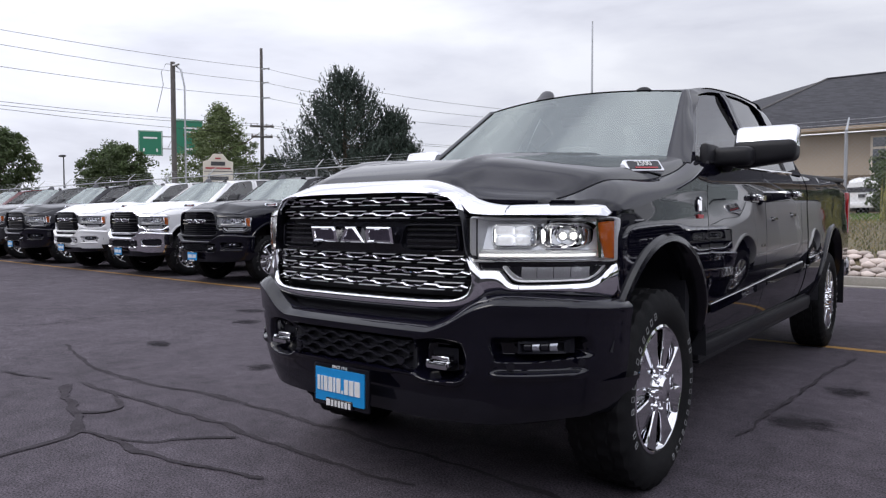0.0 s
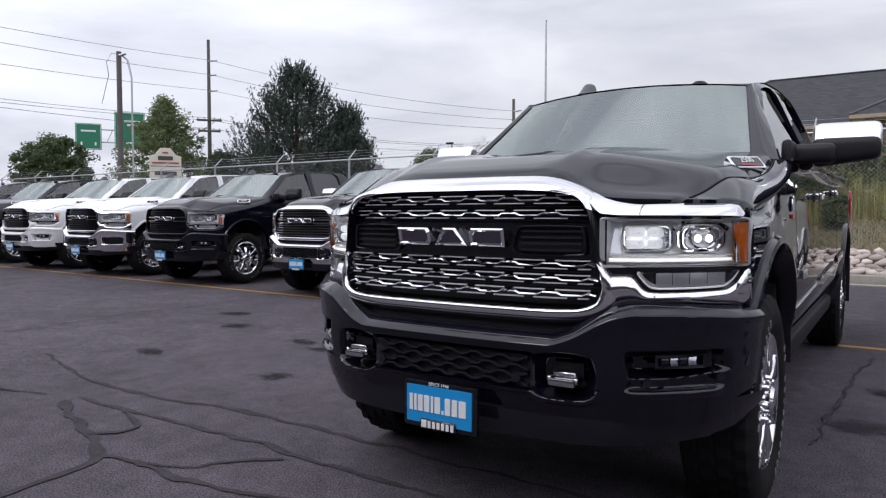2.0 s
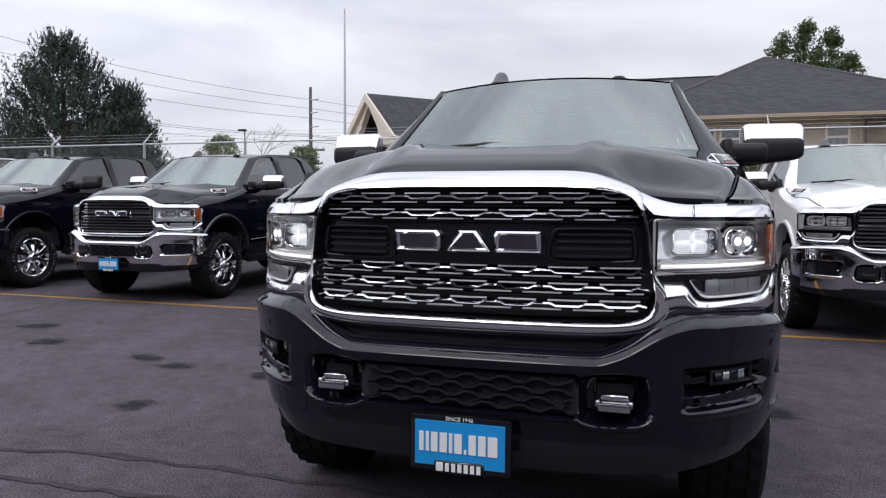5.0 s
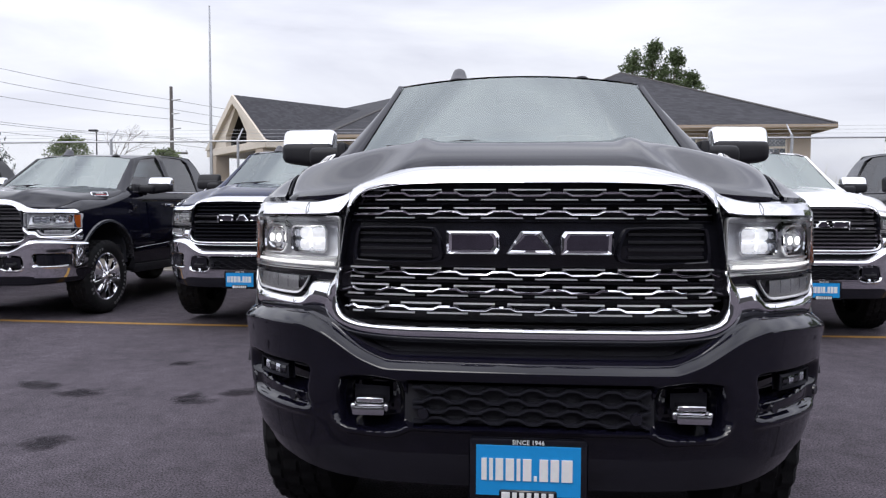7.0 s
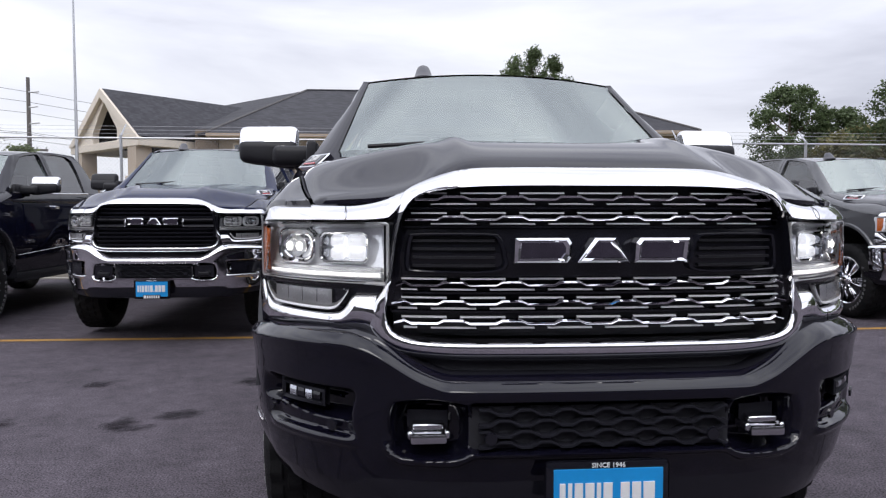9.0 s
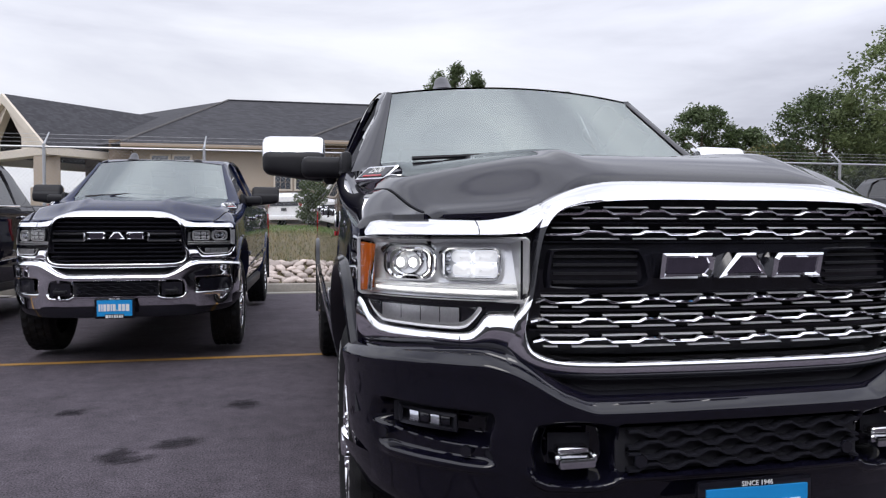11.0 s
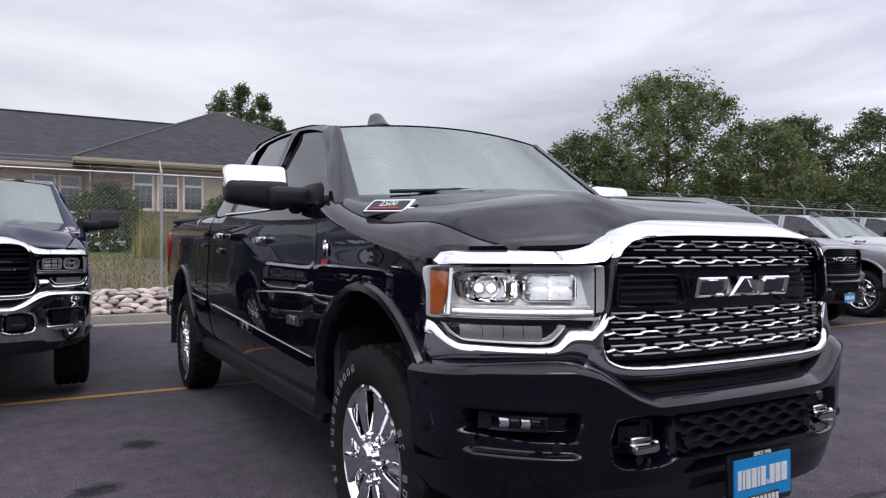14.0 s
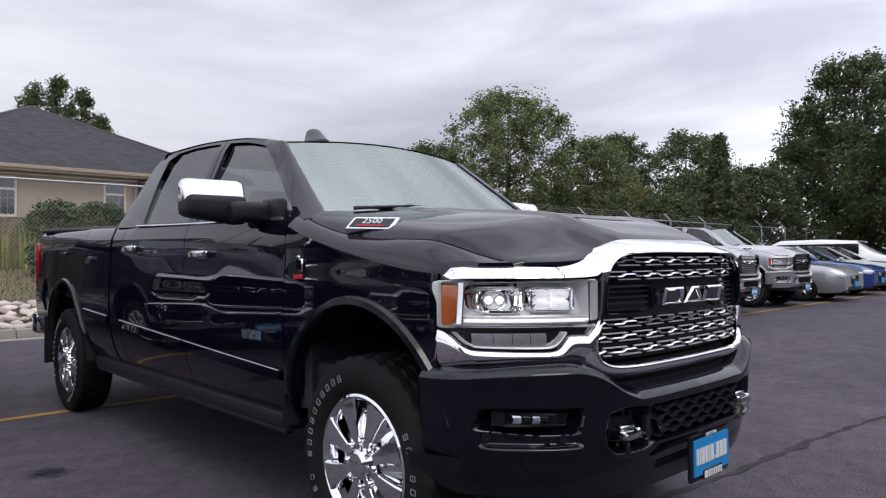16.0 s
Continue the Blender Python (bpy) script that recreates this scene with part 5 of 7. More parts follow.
    cabin = part("dashboard", lambda: join(box(0, 0.80, 1.32, 1.5, 0.42, 0.22, 0.05, 2), box(0, 1.9, 0.80, 1.6, 2.4, 0.10)), INTERIOR, t, "dark dashboard", None, "dash")
    part("steering_wheel", lambda: moved(tube([(0.18 * math.cos(a), 0, 0.18 * math.sin(a)) for a in np.linspace(0, 2 * math.pi, 24)], 0.016, 6, False), pose(0.38, 1.08, 1.36, -25, 0, 0)), INTERIOR, cabin, "", None, "steer")
    for x in (0.38, -0.38):
        for y in (1.55, 2.35):
            part("seat", lambda: join(box(x, y + 0.12, 1.15, 0.50, 0.16, 0.62, 0.06, 2), box(x, y + 0.16, 1.56, 0.26, 0.10, 0.20, 0.04, 2), box(x, y - 0.15, 0.88, 0.50, 0.5, 0.14, 0.05, 2)), SEAT_MAT, t, "", None, f"seat{x}{y}")
    part("interior_mirror", lambda: box(0.02, 1.03, 1.735, 0.25, 0.03, 0.06, 0.012), PLASTIC, t, "", None, "rearview")
    part("mirror_pod", lambda: box(0.0, 1.06, 1.785, 0.24, 0.08, 0.075, 0.02, 2), PLASTIC, t, "", None, "pod")
    # cargo bed, tailgate and underbody
    part("cargo_bed", lambda: join(box(0, 4.03, 0.96, 1.72, 2.08, 0.06), box(0, 2.985, 1.22, 1.74, 0.04, 0.48), *[box(0.87 * s, 4.03, 1.24, 0.05, 2.1, 0.46) for s in (1, -1)]), DARK, t, "", None, "bed")
    for s in (1, -1):
        part("bed_rail", lambda: side(tube([(0.868, y, BELT(y) - 0.004) for y in np.linspace(2.97, 5.1, 8)], 0.022, 8), s), PLASTIC, t, "", None, f"bedrail{s}")
    part("tailgate", lambda: box(0, 5.11, 1.24, 1.62, 0.07, 0.56, 0.02, 2), paint, t, "", None, "tailgate")
    part("rear_bumper", lambda: box(0, 5.25, 0.66, 1.86, 0.20, 0.20, 0.04, 2), CHROME, t, "", None, "rearbumper")
    part("underbody", lambda: join(box(0, 2.3, 0.66, 1.70, 4.0, 0.22), box(0, -0.30, 0.90, 1.04, 0.95, 0.52), box(0, 0.0, 0.421, 1.4, 0.12, 0.12), box(0, 4.10, 0.421, 1.4, 0.14, 0.14), box(0, 4.1, 0.46, 0.3, 0.3, 0.3, 0.1),
         *[box(0.42 * s, 2.2, 0.62, 0.10, 5.8, 0.16) for s in (1, -1)], box(0, 0.45, 0.95, 1.76, 0.06, 0.75), box(0, 4.75, 0.70, 1.3, 0.3, 0.2)), DARK, t, "", None, "under")
    return t


# ---- ground ----
def bank_z(x, y):
    """The land: the lot is level, a bank rises behind the kerb to the lawn."""
    z = 0.13 + 0.33 * smooth(10.95, 12.5, y) + 0.60 * smooth(12.4, 16.8, y) + 0.020 * min(max(y - 15.5, 0.0), 18.0)
    return z + 0.0065 * min(max(abs(x) - 3, 0), 60) if y > 10.9 else -0.05


def lot_z(x):
    """The car park rises gently to both ends."""
    return 0.0065 * (math.sqrt(max(abs(x) - 3.0, 0.0) ** 2 + 1.0) - 1.0)


def terrain():
    xs = [-3000, -900, -300, -120] + list(np.linspace(-80, 80, 81)) + [120, 300, 900, 3000]
    ys = [-3000, -600, -150, -60, 0, 8, 10.85, 10.9] + list(np.linspace(10.95, 19, 24)) + [22, 26, 32, 45, 70, 150, 500, 1500, 4000]
    v = [(x, y, bank_z(x, y) + (0.03 * noise.noise((x * 0.7, y * 0.7, 0)) if 12.6 < y < 50 else 0)) for y in ys for x in xs]
    w = len(xs)
    return v, [(j * w + i, j * w + i + 1, (j + 1) * w + i + 1, (j + 1) * w + i) for j in range(len(ys) - 1) for i in range(w - 1)]


ground = tagged(part("ground", terrain, SOIL), "dry grassy ground rising behind the kerb", "ground", kind="structure")
lot = tagged(part("pavement", lambda: grid(760, 12, lambda u, v: (-90 + 190 * u, -60 + 70.72 * v, lot_z(-90 + 190 * u))), ASPHALT), "dark weathered asphalt car park", "asphalt", kind="structure")
kerb = thing("kerb", pose(0, 0, 0), "pale concrete kerb along the car park", "kerb", kind="structure")
for i in range(44):
    x = -66 + i * 3.0
    part("kerb_block", lambda: join(box(1.5, 10.83, 0.045, 2.99, 0.20, 0.23, 0.018, 2), box(1.5, 10.60, 0.004, 2.99, 0.28, 0.02)), CONCRETE, kerb, "", Matrix.Translation((x, 0, lot_z(x + 1.5))), "kerbblock")
row_line = part("parking_line", lambda: grid(120, 1, lambda u, v: (-70 + 150 * u, 4.05 + 0.10 * v + 0.010 * noise.noise((u * 90, v, 0)), lot_z(-70 + 150 * u) + 0.003)), YELLOW)
tagged(row_line, "worn yellow line across the parking row", "road marking", kind="structure")


# ---- the parked trucks ----
hero = truck(pose(0, 0, 0), PAINT_BLACK, "black crew pickup truck with chrome grille and lit headlamps", "rungs", "paint", "chrome", FLARE, True, detail=True)
ROW_Y = 4.78
ROW = "trucks parked in a row"
truck(pose(-2.61, ROW_Y - 0.15, 0.04), PAINT_NAVY, "navy black pickup with black grille and chrome bumper", "dark_bars", "chrome", "black", None, group=ROW, lamp="dark")
truck(pose(-5.55, ROW_Y, lot_z(-5.55)), PAINT_BLACK, "black pickup with chrome bar grille and chrome bumper", "bright_bars", "chrome", "chrome", PAINT_GREY, group=ROW)
truck(pose(-8.62, ROW_Y, lot_z(-8.62)), PAINT_BLACK, "all black pickup with black bumper and grille", "dark_bars", "paint", "black", None, group=ROW, surround=GLOSS_BLACK, number="3500")
truck(pose(-11.15, ROW_Y, lot_z(-11.15)), PAINT_WHITE, "white pickup with black grille and chrome bumper", "dark_bars", "chrome", "black", None, group=ROW, number="3500")
truck(pose(-13.6, ROW_Y, lot_z(-13.6)), PAINT_WHITE, "white pickup with white painted bumper", "dark_bars", "paint", "black", None, group=ROW, surround=PAINT_WHITE)
truck(pose(-16.3, ROW_Y, lot_z(-16.3)), PAINT_BLACK, "black pickup with black grille in the row", "dark_bars", "paint", "black", None, group=ROW, surround=GLOSS_BLACK)
truck(pose(-19.0, ROW_Y, lot_z(-19.0)), PAINT_GREY, "dark grey pickup at the row's far part", "dark_bars", "paint", "black", None, group=ROW, surround=PAINT_GREY)
truck(pose(-21.8, ROW_Y, lot_z(-21.8)), PAINT_MAROON, "maroon pickup at the row's end", "dark_bars", "chrome", "black", None, group=ROW)
truck(pose(2.82, ROW_Y - 0.06, lot_z(2.82)), PAINT_WHITE, "white pickup with chrome bar grille and bumper", "bright_bars", "chrome", "chrome", None, group=ROW, lamp="dark")
truck(pose(5.62, ROW_Y + 0.1, lot_z(5.62)), PAINT_GREY, "dark grey pickup with chrome bumper", "dark_bars", "chrome", "black", None, group=ROW, number="3500")
truck(pose(8.75, ROW_Y, lot_z(8.75)), PAINT_GREY, "dark grey pickup with black grille", "dark_bars", "paint", "black", None, group=ROW, surround=PAINT_GREY, bumper_mat=GLOSS_BLACK)
truck(pose(11.7, ROW_Y, lot_z(11.7)), PAINT_SILVER, "silver pickup with chrome bar grille", "bright_bars", "paint", "black", None, group=ROW, surround=PAINT_SILVER)
truck(pose(14.6, ROW_Y, lot_z(14.6)), PAINT_SILVER, "silver pickup with black grille", "dark_bars", "paint", "black", None, group=ROW, surround=PAINT_SILVER)


# ---- surface wear on the car park ----
def crack(points, width, lift, name="asphalt_crack"):
    line = resample([(*p, 0.0) for p in points], max(24, int(22 * len(points))))
    rows = [[], []]
    for i, p in enumerate(line):
        a, b = Vector(line[max(i - 1, 0)]), Vector(line[min(i + 1, len(line) - 1)])
        n = (b - a).cross(Vector((0, 0, 1))).normalized()
        w = width * 1.0 * (0.35 + 1.1 * abs(noise.noise((p[0] * 3, p[1] * 3, 1)))) * (0.25 if i in (0, len(line) - 1) else 1)
        j = 0.03 * noise.noise((p[0] * 5, p[1] * 5, 5)) + 0.01 * noise.noise((p[0] * 21, p[1] * 21, 5))
        for row, s in ((0, 1), (1, -1)):
            q = Vector(p) + n * (s * w + j)
            rows[row].append((q.x, q.y, lot_z(q.x) + 0.0025 + lift))
    return tagged(part(name, ring(*rows, closed=False), TAR), "dark sealed crack in the asphalt", "crack", kind="structure")


for n_crack, (pts, w) in enumerate(((((-6.15, 0.0), (-5.9, 0.34), (-6.0, 1.13), (-6.09, 1.9), (-6.0, 2.7), (-6.18, 4.0)), 0.018),
               (((-4.54, -0.04), (-3.45, -0.32), (-2.68, -0.36), (-2.0, -0.28), (-1.35, -0.26), (-0.75, -0.28), (0.2, -0.32), (1.55, -0.45), (2.59, -0.50), (3.6, -0.63)), 0.032),
               (((-2.95, -0.62), (-2.47, -0.63), (-1.81, -0.61), (-1.36, -0.60), (-0.86, -0.64), (-0.41, -0.65), (0.10, -0.64)), 0.030),
               (((-2.95, -0.70), (-2.72, -0.83), (-2.19, -1.0), (-1.82, -1.16), (-1.75, -1.39), (-1.73, -1.56), (-1.62, -2.1)), 0.044),
               (((-1.85, -1.14), (-1.54, -1.10), (-1.24, -1.12), (-0.88, -1.06), (-0.48, -0.97)), 0.026), (((-1.70, -1.12), (-1.35, -1.02), (-1.27, -0.89), (-1.06, -0.69)), 0.018),
               (((-2.47, -0.63), (-2.10, -0.80), (-2.19, -1.0)), 0.022), (((-4.6, -1.3), (-3.9, -0.9), (-3.2, -0.70)), 0.014),
               (((3.6, -0.63), (6.0, -0.2), (9.0, 0.3)), 0.018), (((1.0, 0.9), (1.11, 2.8), (1.2, 3.6)), 0.014))):
    crack(pts, w, 0.0009 * n_crack)


def stain(x, y, rx, ry, seed):
    m = Matrix.Translation((x, y, lot_z(x) + 0.0025)) @ Matrix.Rotation(seed, 4, "Z") @ Matrix.Diagonal((rx * 1.5, ry * 1.5, 1, 1))
    disc = [(math.cos(a), math.sin(a), 0.0) for a in np.linspace(0, 2 * math.pi, 33)[:-1]]
    return tagged(part("oil_stain", (disc, [tuple(range(32))]), STAIN, None, "", m, "stain"), "faint dark oil stain on the asphalt", "stain", kind="structure")


for k, (x, y, rx, ry) in enumerate(((-2.78, 1.39, 0.16, 0.10), (-2.03, 1.35, 0.10, 0.12), (-2.36, 0.46, 0.12, 0.12), (-3.16, 1.55, 0.2, 0.1), (-1.76, 1.51, 0.14, 0.10), (-1.47, 2.31, 0.13, 0.12),
                                    (-2.53, 2.30, 0.10, 0.09), (-1.95, 1.27, 0.13, 0.07), (1.31, 2.34, 0.12, 0.16), (1.2, 1.4, 0.2, 0.15), (-4.4, 1.8, 0.2, 0.16), (-5.1, 2.4, 0.22, 0.15), (3.2, 1.5, 0.22, 0.2), (-3.9, 0.5, 0.2, 0.1))):
    stain(x, y, rx, ry, 0.3 * math.sin(k * 3.7))


# ---- fence ----
RAIL_Z = 2.80
fence = thing("fence", pose(0, 0, 0), "galvanised chain link fence with barbed wire arms", "fence", kind="structure")
POST_X = [-0.08 + 3.0 * k for k in range(-22, 22)]
for x in POST_X:
    part("fence_post", lambda: join(tube([(0, 12.4, 0.2), (0, 12.4, 2.86)], 0.032, 8), tube([(0, 12.4, 2.84), (0.0, 12.70, 3.12)], [0.022, 0.013], 6)), GALV, fence, "", Matrix.Translation((x, 0, 0)), "fpost")
for x in POST_X[:-1]:
    part("top_rail", lambda: tube([(0, 12.4, RAIL_Z), (1.5, 12.4, RAIL_Z), (3.0, 12.4, RAIL_Z)], 0.021, 8, False), GALV, fence, "", Matrix.Translation((x, 0, 0)), "frail")
for k in range(3):
    part("barbed_wire", tube([(POST_X[0], 12.46 + 0.10 * k, 2.9 + 0.09 * k), (POST_X[-1], 12.46 + 0.10 * k, 2.9 + 0.09 * k)], 0.003, 4, False), GALV, fence)


def link_mesh():
    """Woven wire: two sets of slanting wires."""
    v, f = [], []
    x0, x1, z0, z1, d, w = POST_X[0], POST_X[-1], 0.45, RAIL_Z, 0.082, 0.0014
    h = z1 - z0
    for k in range(int((x1 - x0 + h) / d)):
        for s in (1, -1):
            xa = x0 + k * d - (h if s > 0 else 0)
            a, b = Vector((xa, 12.4, z0)), Vector((xa + h, 12.4, z1))
            if s < 0:
                a, b = Vector((x0 + k * d, 12.402, z0)), Vector((x0 + k * d - h, 12.402, z1))
            n = (b - a).cross(Vector((0, 1, 0))).normalized() * w
            i = len(v)
            v += [tuple(a + n), tuple(a - n), tuple(b - n), tuple(b + n), tuple(a + Vector((0, w, 0))), tuple(b + Vector((0, w, 0)))]
            f += [(i, i + 1, i + 2, i + 3), (i + 1, i + 4, i + 5, i + 2), (i + 4, i, i + 3, i + 5)]
    return v, f


tagged(part("chain_link", link_mesh, GALV, fence), kind="stuff")

# ---- cobbles and grass on the bank ----
rng = random.Random(5)


def pebble(seed):
    r = random.Random(seed)
    bm = bmesh.new()
    bmesh.ops.create_icosphere(bm, subdivisions=1, radius=1.0)
    for p in bm.verts:
        p.co *= 1 + r.uniform(-0.14, 0.14)
    bm.verts.index_update()
    out = [tuple(p.co) for p in bm.verts], [tuple(p.index for p in q.verts) for q in bm.faces]
    bm.free()
    return out


PEBBLES = [pebble(k) for k in range(8)]
bed = thing("stone_bed", pose(0, 0, 0), "pale rounded river cobbles behind the kerb", "stones", kind="structure")
far_stones = []
count = 0
for i in range(330):
    for j in range(7):
        x = -42 + i * 0.235 + rng.uniform(-0.07, 0.07) + 0.1 * (j % 2)
        y = 11.0 + j * 0.215 + rng.uniform(-0.05, 0.05)
        a, b, c = rng.uniform(0.12, 0.21), rng.uniform(0.09, 0.14), rng.uniform(0.05, 0.085)
        m = Matrix.Translation((x, y, bank_z(x, y) + 0.03 + c * 0.3)) @ Euler((rng.uniform(-0.3, 0.3), rng.uniform(-0.3, 0.3), rng.uniform(0, 3))).to_matrix().to_4x4() @ Matrix.Diagonal((a, b, c, 1))
        k = rng.randrange(8)
        if -4.6 < x < 4.9 and count < 298:
            part("cobble", PEBBLES[k], COBBLE, bed, "", m, f"cobble{k}", 80)
            count += 1
        else:
            far_stones.append(moved(PEBBLES[k], m))
tagged(part("cobbles", join(*far_stones), COBBLE, bed, "", None, None, 80), kind="stuff")


def tufts(n, x0, x1, y0, y1, tall, wide, seed, lean=0.5):
    """Grass: single bent blades."""
    r = random.Random(seed)
    v, f = [], []
    for _ in range(n):
        x, y = r.uniform(x0, x1), r.uniform(y0, y1)
        z, h, a = bank_z(x, y), tall * r.uniform(0.35, 1.1) * (0.75 + 0.5 * noise.noise((x * 1.1, y * 1.1, seed))), r.uniform(0, 6.3)
        dx, dy, w = math.cos(a), math.sin(a), wide * r.uniform(0.6, 1.2)
        l1, l2 = lean * h * 0.25 * r.random(), lean * h * r.uniform(0.3, 0.9)
        k = len(v)
        v += [(x - dy * w, y + dx * w, z), (x + dy * w, y - dx * w, z), (x + dx * l1 + dy * w * 0.7, y + dy * l1 - dx * w * 0.7, z + h * 0.55),
              (x + dx * l1 - dy * w * 0.7, y + dy * l1 + dx * w * 0.7, z + h * 0.55), (x + dx * l2, y + dy * l2, z + h)]
        f += [(k, k + 1, k + 2, k + 3), (k + 3, k + 2, k + 4)]
    return v, f


tagged(part("grass", tufts(30000, -22, 26, 12.35, 17.5, 0.13, 0.010, 1), GRASS), "patchy green grass on the bank", "grass", kind="stuff")
tagged(part("dry_grass", tufts(22000, -22, 26, 12.3, 17.0, 0.15, 0.008, 2), DRY_GRASS), "dry straw coloured grass on the bank", "grass", kind="stuff")
tagged(part("lawn", tufts(30000, -20, 24, 16.8, 32, 0.09, 0.018, 3), LAWN), "mown green lawn by the building", "grass", kind="stuff")
for k, (x0, x1, y0, y1, n) in enumerate(((0.1, 5.2, 17.2, 19.6, 1300), (-0.05, 0.95, 17.5, 19.2, 320), (5.2, 9.5, 17, 19.5, 700))):
    reed = tufts(n, x0, x1, y0, y1, 1.55, 0.013, 20 + k, 0.30)
    tagged(part("tall_grass", reed, material("reed_grass", (0.23, 0.22, 0.075), 0.8, vary=0.35, scale=0.8, by_island=0.6) if k == 0 else bpy.data.materials["reed_grass"]), "tall yellow green grass clump on the bank", "tall grass", kind="stuff")


# ---- trees and shrubs ----
LEAF = leafy(material("broad_leaves", (0.085, 0.118, 0.050), 0.6, vary=0.3, scale=0.5, by_island=0.35))
LEAF_LIGHT = leafy(material("light_leaves", (0.135, 0.172, 0.072), 0.6, vary=0.3, scale=0.5, by_island=0.35))
LEAF_OLIVE = leafy(material("olive_leaves", (0.16, 0.15, 0.06), 0.6, vary=0.3, scale=0.5, by_island=0.35))
NEEDLE = material("pine_needles", (0.022, 0.038, 0.027), 0.65, vary=0.25, scale=0.5, by_island=0.5)


def leaf(v, f, p, size, r, long=1.6, up=0.0):
    a = Vector((r.gauss(0, 1), r.gauss(0, 1), r.gauss(0, 0.7) + up)).normalized()
    b = a.cross(Vector((r.gauss(0, 1), r.gauss(0, 1), r.gauss(0, 1)))).normalized()
    k = len(v)
    s = size * r.uniform(0.6, 1.3)
    for q in (-a * s * long * 0.5, b * s * 0.42, a * s * long * 0.5, -b * s * 0.42):
        v.append(tuple(p + q))
    f.append((k, k + 1, k + 2, k + 3))


def limbs(height, spread, seed, n=9, thick=0.16):
    r = random.Random(seed)
    shapes = [tube([(0, 0, -0.4), (0.05, 0.02, height * 0.35), (0.1 * r.uniform(-1, 1), 0.1, height * 0.62), (0.2 * r.uniform(-1, 1), 0.0, height * 0.9)], [thick, thick * 0.8, thick * 0.5, thick * 0.15], 8)]
    for k in range(n):
        a, z = r.uniform(0, 6.3), height * r.uniform(0.22, 0.7)
        e = spread * r.uniform(0.5, 0.9)
        shapes.append(tube([(0, 0, z), (math.cos(a) * e * 0.5, math.sin(a) * e * 0.5, z + height * 0.10), (math.cos(a) * e, math.sin(a) * e, z + height * r.uniform(0.12, 0.28))], [thick * 0.45, thick * 0.3, thick * 0.08], 6))
    return join(*shapes)


def crown(height, spread, base, seed, leaves, size, shape="round"):
    """Leaves in many clumps under an uneven outline, with gaps between."""
    r = random.Random(seed)
    v, f = [], []
    clumps = []
    for _ in range(150 if shape == "column" else 260):
        t = r.random()
        z = base + (height - base) * t
        if shape == "round":
            w = spread * math.sqrt(max(0.04, 1 - (abs(t - 0.42) / 0.60) ** 2.2))
        elif shape == "egg":
            w = spread * max(0.05, 1 - (max(t - 0.18, 0.0) / 0.82) ** 1.5) * (0.8 + 0.3 * r.random())
        elif shape == "column":
            w = spread * (0.75 + 0.25 * math.sin(3 * t)) * (1 if t < 0.85 else 0.5)
        else:
            w = spread * (1 - 0.99 * t)
        a, d = r.uniform(0, 6.3), math.sqrt(r.random()) * w
        c = Vector((math.cos(a) * d, math.sin(a) * d, z))
        clumps.append((c, max(spread * r.uniform(0.08, 0.21), 0.55 if shape == "column" else 0.06 + 0.24 * (1 - t) if shape == "cone" else 0.32 if height > 4 else 0.1)))
    for i in range(leaves):
        c, q = clumps[r.randrange(len(clumps))]
        way = Vector((r.gauss(0, 1), r.gauss(0, 1), r.gauss(0, 0.8))).normalized()
        leaf(v, f, c + way * q * r.uniform(0.2, 1.15), size, r)
    return v, f


def tree(x, y, height, spread, seed, mat, label, base=0.22, leaves=9000, size=0.20, shape="round", z0=None):
    z = bank_z(x, y) if z0 is None else z0
    t = thing("tree", pose(x, y, z), label, "tree")
    h = height - z
    part("trunk", limbs(h, spread, seed, thick=0.03 * h * 0.6), BARK, t)
    part("crown", crown(h, spread, h * base, seed + 1, int(leaves * 1.2), size * 0.90, shape), mat, t)
    return t


def pine(x, y, height, spread, seed, label):
    """A broad pine: whorls of limbs that end in upright tufts."""
    r = random.Random(seed)
    z = bank_z(x, y)
    h = height - z
    t = thing("pine_tree", pose(x, y, z), label, "tree")
    v, f, wood = [], [], [tube([(0, 0, -0.3), (0, 0, h * 0.5), (0, 0, h * 0.97)], [0.26, 0.16, 0.03], 8)]
    for k in range(460):
        q = r.random() ** 1.25
        zz = h * (0.06 + 0.90 * q)
        reach = spread * (1 - q) ** 0.72 * r.uniform(0.55, 1.10) + 0.12
        a = r.uniform(0, 6.3)
        way = Vector((math.cos(a), math.sin(a), 0))
        lift = r.uniform(0.25, 0.45)
        if k % 4 == 0:
            wood.append(tube([(0, 0, zz - 0.2), tuple(way * reach * 0.5 + Vector((0, 0, zz - 0.1))), tuple(way * reach + Vector((0, 0, zz + lift * reach * 0.5)))], [0.05, 0.035, 0.012], 5))
        for c in range(int(4 + reach * 2.2)):
            d = 0.24 + 0.76 * math.sqrt(r.random())
            p = way * reach * d + Vector((r.gauss(0, 0.16), r.gauss(0, 0.16), zz + lift * reach * d * d * 0.6 + r.gauss(0, 0.10)))
            up = r.uniform(0.6, 1.5)
            axis = (way * 0.45 + Vector((r.gauss(0, 0.12), r.gauss(0, 0.12), 1.0))).normalized() * up
            for _ in range(11):
                along = r.random()
                leaf(v, f, p + axis * along + Vector((r.gauss(0, 0.06), r.gauss(0, 0.06), r.gauss(0, 0.03))) * (1.15 - along), 0.088, r, 3.2, 1.3)
    part("trunk", join(*wood), BARK, t)
    part("crown", (v, f), NEEDLE, t)
    return t


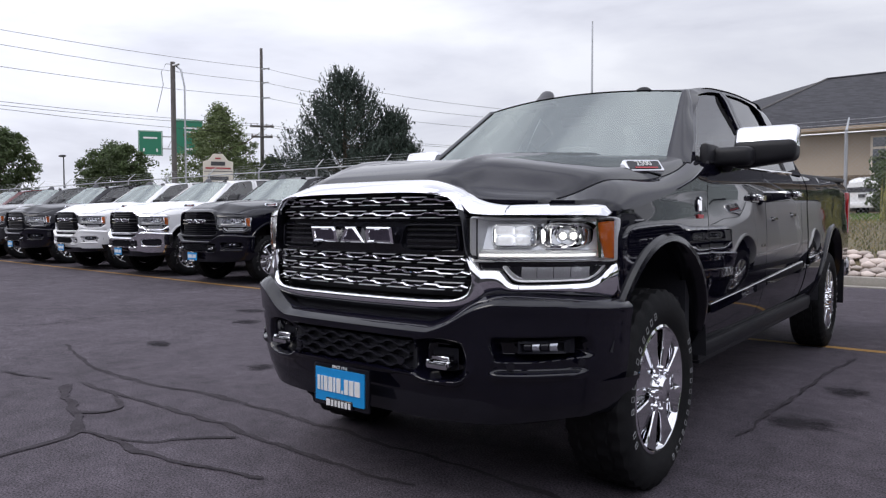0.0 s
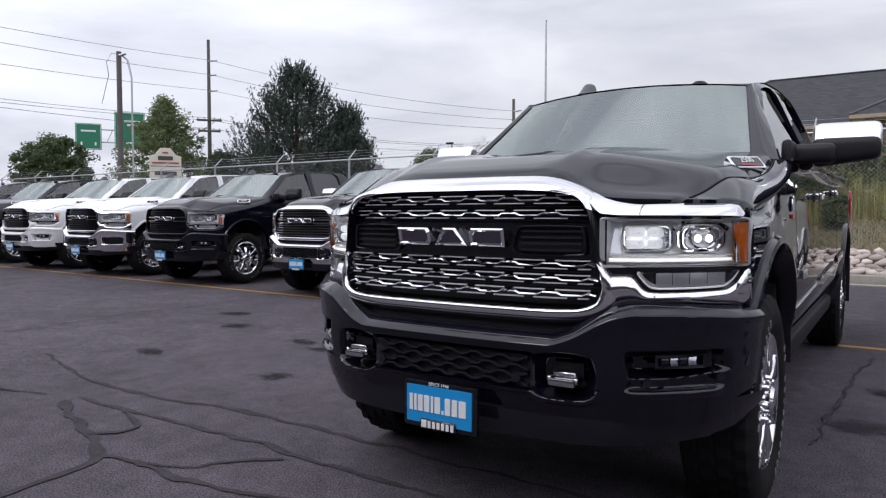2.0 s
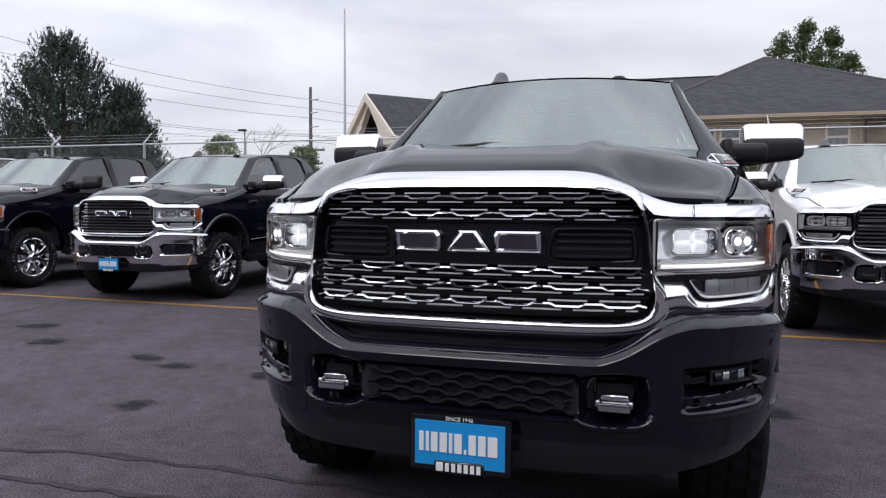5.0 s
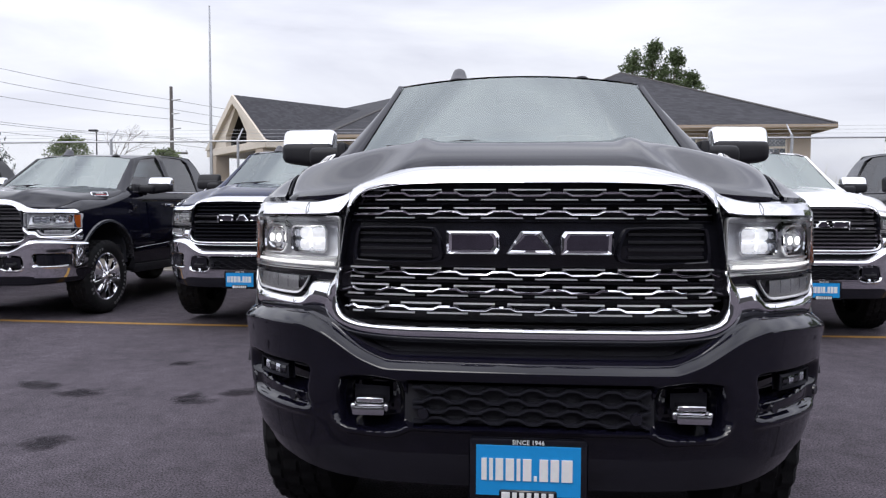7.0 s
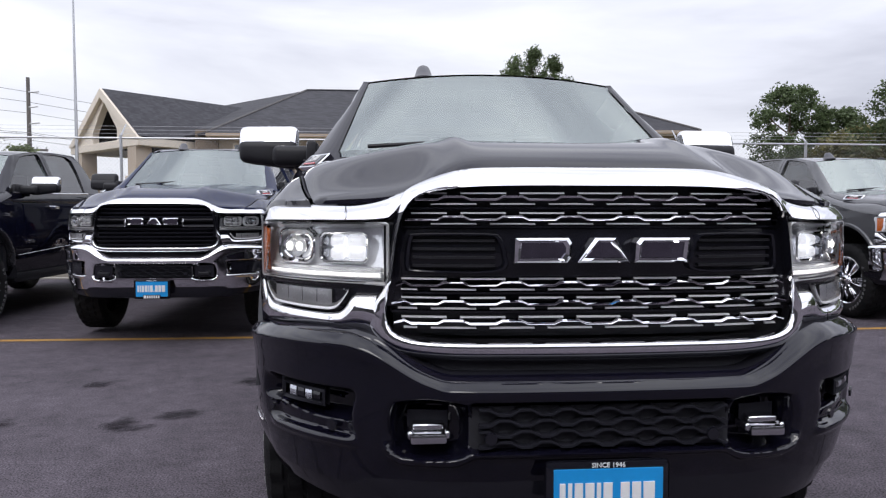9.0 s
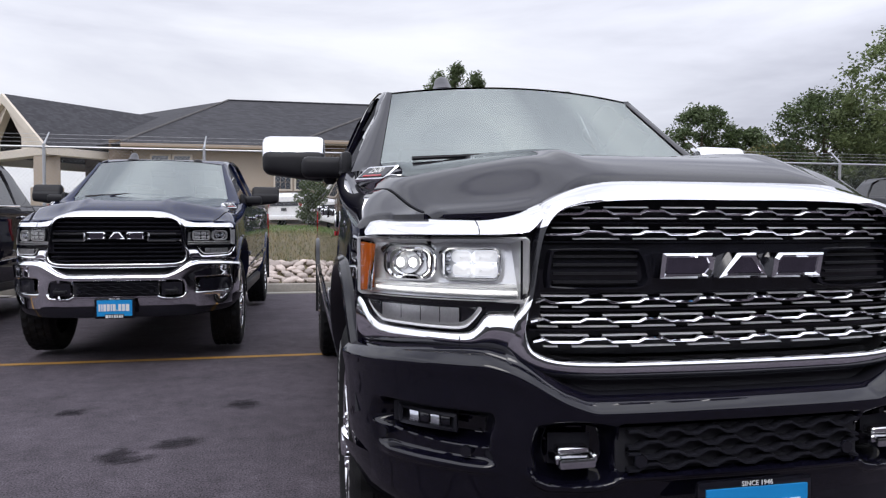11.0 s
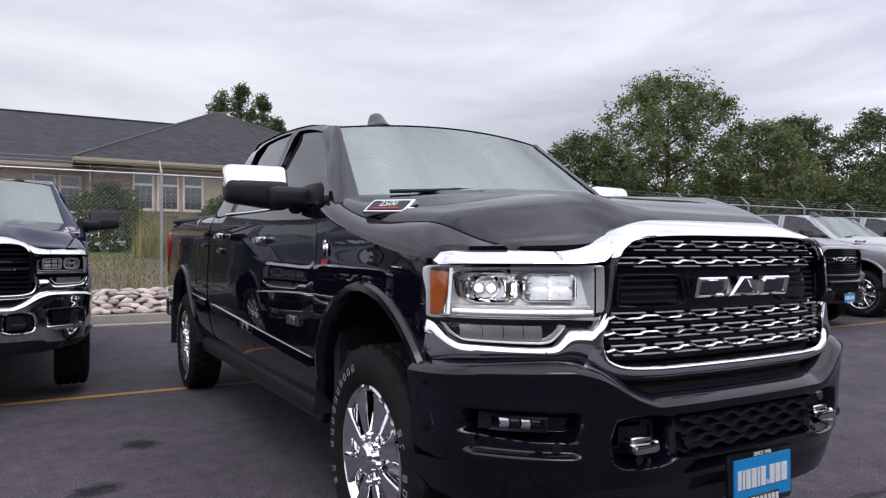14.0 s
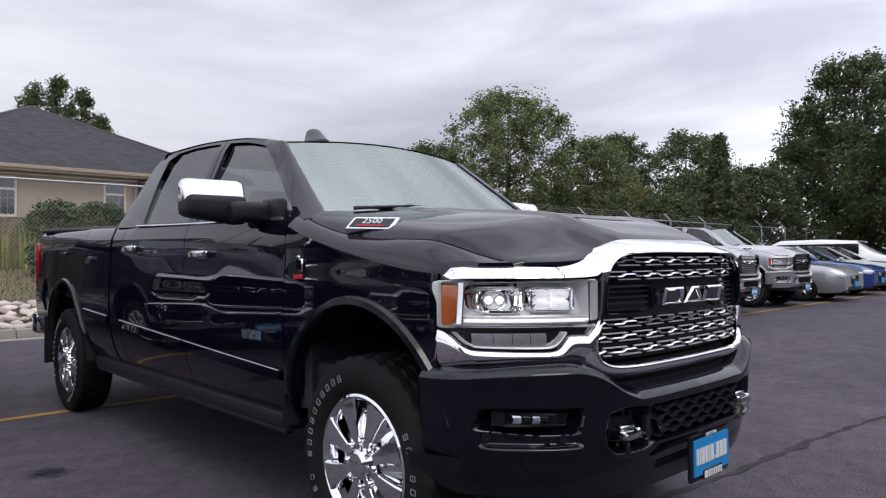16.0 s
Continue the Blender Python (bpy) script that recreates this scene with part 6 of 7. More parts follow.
pine(-37.5, 35.4, 12.4, 6.2, 3, "broad dark green pine behind the fence")
pine(-34.6, 37.9, 9.4, 2.9, 4, "smaller dark pine beside the broad one")
tree(-47.6, 31.0, 10.2, 4.6, 10, LEAF_LIGHT, "leafy green roadside tree with peaked crown", 0.10, 23000, 0.152, "egg")
tree(-44.9, 34.3, 6.2, 1.2, 11, LEAF, "low leafy tree beside the road", 0.1, 13000, 0.136)
tree(-51.3, 24.2, 6.9, 2.9, 12, LEAF, "wide dark leafy tree beside the road", 0.1, 23000, 0.152)
tree(-54.7, 17.2, 7.6, 2.5, 14, LEAF, "dark leafy tree at the lot's far end", 0.1, 17000, 0.152)
tree(-33.0, 46.9, 6.9, 1.9, 15, LEAF_LIGHT, "small round tree behind the fence", 0.2, 8000, 0.128)
tree(-27.2, 50.2, 6.2, 1.6, 16, LEAF_LIGHT, "small round tree far behind the fence", 0.2, 3500, 0.22)
tree(-40.0, 44.0, 6.4, 2.0, 17, LEAF, "small leafy tree beside the pines", 0.2, 8000, 0.128)
for k, (dx, hh) in enumerate(((-1.9, 14.6), (-0.2, 15.4), (1.6, 14.8), (3.0, 12.9))):
    tree(15.4 + 1.25 * dx, 70.6 + 0.4 * k, 1.17 + 1.25 * (hh - 1.17), 1.45, 30 + k, LEAF, "tall narrow poplar behind the building roof", 0.42, 9000, 0.17, "column")
tree(28.0, 25.0, 10.9, 4.3, 40, LEAF_LIGHT, "tall loose leafy tree beyond the fence", 0.18, 28000, 0.136)
tree(26.0, 29.5, 8.2, 3.2, 41, LEAF, "dark leafy tree beyond the fence", 0.1, 17000, 0.136)
tree(32.5, 22.5, 8.4, 3.2, 42, LEAF_LIGHT, "leafy tree in the tree line", 0.1, 17000, 0.136)
tree(43.5, 27.5, 10.6, 3.4, 43, LEAF, "dark leafy tree in the tree line", 0.12, 20000, 0.152)
tree(49.0, 24.8, 11.0, 4.0, 44, LEAF, "dark leafy tree in the tree line", 0.12, 20000, 0.152)
tree(36.5, 23.5, 6.4, 3.6, 45, LEAF_OLIVE, "olive coloured shrub tree in the tree line", 0.05, 17000, 0.128)
tree(39.0, 18.6, 6.6, 3.2, 46, LEAF, "dark shrub tree in the tree line", 0.05, 17000, 0.136)
tree(30.3, 13.3, 7.1, 1.75, 47, LEAF, "narrow dark spruce in the tree line", 0.05, 15000, 0.136, "cone")
tree(42.5, 10.8, 12.6, 4.2, 48, LEAF, "large dark tree at the row's end", 0.0, 40000, 0.152)
tree(43.5, 6.4, 12.4, 5.0, 49, LEAF, "large dark tree at the row's end", 0.0, 40000, 0.152)
tree(37.0, 14.6, 6.2, 2.6, 50, LEAF, "dark tree beside the large ones", 0.04, 20000, 0.136)
tree(44.0, 2.5, 11.5, 4.8, 55, LEAF, "large dark tree past the car row", 0.04, 27000, 0.160)
for k, (x, y, top) in enumerate(((50.5, 15.0, 11.0), (52.0, 9.5, 11.6), (51.0, 4.2, 10.8), (47.0, -1.5, 10.5))):
    tree(x, y, top, 4.6, 70 + k, LEAF, "dark tree deep in the tree line", 0.0, 13000, 0.26)
tree(22.8, 35.9, 8.5, 2.4, 51, LEAF, "leafy tree behind the building corner", 0.1, 15000, 0.136)
tree(25.2, 35.0, 7.2, 1.9, 52, LEAF, "small leafy tree behind the building corner", 0.1, 10000, 0.136)


for k, (x, y, top) in enumerate(((25.0, 32.0, 5.6), (29.5, 29.5, 5.4), (34.5, 27.0, 5.8), (39.5, 24.0, 5.6), (44.0, 21.5, 6.0), (36.0, 19.5, 4.8))):
    tree(x, y, top, 3.6, 80 + k, LEAF if k % 2 else LEAF_OLIVE, "low dense bush filling the tree line", 0.0, 15000, 0.17)


def shrub(x, y, top, wide, seed, mat, label, leaves=4000, size=0.10):
    z = bank_z(x, y)
    t = thing("shrub", pose(x, y, z), label, "shrub")
    part("stem", limbs((top - z) * 0.8, wide * 0.7, seed, 8, 0.03), BARK, t)
    part("leaves", crown(top - z, wide, 0.05, seed, leaves, size, "round"), mat, t)
    return t


shrub(-0.05, 28.0, 4.0, 1.4, 60, LEAF, "dark green shrub before the building", 7000)
shrub(2.7, 19.6, 2.95, 1.0, 61, LEAF, "dark green shrub behind the fence", 4500)
shrub(4.1, 20.3, 3.0, 1.1, 62, LEAF, "green shrub behind the tall grass", 4500)
shrub(6.4, 19.6, 2.7, 1.2, 63, LEAF_LIGHT, "green shrub on the bank", 4500)
shrub(1.6, 15.6, 1.75, 0.5, 64, LEAF, "low weed clump on the bank", 1500, 0.07)


def bare_tree(x, y, height, seed):
    r = random.Random(seed)
    z = bank_z(x, y)
    shapes = []

    def grow(p, way, length, thick, depth):
        q = p + way * length
        shapes.append(tube([tuple(p), tuple((p + q) / 2 + Vector((r.gauss(0, 0.04), r.gauss(0, 0.04), 0)) * length), tuple(q)], [thick, thick * 0.8, thick * 0.55], 5, False))
        if depth:
            for _ in range(3):
                grow(q, (way + Vector((r.gauss(0, 0.45), r.gauss(0, 0.45), r.gauss(0.05, 0.2)))).normalized(), length * 0.62, thick * 0.5, depth - 1)
    grow(Vector((0, 0, -0.2)), Vector((0, 0, 1)), (height - z) * 0.42, 0.09, 4)
    return tagged(part("bare_tree", join(*shapes), BARK, None, "", pose(x, y, z)), "bare grey leafless young tree", "tree")


bare_tree(-30.6, 48.3, 9.0, 8)

# ---- poles, wires, signs ----
def utility_pole(x, y, top, arms, label):
    z = bank_z(x, y)
    t = thing("utility_pole", pose(x, y, z), label, "utility pole")
    h = top - z
    part("pole", tube([(0, 0, -0.3), (0, 0, h)], [0.19, 0.12] if h > 8 else [0.13, 0.11], 10), POLE_WOOD, t)
    turn = Matrix.Rotation(math.atan2(-(x + 1), y + 3), 4, "Z")
    for zz, w in arms:
        if w > 0:
            arm = part("crossarm", moved(box(0, -0.14, h - zz, w, 0.14, 0.17, 0.01), turn), POLE_WOOD, t)
            for k in (-0.45, -0.2, 0.2, 0.45):
                part("insulator", moved(tube([(w * k, -0.14, h - zz + 0.05), (w * k, -0.14, h - zz + 0.24)], 0.05, 6), turn), GALV, arm)
        else:
            part("bracket", moved(tube([(0, -0.1, h - zz), (-w, -0.1, h - zz + 0.12)], 0.06, 6), turn), GALV, t)
    return t


utility_pole(-47.3, 35.0, 15.9, ((1.8, -0.7), (3.0, -0.6), (4.3, -0.7), (6.7, 2.0), (7.6, 1.8)), "tall weathered wooden utility pole with crossarms")
utility_pole(-26.9, 51.0, 11.4, ((1.1, -0.7), (2.2, -0.6), (3.4, -0.7), (5.3, 2.4)), "distant wooden utility pole with crossarms")
riser = utility_pole(-28.8, 15.6, 8.7, ((0.2, -0.3),), "wooden service pole with a cable loop")
part("conduit", tube([(0.42, 0.35, 0), (0.42, 0.35, 6.4), (0.30, 0.25, 7.2), (0.05, 0.1, 7.45)], 0.045, 6), GALV, riser)
part("cable_loop", tube([(0.05, 0, 7.45), (-0.25, -0.2, 7.5), (-0.42, -0.35, 7.1), (-0.35, -0.3, 6.5), (-0.6, -0.5, 5.2)], 0.014, 5, False), PLASTIC, riser)


def wire(a, b, sag, label="thin overhead power cable"):
    pts = [tuple(Vector(a).lerp(Vector(b), t) - Vector((0, 0, sag * 4 * t * (1 - t)))) for t in np.linspace(0, 1, 14)]
    return tagged(part("power_cable", tube(pts, 0.014, 4, False), PLASTIC), label, "cable")


for dz, left in ((1.7, 12.0), (2.9, 11.2), (4.2, 10.0), (6.5, 8.1), (6.7, 7.9), (7.4, 7.7)):
    p = Vector((-47.1, 35.0, 15.9 - dz))
    q = Vector((-40.5, 12.2, left))
    wire(tuple(q + (q - p) * 0.8), tuple(p), 0.5)
    wire(tuple(p), (-26.9, 51.0, 11.4 - dz * 0.62), 0.6)
    wire((-26.9, 51.0, 11.4 - dz * 0.62), (2.0, 75.0, 11.0 - dz * 0.5), 0.8)
mast = thing("flagpole", pose(-19.9, 42.5, bank_z(-19.9, 42.5)), "tall pale metal flagpole before the building", "flagpole")
part("pole", tube([(0, 0, -0.2), (0, 0, 6), (0, 0, 13.5)], [0.12, 0.09, 0.05], 10), GALV, mast)
part("finial", lathe([(-0.05, 0.0), (-0.03, 0.045), (0.0, 0.06), (0.03, 0.045), (0.05, 0.0)], 10), GALV, mast, "", Matrix.Translation((0, 0, 13.55)) @ Matrix.Rotation(radians(90), 4, "Y"))
SIGN_GREEN = material("green_sign", (0.006, 0.16, 0.085), 0.4, vary=0.06)
SIGN_CREAM = material("cream_sign", (0.62, 0.58, 0.50), 0.6, vary=0.06)
SIGN_DARK = material("dark_sign_print", (0.05, 0.05, 0.055), 0.6)
SIGN_RED = material("red_sign_print", (0.35, 0.05, 0.05), 0.6)
gantry = thing("road_sign", Matrix.Translation((-81.5, 50.9, 2.0)) @ Matrix.Rotation(math.atan2(83.5, 53.3), 4, "Z"), "green overhead road signs on a steel gantry", "road sign")
part("column", tube([(0.2, 0.15, -1), (0.2, 0.15, 11.2)], 0.22, 10), GALV, gantry)
part("gantry_arm", join(tube([(-7.3, 0.12, 10.2), (0.2, 0.12, 10.2)], 0.10, 6), tube([(-7.3, 0.12, 8.6), (0.2, 0.12, 8.6)], 0.10, 6), *[tube([(-6.8 + k * 1.4, 0.12, 8.6), (-6.1 + k * 1.4, 0.12, 10.2)], 0.05, 5) for k in range(5)]), GALV, gantry)
for x, z, w, h, bars in ((-6.1, 9.25, 3.0, 3.3, ((0.0, 0.70, 1.7, 0.22), (-0.8, -0.9, 0.2, 0.4), (0.8, -0.9, 0.2, 0.4))), (-1.3, 10.2, 3.6, 4.7, ((0.3, 1.2, 1.9, 0.24), (0.3, 0.7, 1.2, 0.24), (0.0, -1.6, 0.9, 0.24)))):
    board = part("sign_board", box(x, 0, z, w, 0.08, h, 0.03), SIGN_GREEN, gantry, "green sign board with white border")
    for bx, bz, bw, bh in bars:
        part("sign_bar", box(x + bx, -0.055, z + bz, bw, 0.02, bh), WHITE_LETTER, board, "white bar in place of wording")
    for bx, bz, bw, bh in ((0, h / 2 - 0.1, w - 0.15, 0.05), (0, -h / 2 + 0.1, w - 0.15, 0.05), (w / 2 - 0.1, 0, 0.05, h - 0.15), (-w / 2 + 0.1, 0, 0.05, h - 0.15)):
        part("sign_border", box(x + bx, -0.055, z + bz, bw, 0.02, bh), WHITE_LETTER, board)
pylon = thing("pylon_sign", Matrix.Translation((-35.1, 22.3, 1.3)) @ Matrix.Rotation(math.atan2(58.0, 39.2), 4, "Z") @ Matrix.Diagonal((0.64, 0.64, 0.64, 1)), "cream gabled business sign on a base", "sign")
part("sign_panel", prism([(-1.38, 2.6), (1.38, 2.6), (1.38, 5.3), (0.9, 5.45), (0.45, 6.05), (-0.45, 6.05), (-0.9, 5.45), (-1.38, 5.3)], -0.15, 0.15, 0.03), SIGN_CREAM, pylon)
part("sign_base", box(0, 0, 1.2, 2.2, 0.5, 2.9, 0.03), SIGN_CREAM, pylon)
for x, z, w, h, mt in ((0, 5.62, 0.5, 0.14, SIGN_RED), (0, 5.12, 1.3, 0.38, SIGN_DARK), (0, 4.68, 2.3, 0.16, SIGN_RED), (0, 4.38, 2.6, 0.06, SIGN_DARK), (0, 3.72, 1.9, 0.36, SIGN_DARK), (0, 3.25, 2.2, 0.12, SIGN_RED)):
    part("sign_bar", box(x, -0.165, z, w, 0.02, h), mt, pylon, "plain bar in place of wording")


def street_lamp(x, y, top, label):
    z = bank_z(x, y)
    t = thing("street_lamp", pose(x, y, z), label, "street lamp")
    part("pole", tube([(0, 0, -0.2), (0, 0, top - z)], [0.08, 0.05], 8), PLASTIC, t)
    part("lamp_head", box(-0.25, 0, top - z, 0.7, 0.35, 0.16, 0.03), PLASTIC, t)


street_lamp(-62.3, 25.0, 6.8, "dark car park lamp beyond the row")
street_lamp(-33.6, 51.5, 8.0, "grey street lamp behind the fence")


# ---- the building behind the fence ----
def pattern_material(name, color, dark, sx, sz, mortar, offset=0.5, rough=0.9, bump=0.3, mix=0.5):
    """Courses of rectangular pieces laid along x and up z, with colour varying from piece to piece."""
    m = material(name, color, rough, vary=0.15, scale=1.5)
    n, l = m.node_tree.nodes, m.node_tree.links
    b = n["Principled BSDF"]
    old = b.inputs["Base Color"].links[0].from_socket
    co = n.new("ShaderNodeTexCoord")
    sep = n.new("ShaderNodeSeparateXYZ")
    com = n.new("ShaderNodeCombineXYZ")
    add = n.new("ShaderNodeMath")
    l.new(co.outputs["Object"], sep.inputs[0])
    l.new(sep.outputs["X"], add.inputs[0])
    l.new(sep.outputs["Y"], add.inputs[1])
    l.new(add.outputs[0], com.inputs["X"])
    l.new(sep.outputs["Z"], com.inputs["Y"])
    br = n.new("ShaderNodeTexBrick")
    br.offset = offset
    br.inputs["Scale"].default_value = 1.0
    br.inputs["Brick Width"].default_value, br.inputs["Row Height"].default_value = sx, sz
    br.inputs["Mortar Size"].default_value = mortar
    br.inputs["Color1"].default_value = (1, 1, 1, 1)
    br.inputs["Color2"].default_value = (*dark, 1)
    br.inputs["Mortar"].default_value = (0.45, 0.44, 0.42, 1)
    l.new(com.outputs[0], br.inputs["Vector"])
    mul = n.new("ShaderNodeMix")
    mul.data_type, mul.blend_type = "RGBA", "MULTIPLY"
    mul.inputs["Factor"].default_value = 1.0
    l.new(old, mul.inputs["A"])
    l.new(br.outputs["Color"], mul.inputs["B"])
    l.new(mul.outputs["Result"], b.inputs["Base Color"])
    bp = n.new("ShaderNodeBump")
    bp.inputs["Strength"].default_value, bp.inputs["Distance"].default_value = bump, 0.02
    l.new(br.outputs["Fac"], bp.inputs["Height"])
    bp.invert = True
    l.new(bp.outputs["Normal"], b.inputs["Normal"])
    return m


SHINGLE = pattern_material("dark_shingles", (0.046, 0.046, 0.054), (0.55, 0.55, 0.58), 0.22, 0.075, 0.004)
RIDGE = material("ridge_shingles", (0.10, 0.095, 0.095), 0.9, vary=0.25, scale=6)
STONE = pattern_material("ledge_stone", (0.21, 0.165, 0.125), (0.45, 0.42, 0.40), 0.30, 0.085, 0.008)
STUCCO = material("beige_stucco", (0.40, 0.335, 0.27), 0.9, vary=0.05, scale=0.8, bump=0.15, bump_scale=60)
TRIM_TAN = material("tan_trim", (0.30, 0.235, 0.175), 0.6, vary=0.06, scale=2)
TRIM_CREAM = material("cream_trim", (0.62, 0.56, 0.48), 0.6, vary=0.05, scale=2)
WIN_GLASS = material("office_glass", (0.05, 0.06, 0.075), 0.06, vary=0.2, scale=0.8, spec=1.0)

EYE_PT, BLD_SCALE = (-1.45, -2.40, 1.17), 1.75
house = thing("office_building", Matrix.Translation(EYE_PT) @ Matrix.Diagonal((BLD_SCALE,) * 3 + (1,)) @ Matrix.Translation([-c for c in EYE_PT]),
              "single storey beige office building with dark shingle roof", "building")
part("wall", join(box(4.75, 28.0, 2.75, 10.7, 10.0, 3.3), box(-4.3, 29.0, 2.75, 7.4, 10.0, 3.3)), STUCCO, house, "beige stucco wall")
part("stone_base", join(box(5.3, 22.97, 2.03, 9.64, 0.10, 1.36), box(-4.35, 23.97, 2.03, 6.8, 0.10, 1.2)), STONE, house, "brown ledge stone base")
for x0, x1, y in ((-0.62, 0.52, 22.92), (-8.0, -7.2, 23.92), (6.6, 7.4, 22.92)):
    part("stone_pier", box((x0 + x1) / 2, y, 2.78, x1 - x0, 0.24, 3.2), STONE, house, "brown ledge stone pier")


def sheet(points, thick=0.10):
    """A roof plane with thickness."""
    a, b, c = (Vector(p) for p in points[:3])
    n = (b - a).cross(c - a).normalized()
    if n.z < 0:
        points, n = list(reversed(points)), -n
    k = len(points)
    v = [tuple(Vector(p)) for p in points] + [tuple(Vector(p) - n * thick) for p in points]
    return v, [tuple(range(k)), tuple(reversed(range(k, 2 * k)))] + [(i, i + k, (i + 1) % k + k, (i + 1) % k) for i in range(k)]


WE, RE, PK = 4.36, 4.22, (4.2, 27.7, 7.25)
roofs = (((-1.2, 22.42, WE), (10.72, 22.42, WE), PK), ((10.72, 22.42, WE), (10.72, 34, WE), (4.2, 34, 7.25), PK), ((-1.2, 22.42, WE), PK, (4.2, 34, 7.25), (-1.2, 34, WE)),
         ((-7.5, 23.35, RE), (0.5, 23.35, RE), (4.75, 29.2, 6.84), (-4.5, 29.2, 6.84)), ((-7.5, 23.35, RE), (-4.5, 29.2, 6.84), (-10.0, 34.6, 6.84), (-13.0, 28.85, RE)),
         ((-11.8, 25.1, 6.07), (-6.6, 30.3, 6.07), (-4.5, 28.2, 4.05), (-9.72, 23.0, 4.05)), ((-11.8, 25.1, 6.07), (-13.9, 27.2, 4.05), (-8.7, 32.4, 4.05), (-6.6, 30.3, 6.07)))
for r in roofs:
    part("roof", sheet(r), SHINGLE, house, "dark grey shingle roof plane")
for a, b in (((-1.2, 22.40, WE - 0.08), (10.72, 22.40, WE - 0.08)), ((-7.5, 23.33, RE - 0.08), (-1.2, 23.33, RE - 0.08)), ((-1.18, 22.42, WE - 0.08), (-1.18, 24.0, WE - 0.08)), ((10.7, 22.42, WE - 0.08), (10.7, 33, WE - 0.08))):
    d = (Vector(b) - Vector(a))
    part("gutter", moved(box(d.length / 2, 0, 0, d.length, 0.10, 0.13, 0.015), Matrix.Translation(a) @ Matrix.Rotation(math.atan2(d.y, d.x), 4, "Z")), TRIM_TAN, house, "tan gutter")
part("soffit", join(box(4.75, 22.72, WE - 0.14, 11.8, 0.62, 0.03), box(-4.3, 23.66, RE - 0.14, 6.4, 0.62, 0.03)), TRIM_CREAM, house)
part("ridge_cap", tube([(-1.2, 22.42, WE + 0.02), PK], 0.045, 6), RIDGE, house)
part("ridge_cap", tube([(-7.5, 23.35, RE + 0.02), (-4.5, 29.2, 6.86)], 0.045, 6), RIDGE, house)
part("ridge_cap", tube([(10.72, 22.42, WE + 0.02), PK], 0.045, 6), RIDGE, house)
part("ridge_cap", tube([(-4.5, 29.2, 6.86), (4.75, 29.2, 6.86)], 0.045, 6), SHINGLE, house)
for x, y, z in ((-0.72, 22.9, 0.0), (6.45, 22.9, 0.0)):
    part("downpipe", tube([(x, 22.5, WE - 0.1), (x, 22.86, WE - 0.35), (x, 22.86, 1.3)], 0.04, 6), TRIM_TAN, house)
part("roof_vent", tube([(7.4, 27.0, 5.4), (7.4, 27.0, 6.3)], 0.07, 8), GALV, house)


def office_window(x0, x1, lo, hi, y, transom):
    """A framed window with a muntin grid and a transom light above."""
    w = part("window", box((x0 + x1) / 2, y - 0.03, (lo + hi + transom) / 2, x1 - x0 + 0.14, 0.07, hi - lo + transom + 0.20, 0.01), TRIM_CREAM, house, "cream framed office window")
    part("pane", box((x0 + x1) / 2, y - 0.068, (lo + hi) / 2, x1 - x0, 0.012, hi - lo), WIN_GLASS, w)
    part("pane", box((x0 + x1) / 2, y - 0.068, hi + 0.07 + (transom - 0.02) / 2, x1 - x0, 0.012, transom - 0.04), WIN_GLASS, w)
    for k in (1, 2):
        part("glazing_bar", box(x0 + (x1 - x0) * k / 3, y - 0.078, (lo + hi) / 2, 0.012, 0.012, hi - lo), TRIM_TAN, w)
        part("glazing_bar", box((x0 + x1) / 2, y - 0.0785, lo + (hi - lo) * k / 3, x1 - x0, 0.012, 0.012), TRIM_TAN, w)


for x0, x1 in ((0.62, 1.16), (1.40, 1.97), (2.22, 2.78), (5.5, 6.1), (7.8, 8.4), (8.6, 9.2)):
    office_window(x0, x1, 2.80, 3.56, 23.0, 0.36)
for x0, x1 in ((-2.30, -1.75), (-1.55, -1.0), (-6.6, -6.05), (-5.85, -5.3)):
    office_window(x0, x1, 2.70, 3.46, 24.0, 0.34)

# the entrance canopy, turned half left
turn = Matrix.Translation((-11.8, 25.1, 0)) @ Matrix.Rotation(radians(-45), 4, "Z")


def canopy(shape):
    return moved(shape, turn)


part("gable_trim", canopy(join(prism([(-3.0, 3.98), (-2.55, 3.98), (0, 5.72), (2.55, 3.98), (3.0, 3.98), (0.0, 6.06)], -0.10, 0.06))), TRIM_CREAM, house, "cream gable trim boards")
part("gable_face", canopy(join(prism([(-2.6, 3.98), (-1.05, 3.98), (-1.05, 4.45), (0, 5.55), (1.05, 4.45), (1.05, 3.98), (2.6, 3.98), (0, 5.76)], 0.06, 0.3))), TRIM_CREAM, house, "cream gable face")
part("gable_recess", canopy(box(0, 1.6, 4.45, 1.6, 0.06, 1.0)), TRIM_TAN, house, "tan panel within the gable")
part("canopy_beam", canopy(join(box(0, 0.16, 3.86, 5.9, 0.4, 0.30, 0.02), box(-2.75, 2.4, 3.86, 0.35, 4.4, 0.30, 0.02), box(2.75, 2.4, 3.86, 0.35, 4.4, 0.30, 0.02))), TRIM_CREAM, house)
for x in (-2.3, 2.3):
    part("canopy_column", canopy(join(box(x, 0.3, 3.1, 0.62, 0.62, 1.3, 0.02), box(x, 0.3, 1.9, 0.78, 0.78, 1.5, 0.03))), STUCCO, house, "square stucco column")
part("entrance_wall", canopy(box(0.3, 4.4, 2.7, 5.6, 0.2, 3.0)), STONE, house, "stone entrance wall")
for x in (-1.6, -0.5, 0.9):
    part("entrance_window", canopy(box(x, 4.27, 3.0, 0.8, 0.06, 1.5)), WIN_GLASS, house)


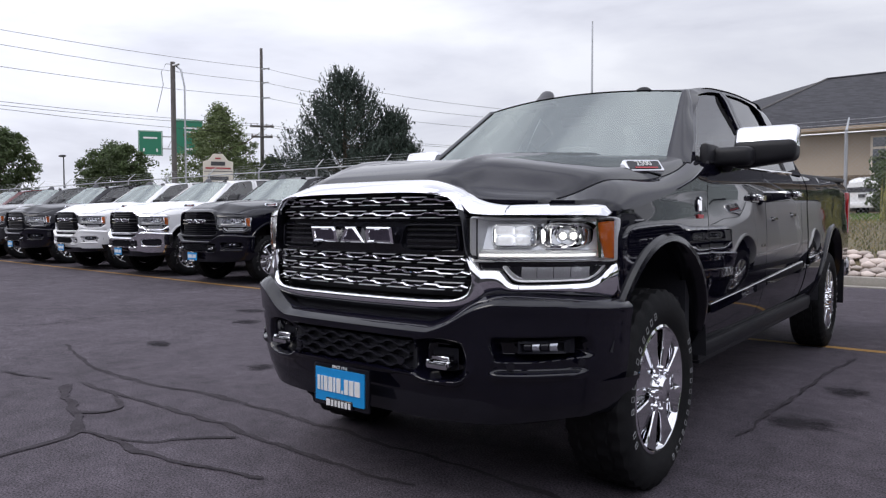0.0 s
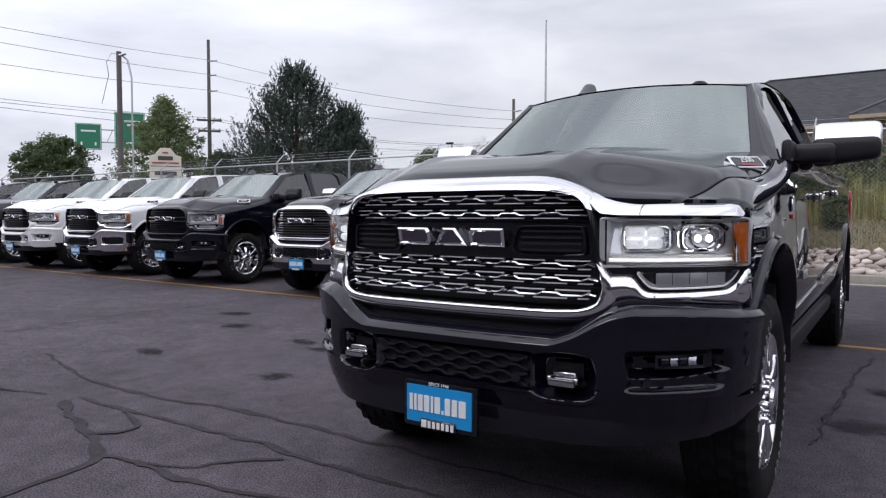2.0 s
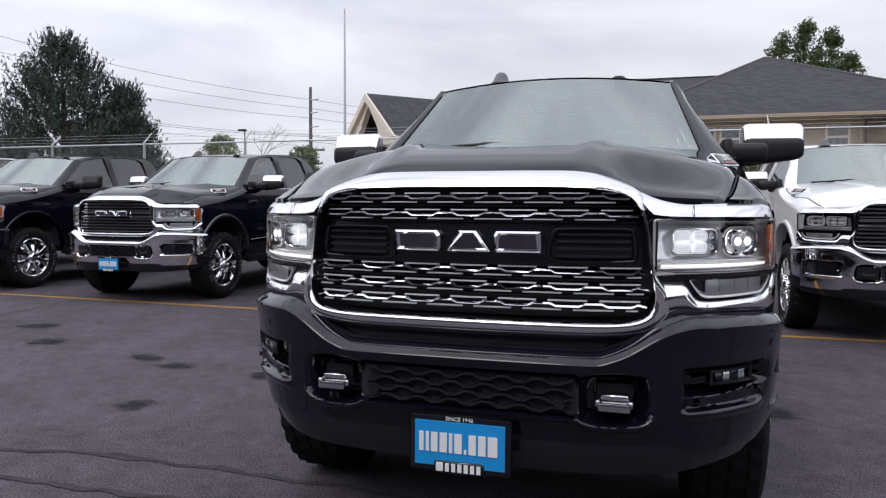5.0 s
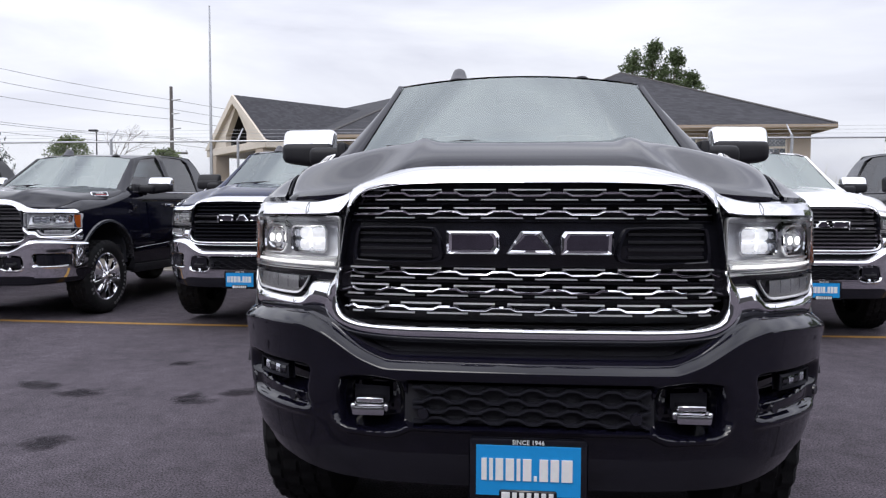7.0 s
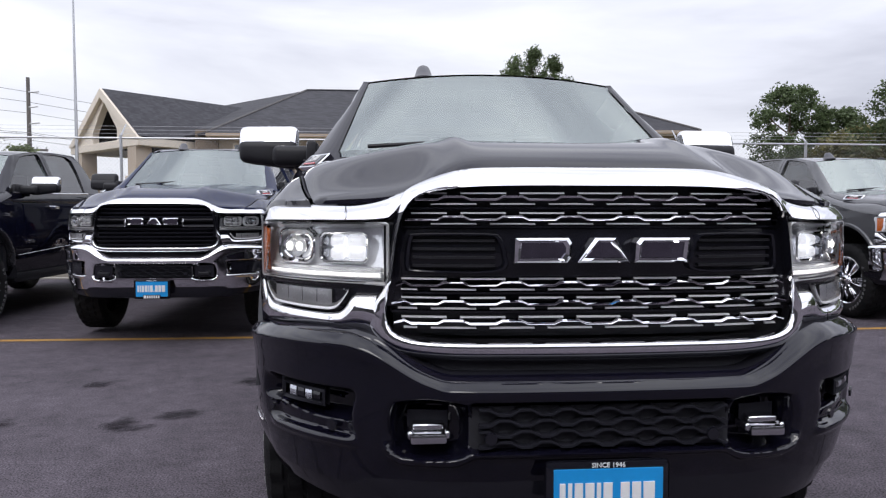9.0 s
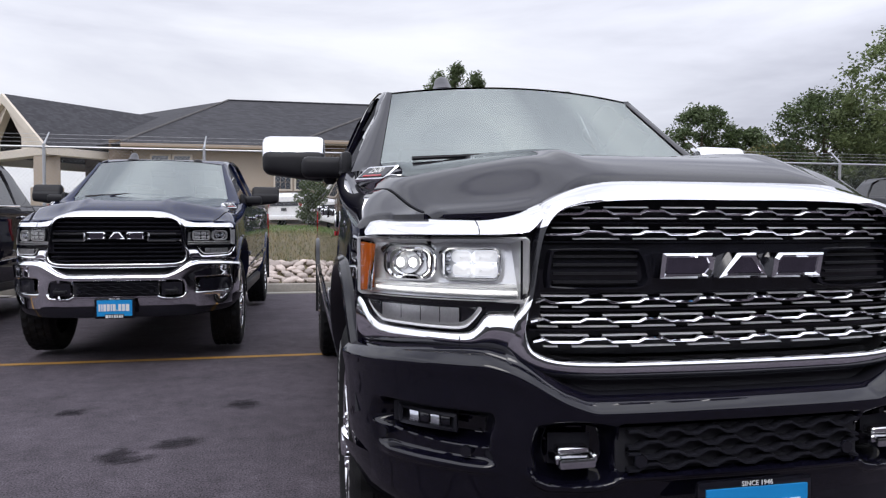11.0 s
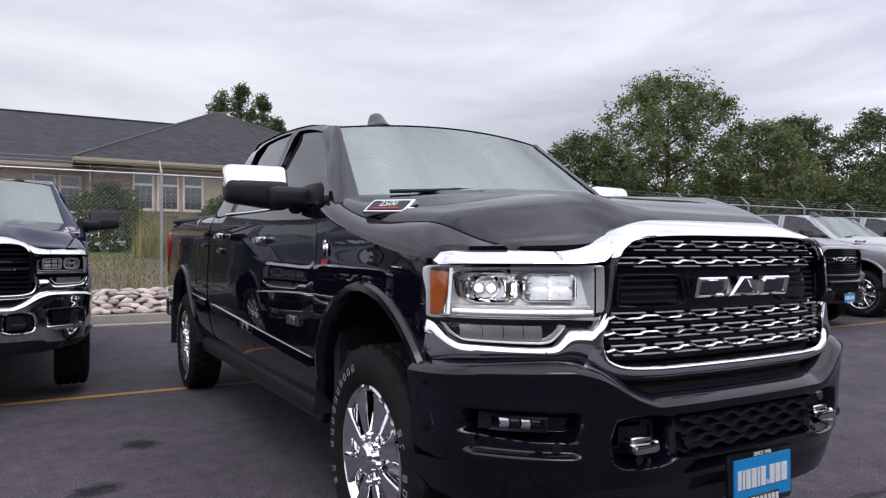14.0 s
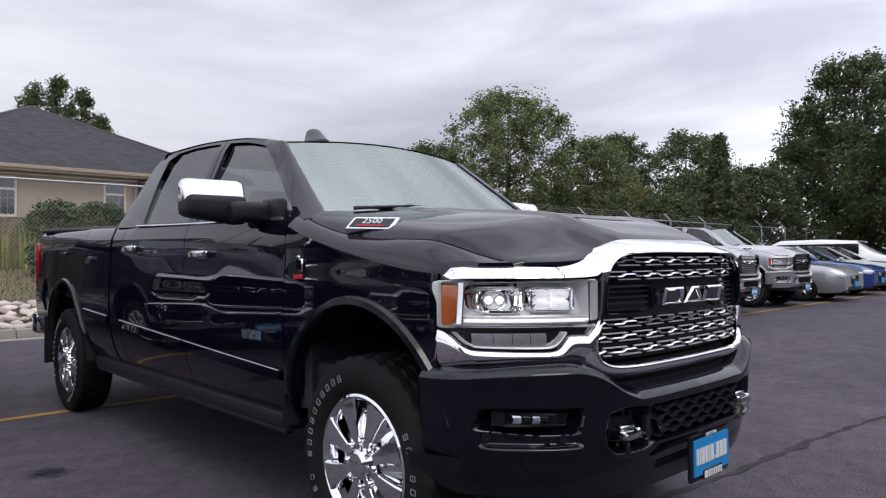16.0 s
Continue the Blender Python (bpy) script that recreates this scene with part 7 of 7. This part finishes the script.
# ---- other vehicles: lofted bodies ----
def loft(stations, n=28):
    """Cross-sections (y, half width, floor, belt, top, top half width) joined to a smooth shell."""
    loops = []
    for y, w, lo, belt, top, tw in stations:
        pts = [(w * 0.92, lo), (w, lo + (belt - lo) * 0.35), (w, lo + (belt - lo) * 0.75), (w * 0.96, belt), (tw + (w - tw) * 0.1, belt + (top - belt) * 0.85), (tw * 0.8, top), (0, top + 0.015)]
        half = resample(pts, n)
        loops.append([(x, y, z) for x, z in half] + [(-x, y, z) for x, z in reversed(half[:-1])])
    v, f = ring(*loops, closed=False)
    k = len(loops[0])
    f += [tuple(range(k)), tuple(reversed(range(len(v) - k, len(v))))]
    return v, f


def small_wheel(parent, x, y, r, s):
    m = Matrix.Translation((x * s, y, r)) @ (Matrix.Identity(4) if s > 0 else Matrix.Rotation(math.pi, 4, "Z"))
    tyre = part("wheel", lambda: lathe([(-0.2, r * 0.65), (-0.21, r * 0.9), (-0.18, r), (-0.04, r), (-0.005, r * 0.9), (-0.01, r * 0.66)], 32), RUBBER, parent, "", m, f"swheel{r}")
    rim = part("rim", lambda: lathe([(-0.15, 0.0), (-0.12, r * 0.5), (-0.06, r * 0.6), (-0.01, r * 0.66)], 28), DARK, tyre, "", None, f"srim{r}")
    for k in range(7):
        part("spoke", lambda: box(-0.03, 0, r * 0.36, 0.03, r * 0.16, r * 0.62, 0.008), CHROME, rim, "", Matrix.Rotation(2 * math.pi * k / 7, 4, "X"), f"sspoke{r}")


def sedan(m, paint, label):
    t = thing("sedan_car", m, label, "car", "cars at the row's end")
    part("body", lambda: loft(((-0.95, 0.70, 0.30, 0.62, 0.66, 0.60), (-0.85, 0.84, 0.24, 0.74, 0.80, 0.74), (-0.5, 0.92, 0.22, 0.84, 0.90, 0.80), (0.35, 0.94, 0.22, 0.93, 1.00, 0.80), (0.55, 0.94, 0.22, 0.95, 1.03, 0.78),
         (2.9, 0.95, 0.22, 1.0, 1.08, 0.78), (3.6, 0.94, 0.25, 1.0, 1.08, 0.78), (4.05, 0.86, 0.35, 0.95, 1.02, 0.70))), paint, t, "", None, "sedan_body", 70)
    part("cabin", lambda: loft(((0.45, 0.76, 0.96, 0.98, 1.02, 0.62), (1.25, 0.82, 0.96, 1.05, 1.42, 0.60), (1.8, 0.83, 0.96, 1.05, 1.47, 0.60), (2.5, 0.82, 0.96, 1.05, 1.44, 0.58), (3.35, 0.74, 0.96, 1.0, 1.10, 0.55))), GLOSS_BLACK, t, "dark glazed cabin", None, "sedan_cabin", 70)
    part("roof", lambda: grid(14, 14, lambda u, v: ((u * 2 - 1) * 0.60, 1.22 + 1.5 * v, 1.432 + 0.052 * math.sin(math.pi * (0.1 + 0.8 * v)) - 0.035 * (u * 2 - 1) ** 2)), paint, t, "", None, "sedan_roof", 70)
    part("windscreen", lambda: facing(grid(10, 6, lambda u, v: ((u * 2 - 1) * (0.72 - 0.12 * v), 0.46 + 0.80 * v - 0.06 * (1 - (u * 2 - 1) ** 2), 1.0 + 0.455 * v + 0.02 * (1 - (u * 2 - 1) ** 2))), (0, -1, 1)), WINDSCREEN, t, "", None, "sedan_screen", 80)
    for s in (1, -1):
        for k in range(3):
            y0, y1 = ((0.50, 1.28), (1.78, 1.86), (2.72, 3.30))[k]
            part("pillar", lambda: side(tube([(0.80 - 0.02, y0, 1.02), (0.63, y1, 1.42)], 0.035, 6), s), paint, t, "", None, f"sedan_pillar{k}{s}")
        part("headlamp", lambda: side(box(0.66, -0.79, 0.68, 0.40, 0.26, 0.13, 0.04, 2), s), LAMP_SILVER, t, "clear headlamp", None, f"sedan_lamp{s}")
        part("door_mirror", lambda: side(box(0.98, 0.75, 1.03, 0.2, 0.12, 0.13, 0.03, 2), s), paint, t, "", None, f"sedan_mirror{s}")
        for y in (0.0, 3.05):
            small_wheel(t, 0.95, y, 0.35, s)
    part("grille", lambda: box(0, -0.935, 0.56, 0.62, 0.06, 0.22, 0.04, 2), GLOSS_BLACK, t, "black mesh grille", None, "sedan_grille")
    part("lower_intake", lambda: box(0, -0.93, 0.34, 1.1, 0.06, 0.12, 0.03), PLASTIC, t, "", None, "sedan_intake")
    part("number_plate", lambda: box(0, -0.99, 0.44, 0.30, 0.02, 0.13, 0.004), BLUE_PLATE, t, "blue dealer plate", None, "sedan_plate")
    for s in (1, -1):
        part("side_glass_trim", lambda: side(tube([(0.845, y, 1.0 + 0.02 * y) for y in np.linspace(0.7, 3.1, 6)], 0.012, 5), s), CHROME, t, "", None, f"sedan_trim{s}")
    return t


CARS_Y = 4.62
sedan(pose(17.45, CARS_Y, lot_z(17.45)), PAINT_SILVER, "silver sedan with black grille in the row")
sedan(pose(20.5, CARS_Y + 0.2, lot_z(20.5)), PAINT_BLUE, "bright blue sedan in the row")
sedan(pose(23.6, CARS_Y + 0.2, lot_z(23.6)), PAINT_SILVER, "silver sedan further along the row")
sedan(pose(29.8, CARS_Y + 0.2, lot_z(29.8)), PAINT_WHITE, "white sedan past the row's end")


def minivan(m, label):
    t = thing("minivan", m, label, "van")
    part("body", lambda: loft(((-0.9, 0.80, 0.35, 0.75, 0.80, 0.70), (-0.5, 0.95, 0.25, 0.95, 1.02, 0.85), (0.3, 1.0, 0.25, 1.05, 1.15, 0.85), (1.2, 1.0, 0.25, 1.1, 1.68, 0.72), (2.4, 1.0, 0.25, 1.1, 1.76, 0.74), (3.9, 1.0, 0.28, 1.1, 1.74, 0.74), (4.22, 0.96, 0.35, 1.08, 1.62, 0.70), (4.3, 0.90, 0.40, 1.05, 1.50, 0.66))), PAINT_WHITE, t, "", None, "van_body", 70)
    part("rear_window", lambda: facing(grid(6, 4, lambda u, v: ((u * 2 - 1) * (0.80 - 0.1 * v), 4.325 - 0.05 * v, 1.08 + 0.44 * v)), (0, 1, 0)), GLOSS_BLACK, t, "dark rear window", None, "van_rear")
    part("windscreen", lambda: facing(grid(6, 4, lambda u, v: ((u * 2 - 1) * (0.84 - 0.14 * v), 0.20 + 0.95 * v, 1.14 + 0.52 * v)), (0, -1, 1)), SIDE_GLASS, t, "", None, "van_screen")
    for s in (1, -1):
        part("side_window", lambda: side(box(0.93, 2.5, 1.38, 0.10, 2.9, 0.40, 0.03), s), GLOSS_BLACK, t, "dark side window", None, f"van_side{s}")
        part("tail_lamp", lambda: side(box(0.84, 4.22, 1.10, 0.14, 0.16, 0.38, 0.03), s), RED_LENS, t, "red tail lamp", None, f"van_tail{s}")
        for y in (0.0, 3.1):
            small_wheel(t, 0.98, y, 0.34, s)
    part("rear_bumper", lambda: box(0, 4.32, 0.52, 1.7, 0.16, 0.24, 0.05, 2), PAINT_WHITE, t, "", None, "van_bumper")
    part("number_plate", lambda: box(0, 4.35, 0.92, 0.3, 0.02, 0.15), SIGN_DARK, t, "", None, "van_plate")
    return t


minivan(pose(26.7, CARS_Y + 0.3, lot_z(26.7)), "white tall van in the car row")
minivan(pose(0.1, 35.7, 1.25, 0, 0, 150), "white minivan parked before the building")
# added unseen walls behind the camera keep low sky out of paint and chrome
part("wall_south", join(box(0, -21, 4.5, 84, 0.4, 9.0), box(0, -20.5, 9.1, 84, 1.4, 0.3), box(26, -13.5, 4.5, 0.4, 15, 9.0), box(-26, -13.5, 4.5, 0.4, 15, 9.0)), material("plain_grey_wall", (0.07, 0.068, 0.070), 0.8, vary=0.15, scale=0.4))
tagged(bpy.data.objects["wall_south"], "unseen plain grey walls added to darken reflections", "wall", kind="structure")
